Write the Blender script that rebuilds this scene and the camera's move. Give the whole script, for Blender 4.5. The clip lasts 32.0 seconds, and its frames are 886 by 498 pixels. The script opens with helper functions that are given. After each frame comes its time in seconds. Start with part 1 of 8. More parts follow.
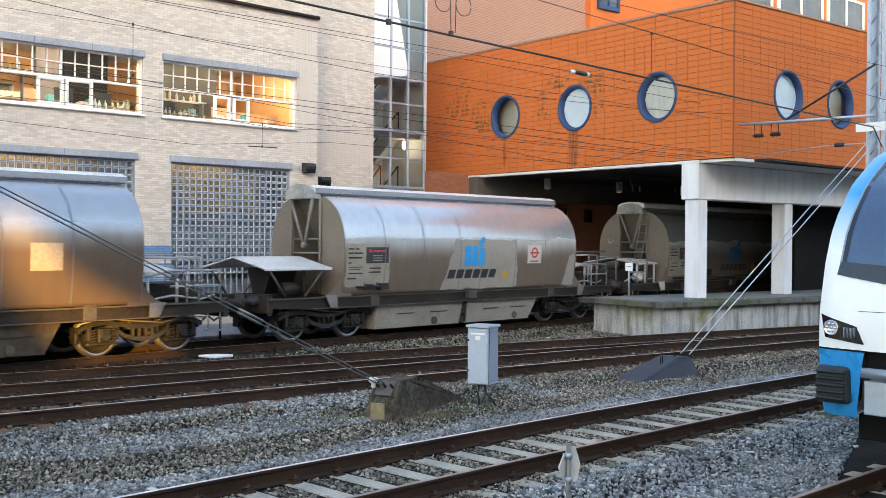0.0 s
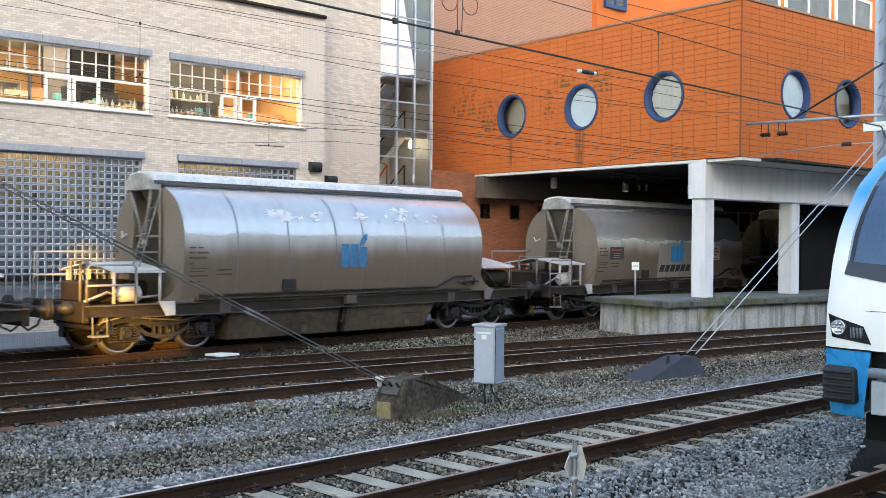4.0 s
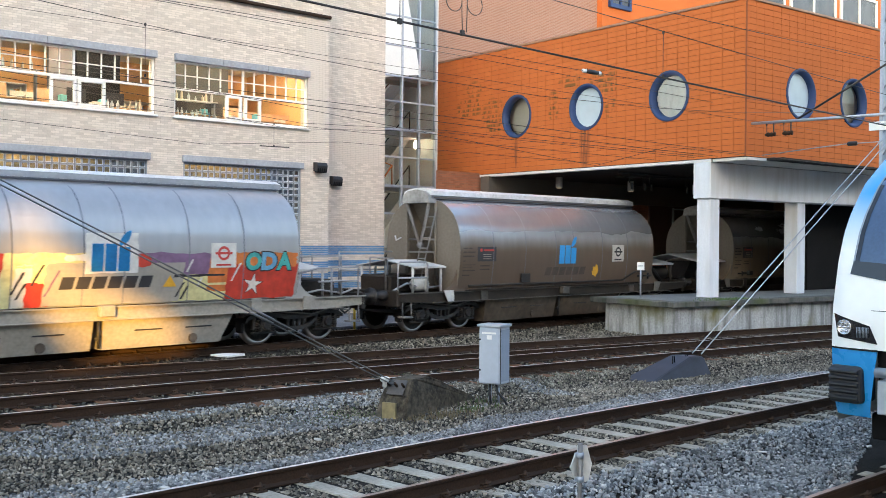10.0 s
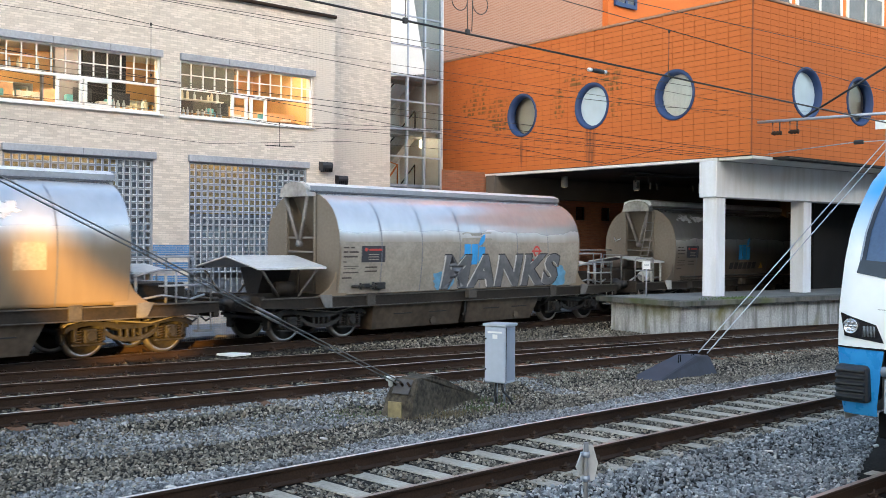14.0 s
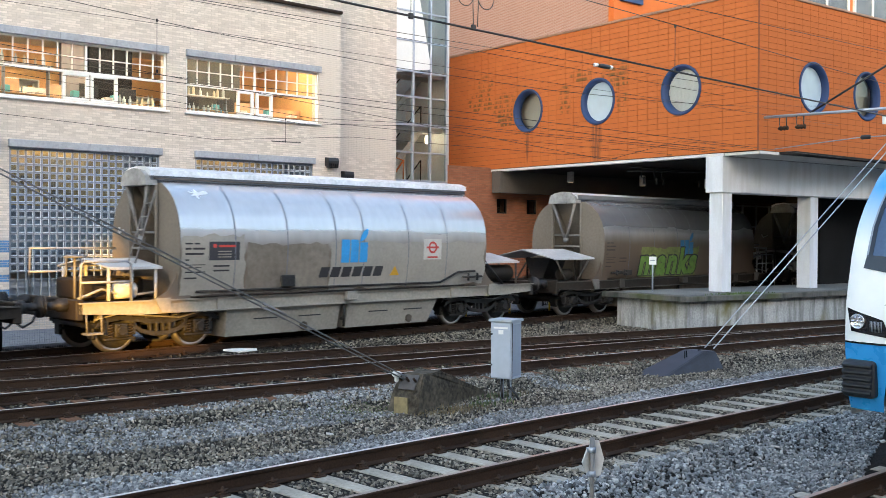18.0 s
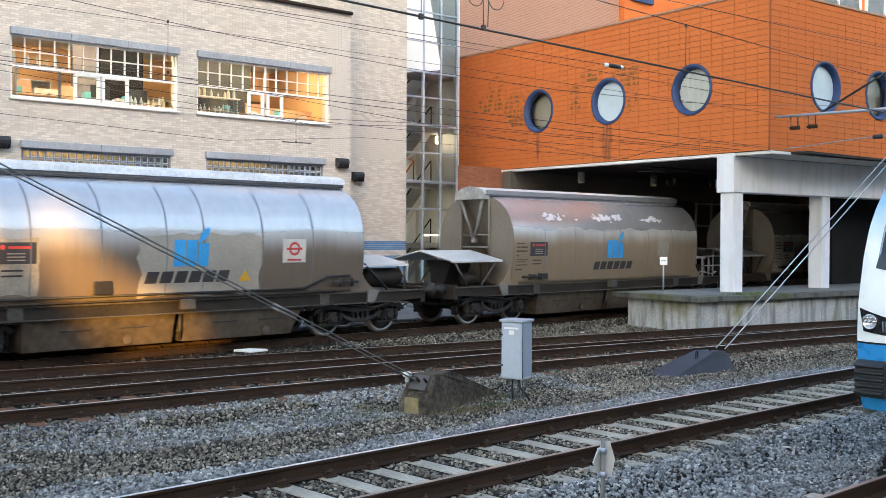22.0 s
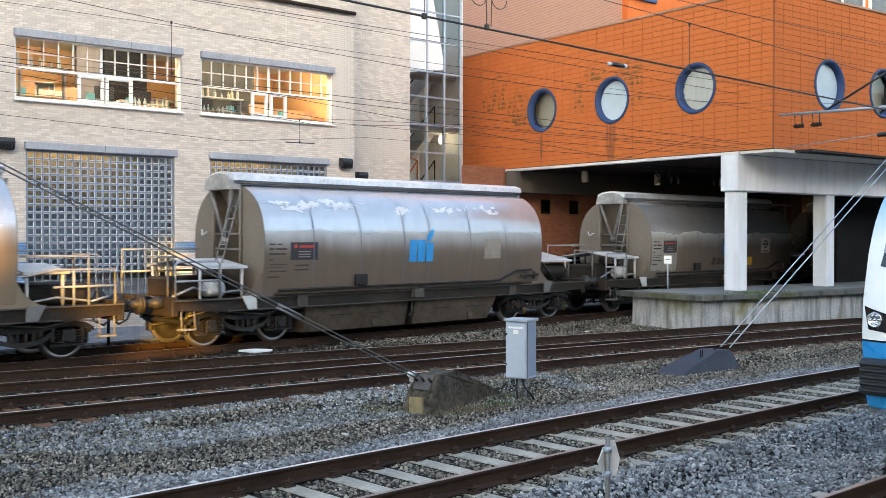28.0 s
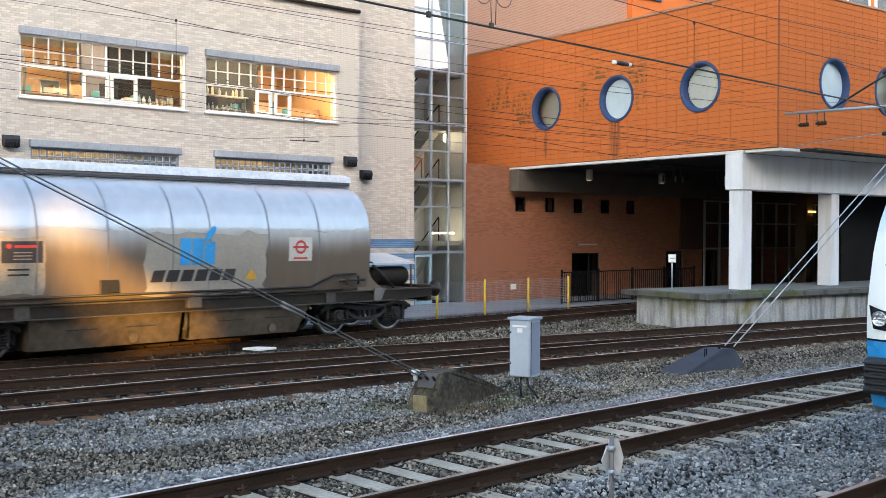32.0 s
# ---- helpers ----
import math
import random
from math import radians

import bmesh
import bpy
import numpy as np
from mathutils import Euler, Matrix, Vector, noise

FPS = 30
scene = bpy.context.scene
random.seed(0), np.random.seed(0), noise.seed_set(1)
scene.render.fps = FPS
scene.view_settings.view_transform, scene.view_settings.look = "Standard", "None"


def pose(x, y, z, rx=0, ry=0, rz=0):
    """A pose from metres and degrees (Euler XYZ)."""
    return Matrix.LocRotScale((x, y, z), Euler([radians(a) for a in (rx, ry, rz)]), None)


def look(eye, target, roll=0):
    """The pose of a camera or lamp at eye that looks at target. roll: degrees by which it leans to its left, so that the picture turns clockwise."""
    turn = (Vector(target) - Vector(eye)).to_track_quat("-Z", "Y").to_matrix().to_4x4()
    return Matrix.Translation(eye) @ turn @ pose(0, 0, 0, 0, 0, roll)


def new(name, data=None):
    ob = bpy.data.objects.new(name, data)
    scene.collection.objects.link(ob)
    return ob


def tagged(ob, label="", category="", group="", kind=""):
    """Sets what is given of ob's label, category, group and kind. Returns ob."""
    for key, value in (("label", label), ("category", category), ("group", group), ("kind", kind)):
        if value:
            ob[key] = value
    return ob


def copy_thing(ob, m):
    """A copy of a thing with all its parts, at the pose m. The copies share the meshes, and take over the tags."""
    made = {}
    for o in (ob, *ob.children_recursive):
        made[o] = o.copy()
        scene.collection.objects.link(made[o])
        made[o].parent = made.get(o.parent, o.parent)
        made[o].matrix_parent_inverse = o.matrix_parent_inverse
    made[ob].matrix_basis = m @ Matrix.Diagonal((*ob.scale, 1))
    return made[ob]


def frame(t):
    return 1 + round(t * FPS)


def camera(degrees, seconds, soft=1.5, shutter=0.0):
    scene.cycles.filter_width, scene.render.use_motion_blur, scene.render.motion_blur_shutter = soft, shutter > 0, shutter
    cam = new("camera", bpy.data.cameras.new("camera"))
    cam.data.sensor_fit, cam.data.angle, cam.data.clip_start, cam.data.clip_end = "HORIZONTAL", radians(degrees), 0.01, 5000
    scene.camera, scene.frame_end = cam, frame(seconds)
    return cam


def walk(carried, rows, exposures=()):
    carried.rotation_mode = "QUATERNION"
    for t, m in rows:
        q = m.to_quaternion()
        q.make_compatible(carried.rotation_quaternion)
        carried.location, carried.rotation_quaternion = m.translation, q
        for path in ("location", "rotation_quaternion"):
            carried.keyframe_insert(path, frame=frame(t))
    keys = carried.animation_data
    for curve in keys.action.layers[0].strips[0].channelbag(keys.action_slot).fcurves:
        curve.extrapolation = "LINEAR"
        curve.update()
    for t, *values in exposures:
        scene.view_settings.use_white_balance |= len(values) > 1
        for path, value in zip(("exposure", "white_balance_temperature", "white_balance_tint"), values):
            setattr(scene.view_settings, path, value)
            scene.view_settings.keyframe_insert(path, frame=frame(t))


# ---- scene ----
cam = camera(46.34, 32.0, soft=0.5, shutter=0.15)
PATH = [
    (0, pose(0, 0, 2.42, 89.579, -0.487, -41.926)),
    (0.5, pose(0, 0, 2.42, 89.569, -0.438, -41.881)),
    (1, pose(0, 0, 2.42, 89.598, -0.386, -41.811)),
    (1.5, pose(0, 0, 2.42, 89.574, -0.428, -41.778)),
    (2, pose(0, 0, 2.42, 89.564, -0.484, -41.718)),
    (2.5, pose(0, 0, 2.42, 89.566, -0.532, -41.689)),
    (3, pose(0, 0, 2.42, 89.553, -0.533, -41.649)),
    (3.5, pose(0, 0, 2.42, 89.536, -0.544, -41.608)),
    (5.5, pose(0, 0, 2.42, 89.504, -0.482, -41.475)),
    (6, pose(0, 0, 2.42, 89.491, -0.391, -41.475)),
    (6.5, pose(0, 0, 2.42, 89.517, -0.449, -41.438)),
    (7, pose(0, 0, 2.42, 89.535, -0.560, -41.426)),
    (7.5, pose(0, 0, 2.42, 89.559, -0.494, -41.383)),
    (8, pose(0, 0, 2.42, 89.570, -0.536, -41.346)),
    (8.5, pose(0, 0, 2.42, 89.565, -0.494, -41.350)),
    (9, pose(0, 0, 2.42, 89.557, -0.471, -41.345)),
    (9.5, pose(0, 0, 2.42, 89.530, -0.466, -41.328)),
    (10, pose(0, 0, 2.42, 89.539, -0.456, -41.298)),
    (10.5, pose(0, 0, 2.42, 89.527, -0.550, -41.249)),
    (11, pose(0, 0, 2.42, 89.526, -0.563, -41.236)),
    (11.5, pose(0, 0, 2.42, 89.496, -0.607, -41.244)),
    (12, pose(0, 0, 2.42, 89.505, -0.594, -41.207)),
    (12.5, pose(0, 0, 2.42, 89.498, -0.484, -41.161)),
    (13, pose(0, 0, 2.42, 89.489, -0.463, -41.128)),
    (13.5, pose(0, 0, 2.42, 89.513, -0.442, -41.081)),
    (14, pose(0, 0, 2.42, 89.494, -0.400, -40.990)),
    (14.5, pose(0, 0, 2.42, 89.481, -0.365, -40.970)),
    (16.5, pose(0, 0, 2.42, 89.338, -0.348, -40.822)),
    (17, pose(0, 0, 2.42, 89.289, -0.462, -40.846)),
    (17.5, pose(0, 0, 2.42, 89.277, -0.375, -40.727)),
    (18, pose(0, 0, 2.42, 89.250, -0.343, -40.662)),
    (18.5, pose(0, 0, 2.42, 89.266, -0.402, -40.569)),
    (19, pose(0, 0, 2.42, 89.260, -0.368, -40.491)),
    (19.5, pose(0, 0, 2.42, 89.294, -0.312, -40.389)),
    (20, pose(0, 0, 2.42, 89.263, -0.280, -40.244)),
    (20.5, pose(0, 0, 2.42, 89.251, -0.301, -40.230)),
    (21, pose(0, 0, 2.42, 89.250, -0.263, -40.109)),
    (21.5, pose(0, 0, 2.42, 89.257, -0.262, -40.115)),
    (22, pose(0, 0, 2.42, 89.267, -0.285, -40.085)),
    (22.5, pose(0, 0, 2.42, 89.256, -0.306, -40.038)),
    (23, pose(0, 0, 2.42, 89.265, -0.329, -40.034)),
    (23.5, pose(0, 0, 2.42, 89.276, -0.388, -40.021)),
    (24, pose(0, 0, 2.42, 89.276, -0.385, -40.014)),
    (24.5, pose(0, 0, 2.42, 89.279, -0.336, -40.005)),
    (25, pose(0, 0, 2.42, 89.245, -0.289, -39.994)),
    (25.5, pose(0, 0, 2.42, 89.244, -0.302, -39.972)),
    (27.5, pose(0, 0, 2.42, 89.242, -0.112, -39.875)),
    (28, pose(0, 0, 2.42, 89.247, -0.065, -39.866)),
    (28.5, pose(0, 0, 2.42, 89.250, -0.001, -39.855)),
    (29, pose(0, 0, 2.42, 89.209, 0.036, -39.849)),
    (29.5, pose(0, 0, 2.42, 89.192, -0.021, -39.807)),
    (30, pose(0, 0, 2.42, 89.159, -0.134, -39.740)),
    (30.5, pose(0, 0, 2.42, 89.148, -0.121, -39.726)),
    (31, pose(0, 0, 2.42, 89.157, -0.121, -39.691)),
    (31.5, pose(0, 0, 2.42, 89.182, -0.053, -39.666)),
    (32, pose(0, 0, 2.42, 89.155, -0.164, -39.638)),
]
walk(cam, PATH, exposures=((0, 2.55, 6680, 10), (32, 2.55, 6680, 10)))
SUN_WAY = Vector((0.60, 0.79, -0.10)).normalized()

world = bpy.data.worlds.new("sky")
scene.world = world
world.use_nodes = True
wn = world.node_tree.nodes
sky = wn.new("ShaderNodeTexSky")
sky.sky_type = "NISHITA"
sky.sun_disc = False
sky.sun_elevation = radians(12)
sky.sun_rotation = math.atan2(-SUN_WAY.x, -SUN_WAY.y)
sky.air_density, sky.dust_density, sky.ozone_density = 1.0, 1.5, 1.0
world.node_tree.links.new(sky.outputs["Color"], wn["Background"].inputs["Color"])
wn["Background"].inputs["Strength"].default_value = 0.15

sun_data = bpy.data.lights.new("sun", "SUN")
sun_data.energy, sun_data.angle, sun_data.color = 2.6, radians(0.5), (1.0, 0.53, 0.10)
sun = new("sun", sun_data)
sun.matrix_world = look((0, 0, 40), Vector((0, 0, 40)) + SUN_WAY)

# ---- helpers of this file ----
def box(bm, x0, x1, y0, y1, z0, z1):
    vs = [bm.verts.new(p) for p in ((x0, y0, z0), (x1, y0, z0), (x1, y1, z0), (x0, y1, z0),
                                    (x0, y0, z1), (x1, y0, z1), (x1, y1, z1), (x0, y1, z1))]
    for f in ((3, 2, 1, 0), (4, 5, 6, 7), (0, 1, 5, 4), (1, 2, 6, 5), (2, 3, 7, 6), (3, 0, 4, 7)):
        bm.faces.new([vs[i] for i in f])
    return vs


def rbox(bm, x0, x1, y0, y1, z0, z1, r=0.01, seg=1):
    """A box with bevelled edges."""
    tmp = bmesh.new()
    box(tmp, x0, x1, y0, y1, z0, z1)
    bmesh.ops.bevel(tmp, geom=tmp.edges[:], offset=r, segments=seg, affect="EDGES", profile=0.5)
    add(bm, tmp)


def add(bm, other, m=None):
    """Joins another bmesh into bm and frees it."""
    if m is not None:
        other.transform(m)
    table = {v: bm.verts.new(v.co) for v in other.verts}
    for f in other.faces:
        g = bm.faces.new([table[v] for v in f.verts])
        g.smooth = f.smooth
    other.free()


def prism(bm, outline, axis, a, b):
    """Extrudes a closed outline of (u, w) along an axis from a to b."""
    def at(u, w, s):
        return {"x": (s, u, w), "y": (u, s, w), "z": (u, w, s)}[axis]
    lo = [bm.verts.new(at(u, w, a)) for u, w in outline]
    hi = [bm.verts.new(at(u, w, b)) for u, w in outline]
    n = len(outline)
    for i in range(n):
        bm.faces.new((lo[i], lo[(i + 1) % n], hi[(i + 1) % n], hi[i]))
    bm.faces.new(lo[::-1])
    bm.faces.new(hi)
    bmesh.ops.recalc_face_normals(bm, faces=bm.faces[:])


def tube(bm, pts, r, n=8, smooth=True):
    """A round bar through points."""
    pts = [Vector(p) for p in pts]
    rings = []
    for i, p in enumerate(pts):
        way = (pts[min(i + 1, len(pts) - 1)] - pts[max(i - 1, 0)]).normalized()
        side = way.cross(Vector((0, 0, 1)))
        side = (side if side.length > 1e-3 else way.cross(Vector((0, 1, 0)))).normalized()
        top = side.cross(way)
        rings.append([bm.verts.new(p + r * (math.cos(2 * math.pi * k / n) * side + math.sin(2 * math.pi * k / n) * top)) for k in range(n)])
    for a, b in zip(rings, rings[1:]):
        for k in range(n):
            bm.faces.new((a[k], a[(k + 1) % n], b[(k + 1) % n], b[k])).smooth = smooth
    bm.faces.new(rings[0][::-1])
    bm.faces.new(rings[-1])


def lathe(bm, prof, axis="z", n=24, at=(0, 0, 0)):
    """Turns (radius, along) rows round an axis."""
    at = Vector(at)
    rings = []
    for r, s in prof:
        ring = []
        for k in range(n):
            a = 2 * math.pi * k / n
            c, d = r * math.cos(a), r * math.sin(a)
            ring.append(bm.verts.new(at + Vector({"x": (s, c, d), "y": (c, s, d), "z": (c, d, s)}[axis])))
        rings.append(ring)
    for a, b in zip(rings, rings[1:]):
        for k in range(n):
            bm.faces.new((a[k], a[(k + 1) % n], b[(k + 1) % n], b[k])).smooth = True
    bm.faces.new(rings[0][::-1])
    bm.faces.new(rings[-1])
    bmesh.ops.recalc_face_normals(bm, faces=bm.faces[:])


def mesh_of(name, bm, material, free=True):
    me = bpy.data.meshes.new(name)
    bm.to_mesh(me)
    if free:
        bm.free()
    for m in (material if isinstance(material, (list, tuple)) else [material]):
        me.materials.append(m)
    return me


def part(name, bm, material, parent=None, label="", m=None):
    """Links a bmesh, or a mesh that is shared, as one object under a thing or a part."""
    me = bm if isinstance(bm, bpy.types.Mesh) else mesh_of(name, bm, material)
    ob = new(name, me)
    if parent is not None:
        ob.parent = parent
    if m is not None:
        ob.matrix_basis = m
    return tagged(ob, label)


def thing(name, label, category, m=None, group="", kind=""):
    """An Empty at the base of a thing, which parents its parts."""
    ob = new(name)
    ob.empty_display_size = 0.2
    if m is not None:
        ob.matrix_basis = m
    return tagged(ob, label, category, group, kind)


def solid(name, bm, material, label, category, group="", kind="", m=None):
    return tagged(part(name, bm, material, m=m), label, category, group, kind)


def boxes(name, rows, material, parent=None, r=0.0, label=""):
    """One part out of boxes x0 x1 y0 y1 z0 z1."""
    bm = bmesh.new()
    for row in rows:
        rbox(bm, *row, r) if r else box(bm, *row)
    return part(name, bm, material, parent, label)


# ---- materials ----
def material(name, colour, rough=0.7, metal=0.0, vary=0.25, grain=30.0, blotch=1.2, bump=0.2, depth=0.004, tint=None, coords="Object", island=0.0, coat=0.0, spec=0.5):
    """A surface whose colour wanders at two scales, with fine relief. island: colour steps from piece to piece."""
    mat = bpy.data.materials.new(name)
    mat.use_nodes = True
    nt = mat.node_tree
    N, L = nt.nodes, nt.links
    bsdf = N["Principled BSDF"]
    tc = N.new("ShaderNodeTexCoord")
    big, small = N.new("ShaderNodeTexNoise"), N.new("ShaderNodeTexNoise")
    big.inputs["Scale"].default_value, small.inputs["Scale"].default_value = blotch, grain
    big.inputs["Detail"].default_value, small.inputs["Detail"].default_value = 5, 4
    L.new(tc.outputs[coords], big.inputs["Vector"])
    L.new(tc.outputs[coords], small.inputs["Vector"])
    mix = N.new("ShaderNodeMath")
    mix.operation = "ADD"
    L.new(big.outputs["Fac"], mix.inputs[0])
    L.new(small.outputs["Fac"], mix.inputs[1])
    total = mix.outputs[0]
    if island:
        geo = N.new("ShaderNodeNewGeometry")
        mul = N.new("ShaderNodeMath")
        mul.operation = "MULTIPLY_ADD"
        mul.inputs[1].default_value = island
        L.new(geo.outputs["Random Per Island"], mul.inputs[0])
        L.new(total, mul.inputs[2])
        total = mul.outputs[0]
    mr = N.new("ShaderNodeMapRange")
    mr.inputs["From Min"].default_value, mr.inputs["From Max"].default_value = 0.6, 1.4 + island
    L.new(total, mr.inputs["Value"])
    ramp = N.new("ShaderNodeMix")
    ramp.data_type = "RGBA"
    c = Vector(colour[:3])
    lo = c * (1 - vary)
    hi = Vector(tint) if tint else c * (1 + vary)
    ramp.inputs["A"].default_value = (*lo, 1)
    ramp.inputs["B"].default_value = (*hi, 1)
    L.new(mr.outputs["Result"], ramp.inputs["Factor"])
    L.new(ramp.outputs["Result"], bsdf.inputs["Base Color"])
    rr = N.new("ShaderNodeMapRange")
    rr.inputs["To Min"].default_value, rr.inputs["To Max"].default_value = max(rough - 0.1, 0.02), min(rough + 0.12, 1)
    L.new(small.outputs["Fac"], rr.inputs["Value"])
    L.new(rr.outputs["Result"], bsdf.inputs["Roughness"])
    bsdf.inputs["Metallic"].default_value = metal
    bsdf.inputs["Specular IOR Level"].default_value = spec
    if coat:
        bsdf.inputs["Coat Weight"].default_value, bsdf.inputs["Coat Roughness"].default_value = coat, 0.08
    if bump:
        bp = N.new("ShaderNodeBump")
        bp.inputs["Strength"].default_value, bp.inputs["Distance"].default_value = bump, depth
        L.new(small.outputs["Fac"], bp.inputs["Height"])
        L.new(bp.outputs["Normal"], bsdf.inputs["Normal"])
    return mat


def glowing(name, colour, strength):
    mat = bpy.data.materials.new(name)
    mat.use_nodes = True
    b = mat.node_tree.nodes["Principled BSDF"]
    b.inputs["Base Color"].default_value = (*colour, 1)
    b.inputs["Emission Color"].default_value, b.inputs["Emission Strength"].default_value = (*colour, 1), strength
    return mat


def glass(name, colour=(0.93, 0.96, 0.96), rough=0.02, see=0.97):
    """A thin pane: part clear, part mirror."""
    mat = bpy.data.materials.new(name)
    mat.use_nodes = True
    N, L = mat.node_tree.nodes, mat.node_tree.links
    out = N["Material Output"]
    N.remove(N["Principled BSDF"])
    clear, shine, mixer, fres = N.new("ShaderNodeBsdfTransparent"), N.new("ShaderNodeBsdfGlossy"), N.new("ShaderNodeMixShader"), N.new("ShaderNodeFresnel")
    clear.inputs["Color"].default_value = (*(Vector(colour) * see), 1)
    shine.inputs["Roughness"].default_value = rough
    fres.inputs["IOR"].default_value = 1.5
    L.new(fres.outputs[0], mixer.inputs[0])
    L.new(clear.outputs[0], mixer.inputs[1])
    L.new(shine.outputs[0], mixer.inputs[2])
    L.new(mixer.outputs[0], out.inputs["Surface"])
    return mat


def stone(name, tones, rough, spec):
    """Crushed stone: each piece one of several tones, from nearly black to pale, with fine grain on it."""
    mat = material(name, tones[1], rough, vary=0.3, grain=45, blotch=0.6, bump=0.35, depth=0.006, spec=spec)
    N, L = mat.node_tree.nodes, mat.node_tree.links
    b = N["Principled BSDF"]
    geo, ramp, tc, no = N.new("ShaderNodeNewGeometry"), N.new("ShaderNodeValToRGB"), N.new("ShaderNodeTexCoord"), N.new("ShaderNodeTexNoise")
    cr = ramp.color_ramp
    for at, c in zip((0.35, 0.8), tones[1:3]):
        cr.elements.new(at).color = (*c, 1)
    cr.elements[0].color, cr.elements[-1].color = (*tones[0], 1), (*tones[3], 1)
    L.new(geo.outputs["Random Per Island"], ramp.inputs["Fac"])
    no.inputs["Scale"].default_value, no.inputs["Detail"].default_value = 0.7, 4
    L.new(tc.outputs["Object"], no.inputs["Vector"])
    mr = N.new("ShaderNodeMapRange")
    mr.inputs["From Min"].default_value, mr.inputs["From Max"].default_value = 0.3, 0.7
    mr.inputs["To Min"].default_value, mr.inputs["To Max"].default_value = 0.65, 1.35
    L.new(no.outputs["Fac"], mr.inputs["Value"])
    sc = N.new("ShaderNodeVectorMath")
    sc.operation = "SCALE"
    L.new(ramp.outputs["Color"], sc.inputs[0])
    L.new(mr.outputs["Result"], sc.inputs["Scale"])
    L.new(sc.outputs[0], b.inputs["Base Color"])
    return mat


# Near black: shade of the gaps between stones is put into this ground.
M_gravel = material("gravel", (0.010, 0.009, 0.008), 0.95, vary=0.5, grain=28, blotch=0.5, bump=1.0, depth=0.03, tint=(0.030, 0.027, 0.024), spec=0.1)
M_stone = stone("ballast_stone", ((0.024, 0.025, 0.027), (0.125, 0.131, 0.134), (0.245, 0.25, 0.248), (0.43, 0.43, 0.41)), 0.5, 0.45)
M_stone_old = stone("ballast_stone_brown", ((0.026, 0.023, 0.018), (0.125, 0.112, 0.089), (0.24, 0.212, 0.168), (0.42, 0.38, 0.31)), 0.75, 0.3)
M_stone_dirty = stone("oily_ballast_stone", ((0.013, 0.012, 0.009), (0.075, 0.069, 0.052), (0.17, 0.157, 0.12), (0.34, 0.32, 0.26)), 0.75, 0.3)
# Stone and sleeper near black: oil, plus the train's shade painted in.
M_stone_oilshade = stone("oily_shaded_stone", ((0.006, 0.006, 0.005), (0.018, 0.016, 0.014), (0.04, 0.036, 0.031), (0.12, 0.11, 0.09)), 0.6, 0.3)
M_oilshade_sleeper = material("oily_shaded_sleeper", (0.022, 0.018, 0.015), 0.8, vary=0.4, grain=22, blotch=2, bump=0.5, depth=0.01, spec=0.2)
M_rail = material("rusty_rail", (0.026, 0.015, 0.010), 0.7, vary=0.5, grain=50, blotch=1.2, spec=0.2, tint=(0.062, 0.036, 0.023))
M_railtop = material("worn_rail_top", (0.86, 0.82, 0.79), 0.36, metal=0.8, vary=0.15, grain=60, bump=0.05)
M_railtop_worn = material("half_polished_rail_top", (0.78, 0.74, 0.71), 0.38, metal=0.75, vary=0.2, grain=60, blotch=0.6, bump=0.05)
M_railtop_dull = material("dull_rail_top", (0.34, 0.27, 0.225), 0.40, metal=0.6, vary=0.4, grain=60, blotch=0.8, bump=0.05)
M_concrete_sleeper = material("concrete_sleeper", (0.37, 0.32, 0.25), 0.9, vary=0.5, grain=25, blotch=1.3, bump=0.35, tint=(0.54, 0.49, 0.40))
M_wood_sleeper = material("timber_sleeper", (0.15, 0.075, 0.042), 0.95, vary=0.55, grain=22, blotch=1.1, bump=0.5, depth=0.01, spec=0.2, tint=(0.26, 0.135, 0.075))
M_concrete = material("concrete", (0.42, 0.40, 0.37), 0.9, vary=0.3, grain=18, blotch=0.7, bump=0.3)
M_concrete_white = material("painted_concrete", (0.68, 0.67, 0.64), 0.8, vary=0.14, grain=20, blotch=0.8, bump=0.15)
M_paving = material("paving", (0.16, 0.165, 0.165), 0.9, vary=0.4, grain=20, blotch=0.5, bump=0.3)
M_brick = material("pale_brick", (0.64, 0.565, 0.49), 0.92, vary=0.2, grain=25, blotch=0.35, bump=0.3, tint=(0.83, 0.75, 0.665), island=1.0, spec=0.3)
M_mortar = material("mortar", (0.56, 0.50, 0.44), 0.95, vary=0.2, grain=30, blotch=0.5)
M_bluebrick = material("blue_glazed_brick", (0.11, 0.26, 0.47), 0.45, vary=0.2, grain=25, island=0.8)
M_redbrick = material("red_brick", (0.34, 0.135, 0.075), 0.92, vary=0.3, grain=25, blotch=0.5, island=0.9, bump=0.3)
# Hall brick darkened: the shade deep in the hall put into its colour.
M_gloombrick = material("gloom_dark_brick", (0.075, 0.04, 0.03), 0.95, vary=0.3, grain=25, blotch=0.5, bump=0.3)
M_shadewall = material("grey_shade_wall", (0.27, 0.205, 0.165), 0.9, vary=0.2, grain=6, blotch=0.1)
M_redmortar = material("red_mortar", (0.27, 0.15, 0.10), 0.95, vary=0.2, grain=30)
M_orange = material("orange_terracotta_tile", (0.53, 0.14, 0.035), 0.85, vary=0.08, grain=14, blotch=0.5, bump=0.05, tint=(0.57, 0.165, 0.045), island=0.5, spec=0.25)
M_orangejoint = material("dark_joint", (0.11, 0.036, 0.016), 0.9, vary=0.2)
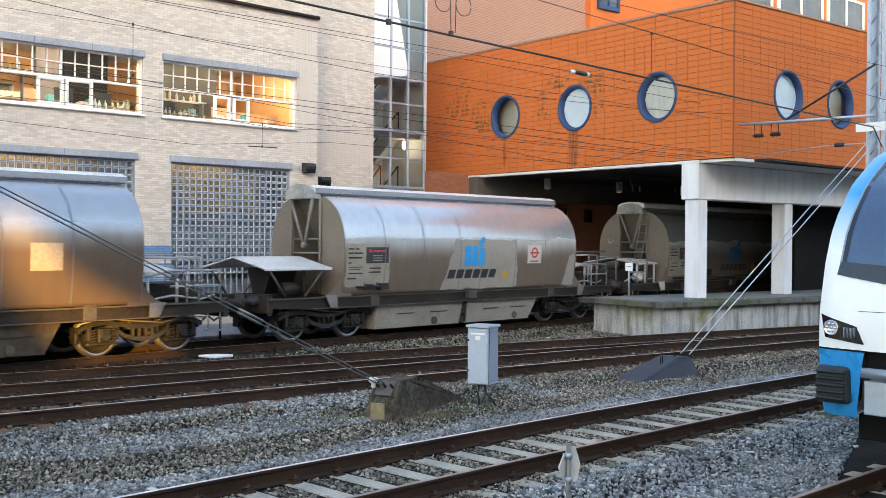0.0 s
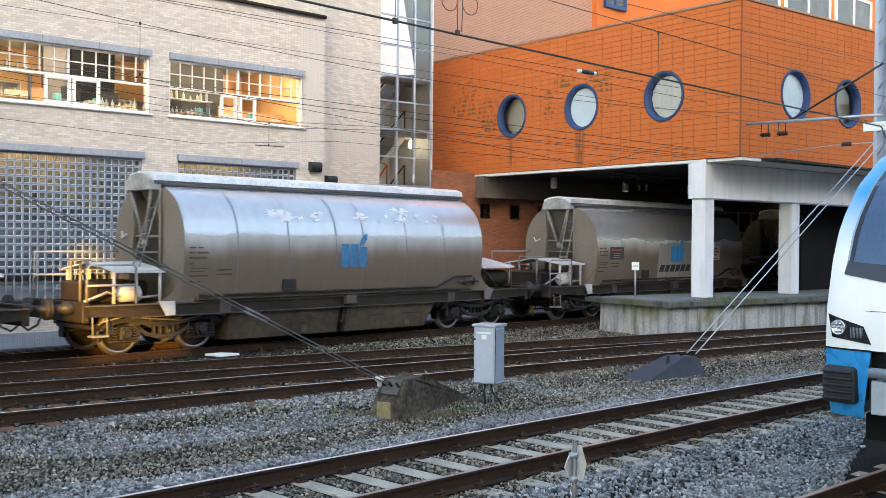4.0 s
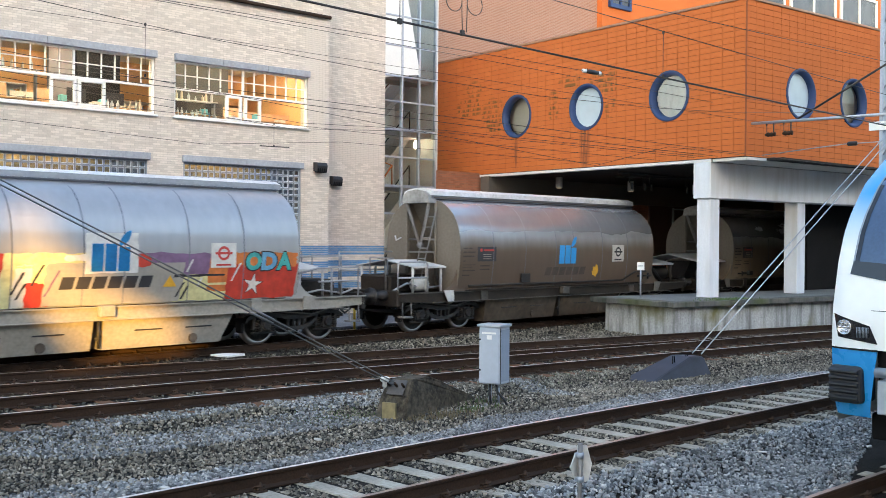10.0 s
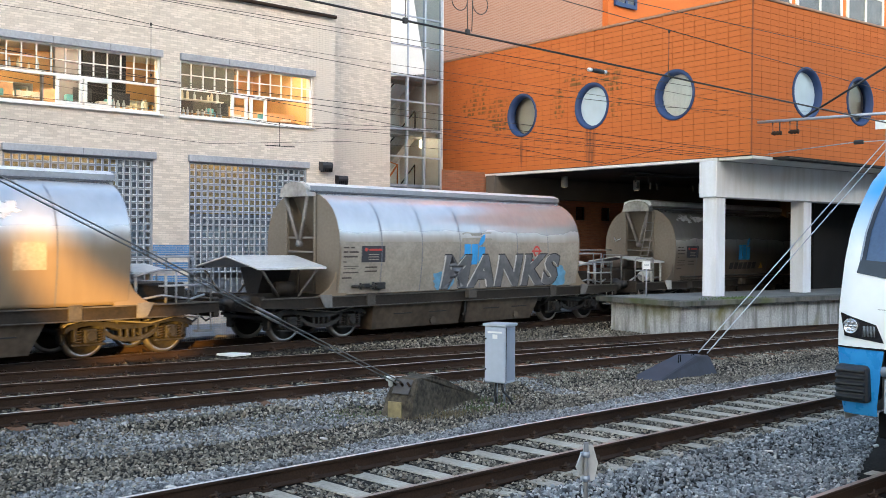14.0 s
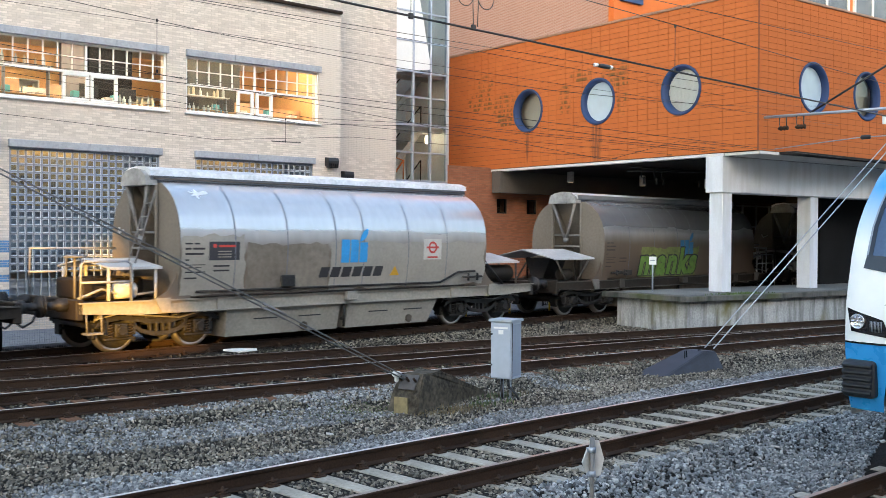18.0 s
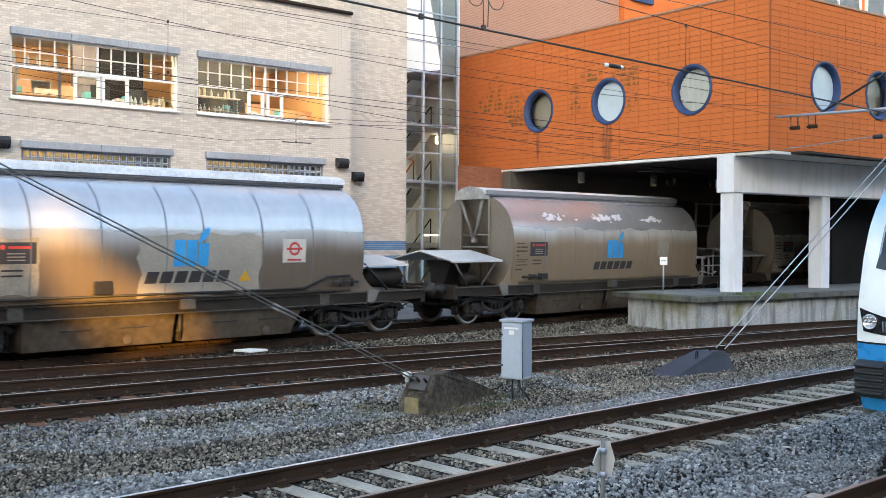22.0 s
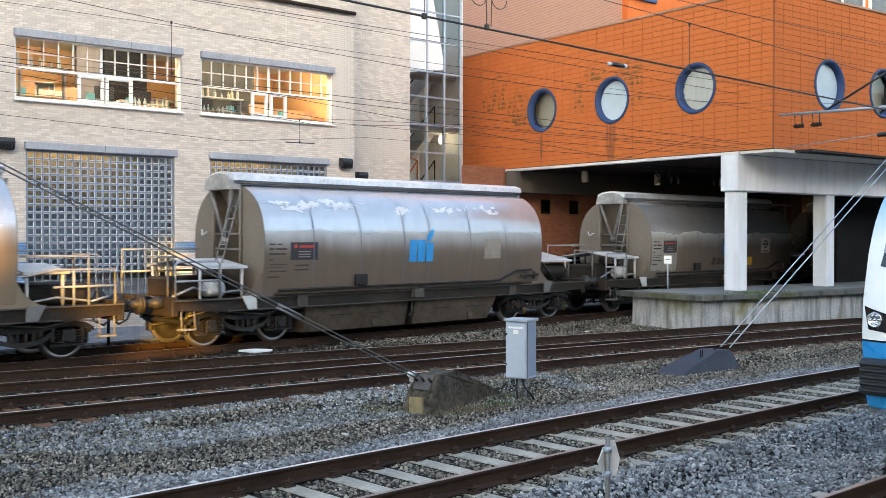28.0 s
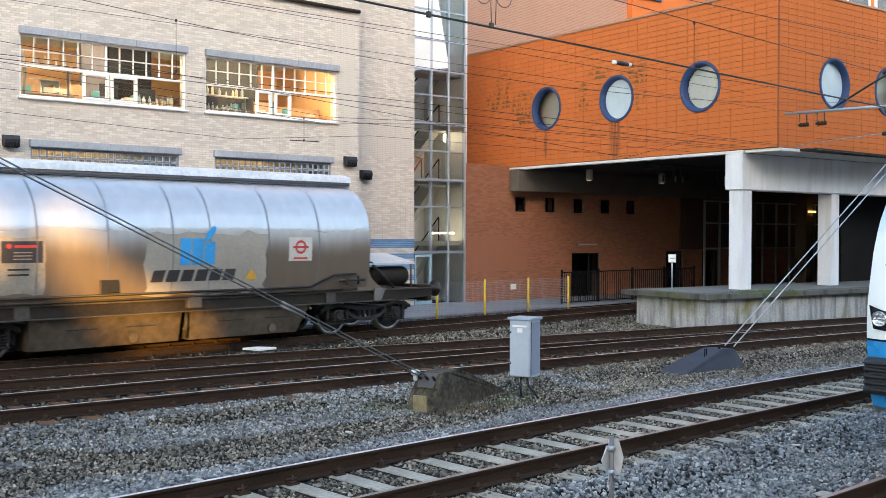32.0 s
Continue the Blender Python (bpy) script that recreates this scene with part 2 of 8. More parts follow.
def brick_paint(name, c1, c2, mortar):
    """Bricks too far off to build: courses in the colour alone."""
    mat = material(name, c1, 0.92, vary=0.14, grain=14, blotch=0.4)
    N, L = mat.node_tree.nodes, mat.node_tree.links
    tc, mp, br = N.new("ShaderNodeTexCoord"), N.new("ShaderNodeMapping"), N.new("ShaderNodeTexBrick")
    mp.inputs["Rotation"].default_value = (radians(90), 0, 0)
    L.new(tc.outputs["Object"], mp.inputs[0])
    L.new(mp.outputs[0], br.inputs["Vector"])
    for k, v in (("Scale", 1.0), ("Mortar Size", 0.013), ("Brick Width", 0.22), ("Row Height", 0.065)):
        br.inputs[k].default_value = v
    br.inputs["Color1"].default_value, br.inputs["Color2"].default_value, br.inputs["Mortar"].default_value = (*c1, 1), (*c2, 1), (*mortar, 1)
    L.new(br.outputs["Color"], N["Principled BSDF"].inputs["Base Color"])
    return mat


M_pinkbrick = brick_paint("far_pink_brick", (0.35, 0.178, 0.122), (0.30, 0.148, 0.10), (0.37, 0.235, 0.175))
M_lintel = material("grey_stone_lintel", (0.35, 0.37, 0.41), 0.75, vary=0.25, grain=14, blotch=0.8)
M_white = material("white_paint", (0.78, 0.78, 0.76), 0.5, vary=0.06, grain=20, bump=0.05)
M_steelgrey = material("grey_steel_frame", (0.30, 0.33, 0.37), 0.5, metal=0.4, vary=0.12, grain=20, bump=0.05)
M_galv = material("galvanised_steel", (0.42, 0.46, 0.52), 0.5, metal=0.6, vary=0.15, grain=15, blotch=2, bump=0.08)
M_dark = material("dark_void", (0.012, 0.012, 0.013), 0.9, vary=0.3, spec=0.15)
M_black = material("black_rubber", (0.02, 0.021, 0.024), 0.5, vary=0.2, grain=30, bump=0.05)
M_wire = material("dark_wire", (0.06, 0.056, 0.055), 0.6, metal=0.5, vary=0.2)
M_glass = glass("window_glass")
M_blueframe = material("blue_frame", (0.018, 0.048, 0.14), 0.6, vary=0.15, grain=20, bump=0.03)
# Near-black base: the hall's gloom put into the ceiling colour.
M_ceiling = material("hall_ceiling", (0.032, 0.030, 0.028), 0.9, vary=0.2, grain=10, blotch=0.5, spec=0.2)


def streaky(name, colour, stain, green=None, vary=0.3):
    """Weathered concrete: dark runs down the face, blotches, a green bloom in places."""
    mat = material(name, colour, 0.92, vary=vary, grain=18, blotch=0.9, bump=0.35)
    N, L = mat.node_tree.nodes, mat.node_tree.links
    b = N["Principled BSDF"]
    base = b.inputs["Base Color"].links[0].from_socket
    tc, mp, no, mr, mx = N.new("ShaderNodeTexCoord"), N.new("ShaderNodeMapping"), N.new("ShaderNodeTexNoise"), N.new("ShaderNodeMapRange"), N.new("ShaderNodeMix")
    mp.inputs["Scale"].default_value = (3.6, 3.6, 0.6)
    L.new(tc.outputs["Object"], mp.inputs[0])
    L.new(mp.outputs[0], no.inputs["Vector"])
    no.inputs["Scale"].default_value, no.inputs["Detail"].default_value = 1.0, 5
    mr.inputs["From Min"].default_value, mr.inputs["From Max"].default_value = 0.45, 0.68
    L.new(no.outputs["Fac"], mr.inputs["Value"])
    mx.data_type = "RGBA"
    L.new(mr.outputs["Result"], mx.inputs["Factor"])
    L.new(base, mx.inputs["A"])
    mx.inputs["B"].default_value = (*stain, 1)
    last = mx.outputs["Result"]
    if green:
        n2, m2, x2 = N.new("ShaderNodeTexNoise"), N.new("ShaderNodeMapRange"), N.new("ShaderNodeMix")
        n2.inputs["Scale"].default_value, n2.inputs["Detail"].default_value = 0.9, 5
        L.new(tc.outputs["Object"], n2.inputs["Vector"])
        m2.inputs["From Min"].default_value, m2.inputs["From Max"].default_value = 0.52, 0.72
        L.new(n2.outputs["Fac"], m2.inputs["Value"])
        x2.data_type = "RGBA"
        L.new(m2.outputs["Result"], x2.inputs["Factor"])
        L.new(last, x2.inputs["A"])
        x2.inputs["B"].default_value = (*green, 1)
        last = x2.outputs["Result"]
    L.new(last, b.inputs["Base Color"])
    return mat


M_platwall = streaky("streaked_platform_wall", (0.45, 0.46, 0.46), (0.13, 0.135, 0.12), (0.19, 0.18, 0.075), 0.4)
M_platedge = streaky("weathered_platform_edge", (0.125, 0.12, 0.105), (0.045, 0.05, 0.04), (0.085, 0.095, 0.04))
M_beam = streaky("streaked_white_concrete", (0.73, 0.755, 0.79), (0.64, 0.655, 0.67), vary=0.07)


def mossy_tiles(name, colour, tint, moss, runs):
    """Orange tiles, with moss on the lower half of some and dark runs below the round windows. Rows: y z wide high."""
    mat = material(name, colour, 0.85, vary=0.08, grain=14, blotch=0.5, bump=0.05, tint=tint, island=0.5, spec=0.25)
    N, L = mat.node_tree.nodes, mat.node_tree.links
    b = N["Principled BSDF"]
    base = b.inputs["Base Color"].links[0].from_socket
    tc, sep = N.new("ShaderNodeTexCoord"), N.new("ShaderNodeSeparateXYZ")
    L.new(tc.outputs["Object"], sep.inputs[0])

    def calc(op, a, c, clamp=False):
        n = N.new("ShaderNodeMath")
        n.operation, n.use_clamp = op, clamp
        for i, v in enumerate((a, c)):
            if isinstance(v, (int, float)):
                n.inputs[i].default_value = v
            elif v is not None:
                L.new(v, n.inputs[i])
        return n.outputs[0]

    def spot(y, z, wide, high):
        dy = calc("MULTIPLY", calc("SUBTRACT", sep.outputs["Y"], y), 1 / wide)
        dz = calc("MULTIPLY", calc("SUBTRACT", sep.outputs["Z"], z), 1 / high)
        return calc("SUBTRACT", 1.0, calc("ADD", calc("MULTIPLY", dy, dy), calc("MULTIPLY", dz, dz)), True)

    def noise_of(sy, sz, lo, hi):
        mp, n, r = N.new("ShaderNodeMapping"), N.new("ShaderNodeTexNoise"), N.new("ShaderNodeMapRange")
        mp.inputs["Scale"].default_value = (1, sy, sz)
        L.new(tc.outputs["Object"], mp.inputs[0])
        L.new(mp.outputs[0], n.inputs["Vector"])
        n.inputs["Scale"].default_value, n.inputs["Detail"].default_value = 1.0, 3
        r.inputs["From Min"].default_value, r.inputs["From Max"].default_value = lo, hi
        L.new(n.outputs["Fac"], r.inputs["Value"])
        return r.outputs["Result"]

    def total(rows):
        out = spot(*rows[0])
        for r in rows[1:]:
            out = calc("MAXIMUM", out, spot(*r))
        return out
    course = calc("FRACT", calc("MULTIPLY", calc("SUBTRACT", sep.outputs["Z"], 4.95), 26 / 4.57), None)
    low = calc("MULTIPLY", calc("SUBTRACT", 0.72, course), 4.0, True)
    green = calc("MULTIPLY", calc("MULTIPLY", calc("MULTIPLY", total(moss), 2.2, True), noise_of(5.0, 2.0, 0.42, 0.58)), calc("MULTIPLY", low, 0.8), True)
    dark = calc("MULTIPLY", calc("MULTIPLY", calc("MULTIPLY", total(runs), 1.5, True), noise_of(12.0, 1.0, 0.3, 0.55)), 0.6, True)
    for fac, c in ((green, (0.115, 0.085, 0.026)), (dark, (0.10, 0.05, 0.03))):
        mx = N.new("ShaderNodeMix")
        mx.data_type = "RGBA"
        L.new(fac, mx.inputs["Factor"])
        L.new(base, mx.inputs["A"])
        mx.inputs["B"].default_value = (*c, 1)
        base = mx.outputs["Result"]
    L.new(base, b.inputs["Base Color"])
    return mat


M_tile_stained = mossy_tiles("stained_terracotta_tile", (0.53, 0.14, 0.035), (0.57, 0.165, 0.045),
                             [(12.6, 7.55, 0.9, 0.45), (12.35, 8.2, 0.5, 0.4), (11.2, 7.1, 0.75, 0.75), (8.0, 7.2, 0.35, 0.6), (5.5, 7.75, 0.9, 0.5), (5.2, 6.8, 0.4, 0.4), (7.2, 7.95, 0.6, 0.3)],
                             [(9.93, 5.75, 0.10, 0.75), (6.45, 5.7, 0.28, 1.0), (2.95, 5.75, 0.28, 0.75)])
M_coping = material("weathered_coping", (0.34, 0.19, 0.12), 0.85, vary=0.3, grain=14, blotch=0.8)
# ---- the lines of the tracks: centre y at x ----
def y_a(x):
    x = max(-10.0, min(19.0, x))
    return 8.10 + 0.095 * x - 0.0024 * x * x


def y_b(x):
    x = max(-8.0, min(40.0, x))
    return 15.5 - 0.02 * x - 0.0018 * x * x


def y_c(x):
    x = max(-6.0, min(30.0, x))
    return 18.9 - 0.105 * x - 0.0012 * x * x


def y_z(x):
    return 4.02 + 0.035 * max(-20.0, min(40.0, x))


def y_d(x):
    """Straight past the yard, easing to the line of the wall at both ends."""
    if x > 46:
        w = min(x - 46, 30.0)
        return 20.51 + 0.0805 * 46 + 0.0805 * (w - w * w / 60.0)
    if x < -2:
        w = min(-2 - x, 30.0)
        return 20.51 - 0.161 - 0.0805 * (w - w * w / 60.0)
    return 20.51 + 0.0805 * x


def ground_height(x, y):
    """Ballast level below the rail tops: low strips between the tracks, the paved yard behind."""
    z = -0.30 + 0.035 * noise.noise(Vector((x * 0.35, y * 0.35, 0.0)))
    for f in (y_a, y_b, y_c, y_d, y_z):
        d = abs(y - f(x))
        bed = 1.0 if d < 1.45 else max(0.0, 1 - (d - 1.45) / 0.7)
        z = max(z, -0.30 + 0.11 * bed * bed * (3 - 2 * bed))
    back = y - y_d(x) - 1.9
    if back > 0:
        z = z + (-0.10 - z) * min(1.0, back / 0.8)
    return z


def build_ground():
    xs = [-2500, -800, -300, -120, -60, -30, -15, -5] + [i * 0.5 for i in range(0, 61)] + [32, 36, 42, 50, 70, 110, 300, 800, 2500]
    ys = [-2500, -800, -300, -100, -40, -15, -5, 0] + [2 + i * 0.25 for i in range(0, 93)] + [27, 30, 40, 80, 200, 800, 2500]
    bm = bmesh.new()
    grid = [[bm.verts.new((x, y, ground_height(x, y))) for y in ys] for x in xs]
    for i in range(len(xs) - 1):
        for j in range(len(ys) - 1):
            bm.faces.new((grid[i][j], grid[i + 1][j], grid[i + 1][j + 1], grid[i][j + 1])).smooth = True
    return solid("ground", bm, M_gravel, "crushed stone ground with dirt, gap shade put into its colour", "ground", kind="structure")


build_ground()

RAIL = [(-0.07, -0.172), (0.07, -0.172), (0.07, -0.16), (0.012, -0.14), (0.012, -0.045), (0.034, -0.03), (0.036, -0.006), (0.028, 0.0),
        (-0.028, 0.0), (-0.036, -0.006), (-0.034, -0.03), (-0.012, -0.045), (-0.012, -0.14), (-0.07, -0.16)]


def rail_mesh(bm, line, off, xs):
    """A rail of true section along a track's line."""
    rings = []
    for x in xs:
        s = (line(x + 0.05) - line(x - 0.05)) / 0.1
        nx, ny = -s / math.hypot(1, s), 1 / math.hypot(1, s)
        rings.append([bm.verts.new((x + nx * (off + u), line(x) + ny * (off + u), w)) for u, w in RAIL])
    n = len(RAIL)
    for a, b in zip(rings, rings[1:]):
        for k in range(n):
            f = bm.faces.new((a[k], b[k], b[(k + 1) % n], a[(k + 1) % n]))
            f.material_index = 1 if k in (6, 7) else 0
    bmesh.ops.recalc_face_normals(bm, faces=bm.faces[:])


def sleeper_mesh(kind):
    bm = bmesh.new()
    if kind == "concrete":
        prism(bm, [(-0.13, -0.33), (0.13, -0.33), (0.11, -0.178), (-0.11, -0.178)], "y", -1.26, 1.26)
        return mesh_of("sleeper", bm, M_concrete_sleeper)
    rbox(bm, -0.12, 0.12, -1.28, 1.28, -0.34, -0.175, 0.012)
    # The oily kind also holds the painted shade below the wagons.
    return mesh_of("sleeper", bm, M_oilshade_sleeper if kind == "oily" else M_wood_sleeper)


def fastening_mesh():
    """A rail clip: base plate, two bolts with washers, two spring clips."""
    bm = bmesh.new()
    rbox(bm, -0.07, 0.07, -0.15, 0.15, -0.18, -0.160, 0.005)
    for s in (-1, 1):
        rbox(bm, -0.045, 0.045, s * 0.10 - 0.035, s * 0.10 + 0.035, -0.165, -0.135, 0.008)
        lathe(bm, [(0.026, -0.14), (0.026, -0.115), (0.014, -0.115), (0.014, -0.085), (0.004, -0.08)], "z", 8, (0, s * 0.105, 0))
        tube(bm, [(-0.05, s * 0.06, -0.135), (-0.055, s * 0.11, -0.115), (0.055, s * 0.11, -0.115), (0.05, s * 0.06, -0.135)], 0.012, 5)
    return mesh_of("rail_fastening", bm, M_rail)


FASTENING = fastening_mesh()


def build_track(label, line, kind, step, first, near, ends, shine, clips):
    """A track with its two rails; sleepers one by one where the camera passes, joined further on."""
    track = thing("railway_track", label, "railway track", kind="structure")
    xs = sorted({ends[0], ends[1], *[x * 1.0 for x in range(-10, 41, 2)], *[x * 10.0 for x in range(-30, 31)]})
    xs = [x for x in xs if ends[0] <= x <= ends[1]]
    for off in (-0.7535, 0.7535):
        bm = bmesh.new()
        rail_mesh(bm, line, off, xs)
        bright = bool(shine) and (off > 0 or shine is M_railtop_worn)
        part("rail", bm, [M_rail, shine if bright else M_railtop_dull], track, "rail with polished running surface" if bright else "")
    me = sleeper_mesh(kind)
    x = first
    far = bmesh.new()
    while x < near[1]:
        s = (line(x + 0.05) - line(x - 0.05)) / 0.1
        m = Matrix.Translation((x, line(x), random.uniform(-0.006, 0.004))) @ Matrix.Rotation(math.atan(s) + random.uniform(-0.012, 0.012), 4, "Z")
        sl = part("sleeper", me, None, track, m=m)
        if clips:
            for off in (-0.7535, 0.7535):
                part("rail_fastening", FASTENING, None, sl, m=Matrix.Translation((0, off, 0)))
        x += step
    return track


def yard_paving():
    """The paved strip between the freight track and the buildings, in slabs that follow the track."""
    bm = bmesh.new()
    xs = [-4 + 2.0 * i for i in range(21)]
    rows = [[bm.verts.new((x, y, z)) for y, z in ((y_d(x) + 2.3, -0.13), (y_d(x) + 2.3, -0.075), (28.55, -0.075), (28.55, -0.13))] for x in xs]
    for a, b in zip(rows, rows[1:]):
        for k in range(4):
            bm.faces.new((a[k], b[k], b[(k + 1) % 4], a[(k + 1) % 4]))
    bm.faces.new(rows[0])
    bm.faces.new(rows[-1][::-1])
    bmesh.ops.recalc_face_normals(bm, faces=bm.faces[:])
    return solid("pavement", bm, material("yard_paving", (0.20, 0.215, 0.24), 0.75, vary=0.35, grain=18, blotch=0.6, bump=0.3), "blue-grey paved strip before the buildings", "pavement", kind="structure")


yard_paving()
build_track("main track with rusty rails on pale concrete sleepers", y_a, "concrete", 0.6, 3.26, (3, 24), (-60, 120), M_railtop, True)
build_track("siding with polished rail on rust-stained timber sleepers", y_b, "timber", 0.62, 1.2, (1, 26), (-60, 120), M_railtop_worn, True)
build_track("siding with dull rusty rails on timber sleepers", y_c, "timber", 0.62, 2.0, (2, 24), (-60, 30), None, True)
build_track("freight track with dull brown rails in dark ballast", y_d, "oily", 0.62, 4.0, (4, 34), (-310, 310), None, True)
build_track("platform track with rusty rails on concrete sleepers", y_z, "concrete", 0.6, 6.0, (6, 14), (-60, 120), None, True)

# Opaque pane; the reflection in the round windows is put into its colour.
M_reflectpane = material("pale_reflection_pane", (0.47, 0.58, 0.64), 0.12, vary=0.06, grain=3, blotch=1.5, bump=0.0, coat=0.4)

# ---- the orange building, in its own axes: u along the platform, v away from it ----
TURN = radians(-3.27)
BOX = Matrix.Translation((26.44, 16.82, 0)) @ Matrix.Rotation(TURN, 4, "Z")
DISC_V = (9.92, 6.41, 2.85)
DISC_U = (2.78, 5.74, 8.70, 11.66, 14.62)
DISC_Z, DISC_R = 6.99, 0.76
Z0, Z1 = 4.95, 9.52


def disc_wall(bm, a0, a1, z0, z1, centres, r, put, n=40):
    """A wall face with round openings: a square of strips round each, plain faces between."""
    cuts = sorted(centres)
    edge = a0
    def face(pts):
        bm.faces.new([bm.verts.new(put(a, z)) for a, z in pts])
    for c in cuts:
        h = r + 0.12
        face([(edge, z0), (c - h, z0), (c - h, z1), (edge, z1)])
        face([(c - h, z0), (c + h, z0), (c + h, DISC_Z - h), (c - h, DISC_Z - h)])
        face([(c - h, DISC_Z + h), (c + h, DISC_Z + h), (c + h, z1), (c - h, z1)])
        ring, sq = [], []
        for k in range(n):
            t = 2 * math.pi * k / n
            co, si = math.cos(t), math.sin(t)
            m = max(abs(co), abs(si))
            ring.append((c + r * co, DISC_Z + r * si))
            sq.append((c + h * co / m, DISC_Z + h * si / m))
        for k in range(n):
            j = (k + 1) % n
            face([ring[k], sq[k], sq[j], ring[j]])
        edge = c + h
    face([(edge, z0), (a1, z0), (a1, z1), (edge, z1)])


orange = thing("orange_building", "orange terracotta clad station building raised on white concrete columns", "building", BOX)
bm = bmesh.new()
disc_wall(bm, 0, 14.76, Z0, Z1, DISC_V, DISC_R, lambda a, z: (0.03, a, z))
disc_wall(bm, 0, 24, Z0, Z1, DISC_U, DISC_R, lambda a, z: (a, 0.03, z))
bmesh.ops.recalc_face_normals(bm, faces=bm.faces[:])
part("wall_joints", bm, M_orangejoint, orange)
boxes("roof", [(0.1, 40, 0.1, 14.7, Z1 - 0.15, Z1 - 0.02)], M_concrete, orange)
boxes("coping", [(-0.04, 40, -0.04, 0.16, Z1, Z1 + 0.07), (-0.04, 0.12, 0.16, 14.8, Z1, Z1 + 0.07)], M_coping, orange, label="pale stone coping")
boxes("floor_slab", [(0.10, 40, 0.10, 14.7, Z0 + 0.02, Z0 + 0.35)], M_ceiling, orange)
boxes("edge_beam", [(0.0, 0.30, 1.21, 14.5, Z0 - 0.10, Z0 - 0.015)], M_concrete_white, orange)
boxes("soffit_plate", [(0.06, 40, -0.02, 1.2, Z0 - 0.10, Z0 - 0.015)], M_concrete_white, orange)
boxes("concrete_beam", [(-0.02, 40, 1.22, 1.86, 3.76, Z0 - 0.105)], M_beam, orange, 0.02, "white painted concrete beam with streaks")
for i in range(6):
    u = 0.30 + 4.55 * i
    bm = bmesh.new()
    rbox(bm, u - 0.23, u + 0.23, 1.28, 1.78, 0.76, 3.757, 0.02)
    part("column", bm, M_beam, orange, "white painted square column")
for c, vert in [(c, True) for c in DISC_V] + [(c, False) for c in DISC_U]:
    m = Matrix.Translation((0, c, DISC_Z)) @ Matrix.Rotation(radians(-90), 4, "Z") if vert else Matrix.Translation((c, 0, DISC_Z))
    bm = bmesh.new()
    lathe(bm, [(DISC_R - 0.11, 0.262), (DISC_R - 0.01, 0.26), (DISC_R + 0.035, 0.02), (DISC_R + 0.035, -0.016), (DISC_R + 0.015, -0.03), (DISC_R - 0.045, -0.03), (DISC_R - 0.095, 0.06), (DISC_R - 0.11, 0.255)], "y", 48)
    bm.faces.ensure_lookup_table()
    for f in [f for f in bm.faces if len(f.verts) > 4]:
        bm.faces.remove(f)
    frame_ob = part("round_window", bm, M_blueframe, orange, "round window with deep dark blue reveal", m=m)
    bm = bmesh.new()
    bm.faces.new([bm.verts.new(((DISC_R - 0.098) * math.cos(2 * math.pi * k / 48), 0.17, (DISC_R - 0.098) * math.sin(2 * math.pi * k / 48))) for k in range(48)])
    part("pane", bm, M_reflectpane if (c in DISC_V[1:2] or (not vert and c != DISC_U[1])) else M_glass, frame_ob)
# Added dark strip: the shade contrast of the two faces, painted.
boxes("corner_trim", [(-0.012, 0.028, -0.012, 0.028, Z0, Z1 - 0.002)], material("dull_orange_strip", (0.27, 0.075, 0.022), 0.8, vary=0.15), orange, 0.004, "slim added strip, corner contrast put into its colour")
boxes("hall_wall", [(0.4, 40, 0.5, 14.5, 5.4, 5.42)], M_paving, orange)

# ---- the hall below it ----
def wall_y(name, x0, x1, y, z0, z1, thick, material_, holes, label, kind="structure"):
    """A wall in the plane y with rectangular openings x0 x1 z0 z1, thick towards +y."""
    cols = sorted({x0, x1, *[h[0] for h in holes], *[h[1] for h in holes]})
    rows = sorted({z0, z1, *[h[2] for h in holes], *[h[3] for h in holes]})
    bm = bmesh.new()
    for a, b in zip(cols, cols[1:]):
        for c, d in zip(rows, rows[1:]):
            mx, mz = (a + b) / 2, (c + d) / 2
            if not any(h[0] < mx < h[1] and h[2] < mz < h[3] for h in holes):
                box(bm, a, b, y, y + thick, c, d)
    bmesh.ops.remove_doubles(bm, verts=bm.verts[:], dist=1e-4)
    return solid(name, bm, material_, label, "wall", kind=kind)


HALL_HOLES = [(27.45 + 1.62 * i, 28.0 + 1.62 * i, 3.28, 3.84) for i in range(5)] + [(30.6, 32.23, -0.12, 1.66)] + [(36.6, 37.8, -0.12, 1.7), (39.2, 40.4, -0.12, 1.7), (42, 42.9, -0.12, 1.7)]
# Stands before the red wall and carries the painted gloom.
tagged(boxes("wall_hall_deep", [(37.5, 75, 28.70, 28.775, 1.75, 4.86)], M_gloombrick), "brick wall deep in the hall, shade put into its colour", "wall", kind="structure")
hall_wall = wall_y("wall_hall", 24.9, 75, 28.8, -0.3, 5.0, 0.4, M_redmortar, HALL_HOLES, "red brick wall of the hall under the building")
# Out of view; added to close the hall's far end.
tagged(boxes("wall_hall_end", [(75, 75.4, 12, 22.9, -0.3, 5), (75, 75.4, 28.2, 29.2, -0.3, 5), (75, 75.4, 22.9, 28.2, 4.6, 5)], M_dark), "unseen dark wall added at the hall end, with a track opening", "wall", kind="structure")
tagged(boxes("ceiling", [(27.45, 75, 16.2, 29.2, 4.87, 4.94)], M_ceiling), "concrete ceiling of the hall, gloom put into its dark colour", "ceiling", kind="structure")

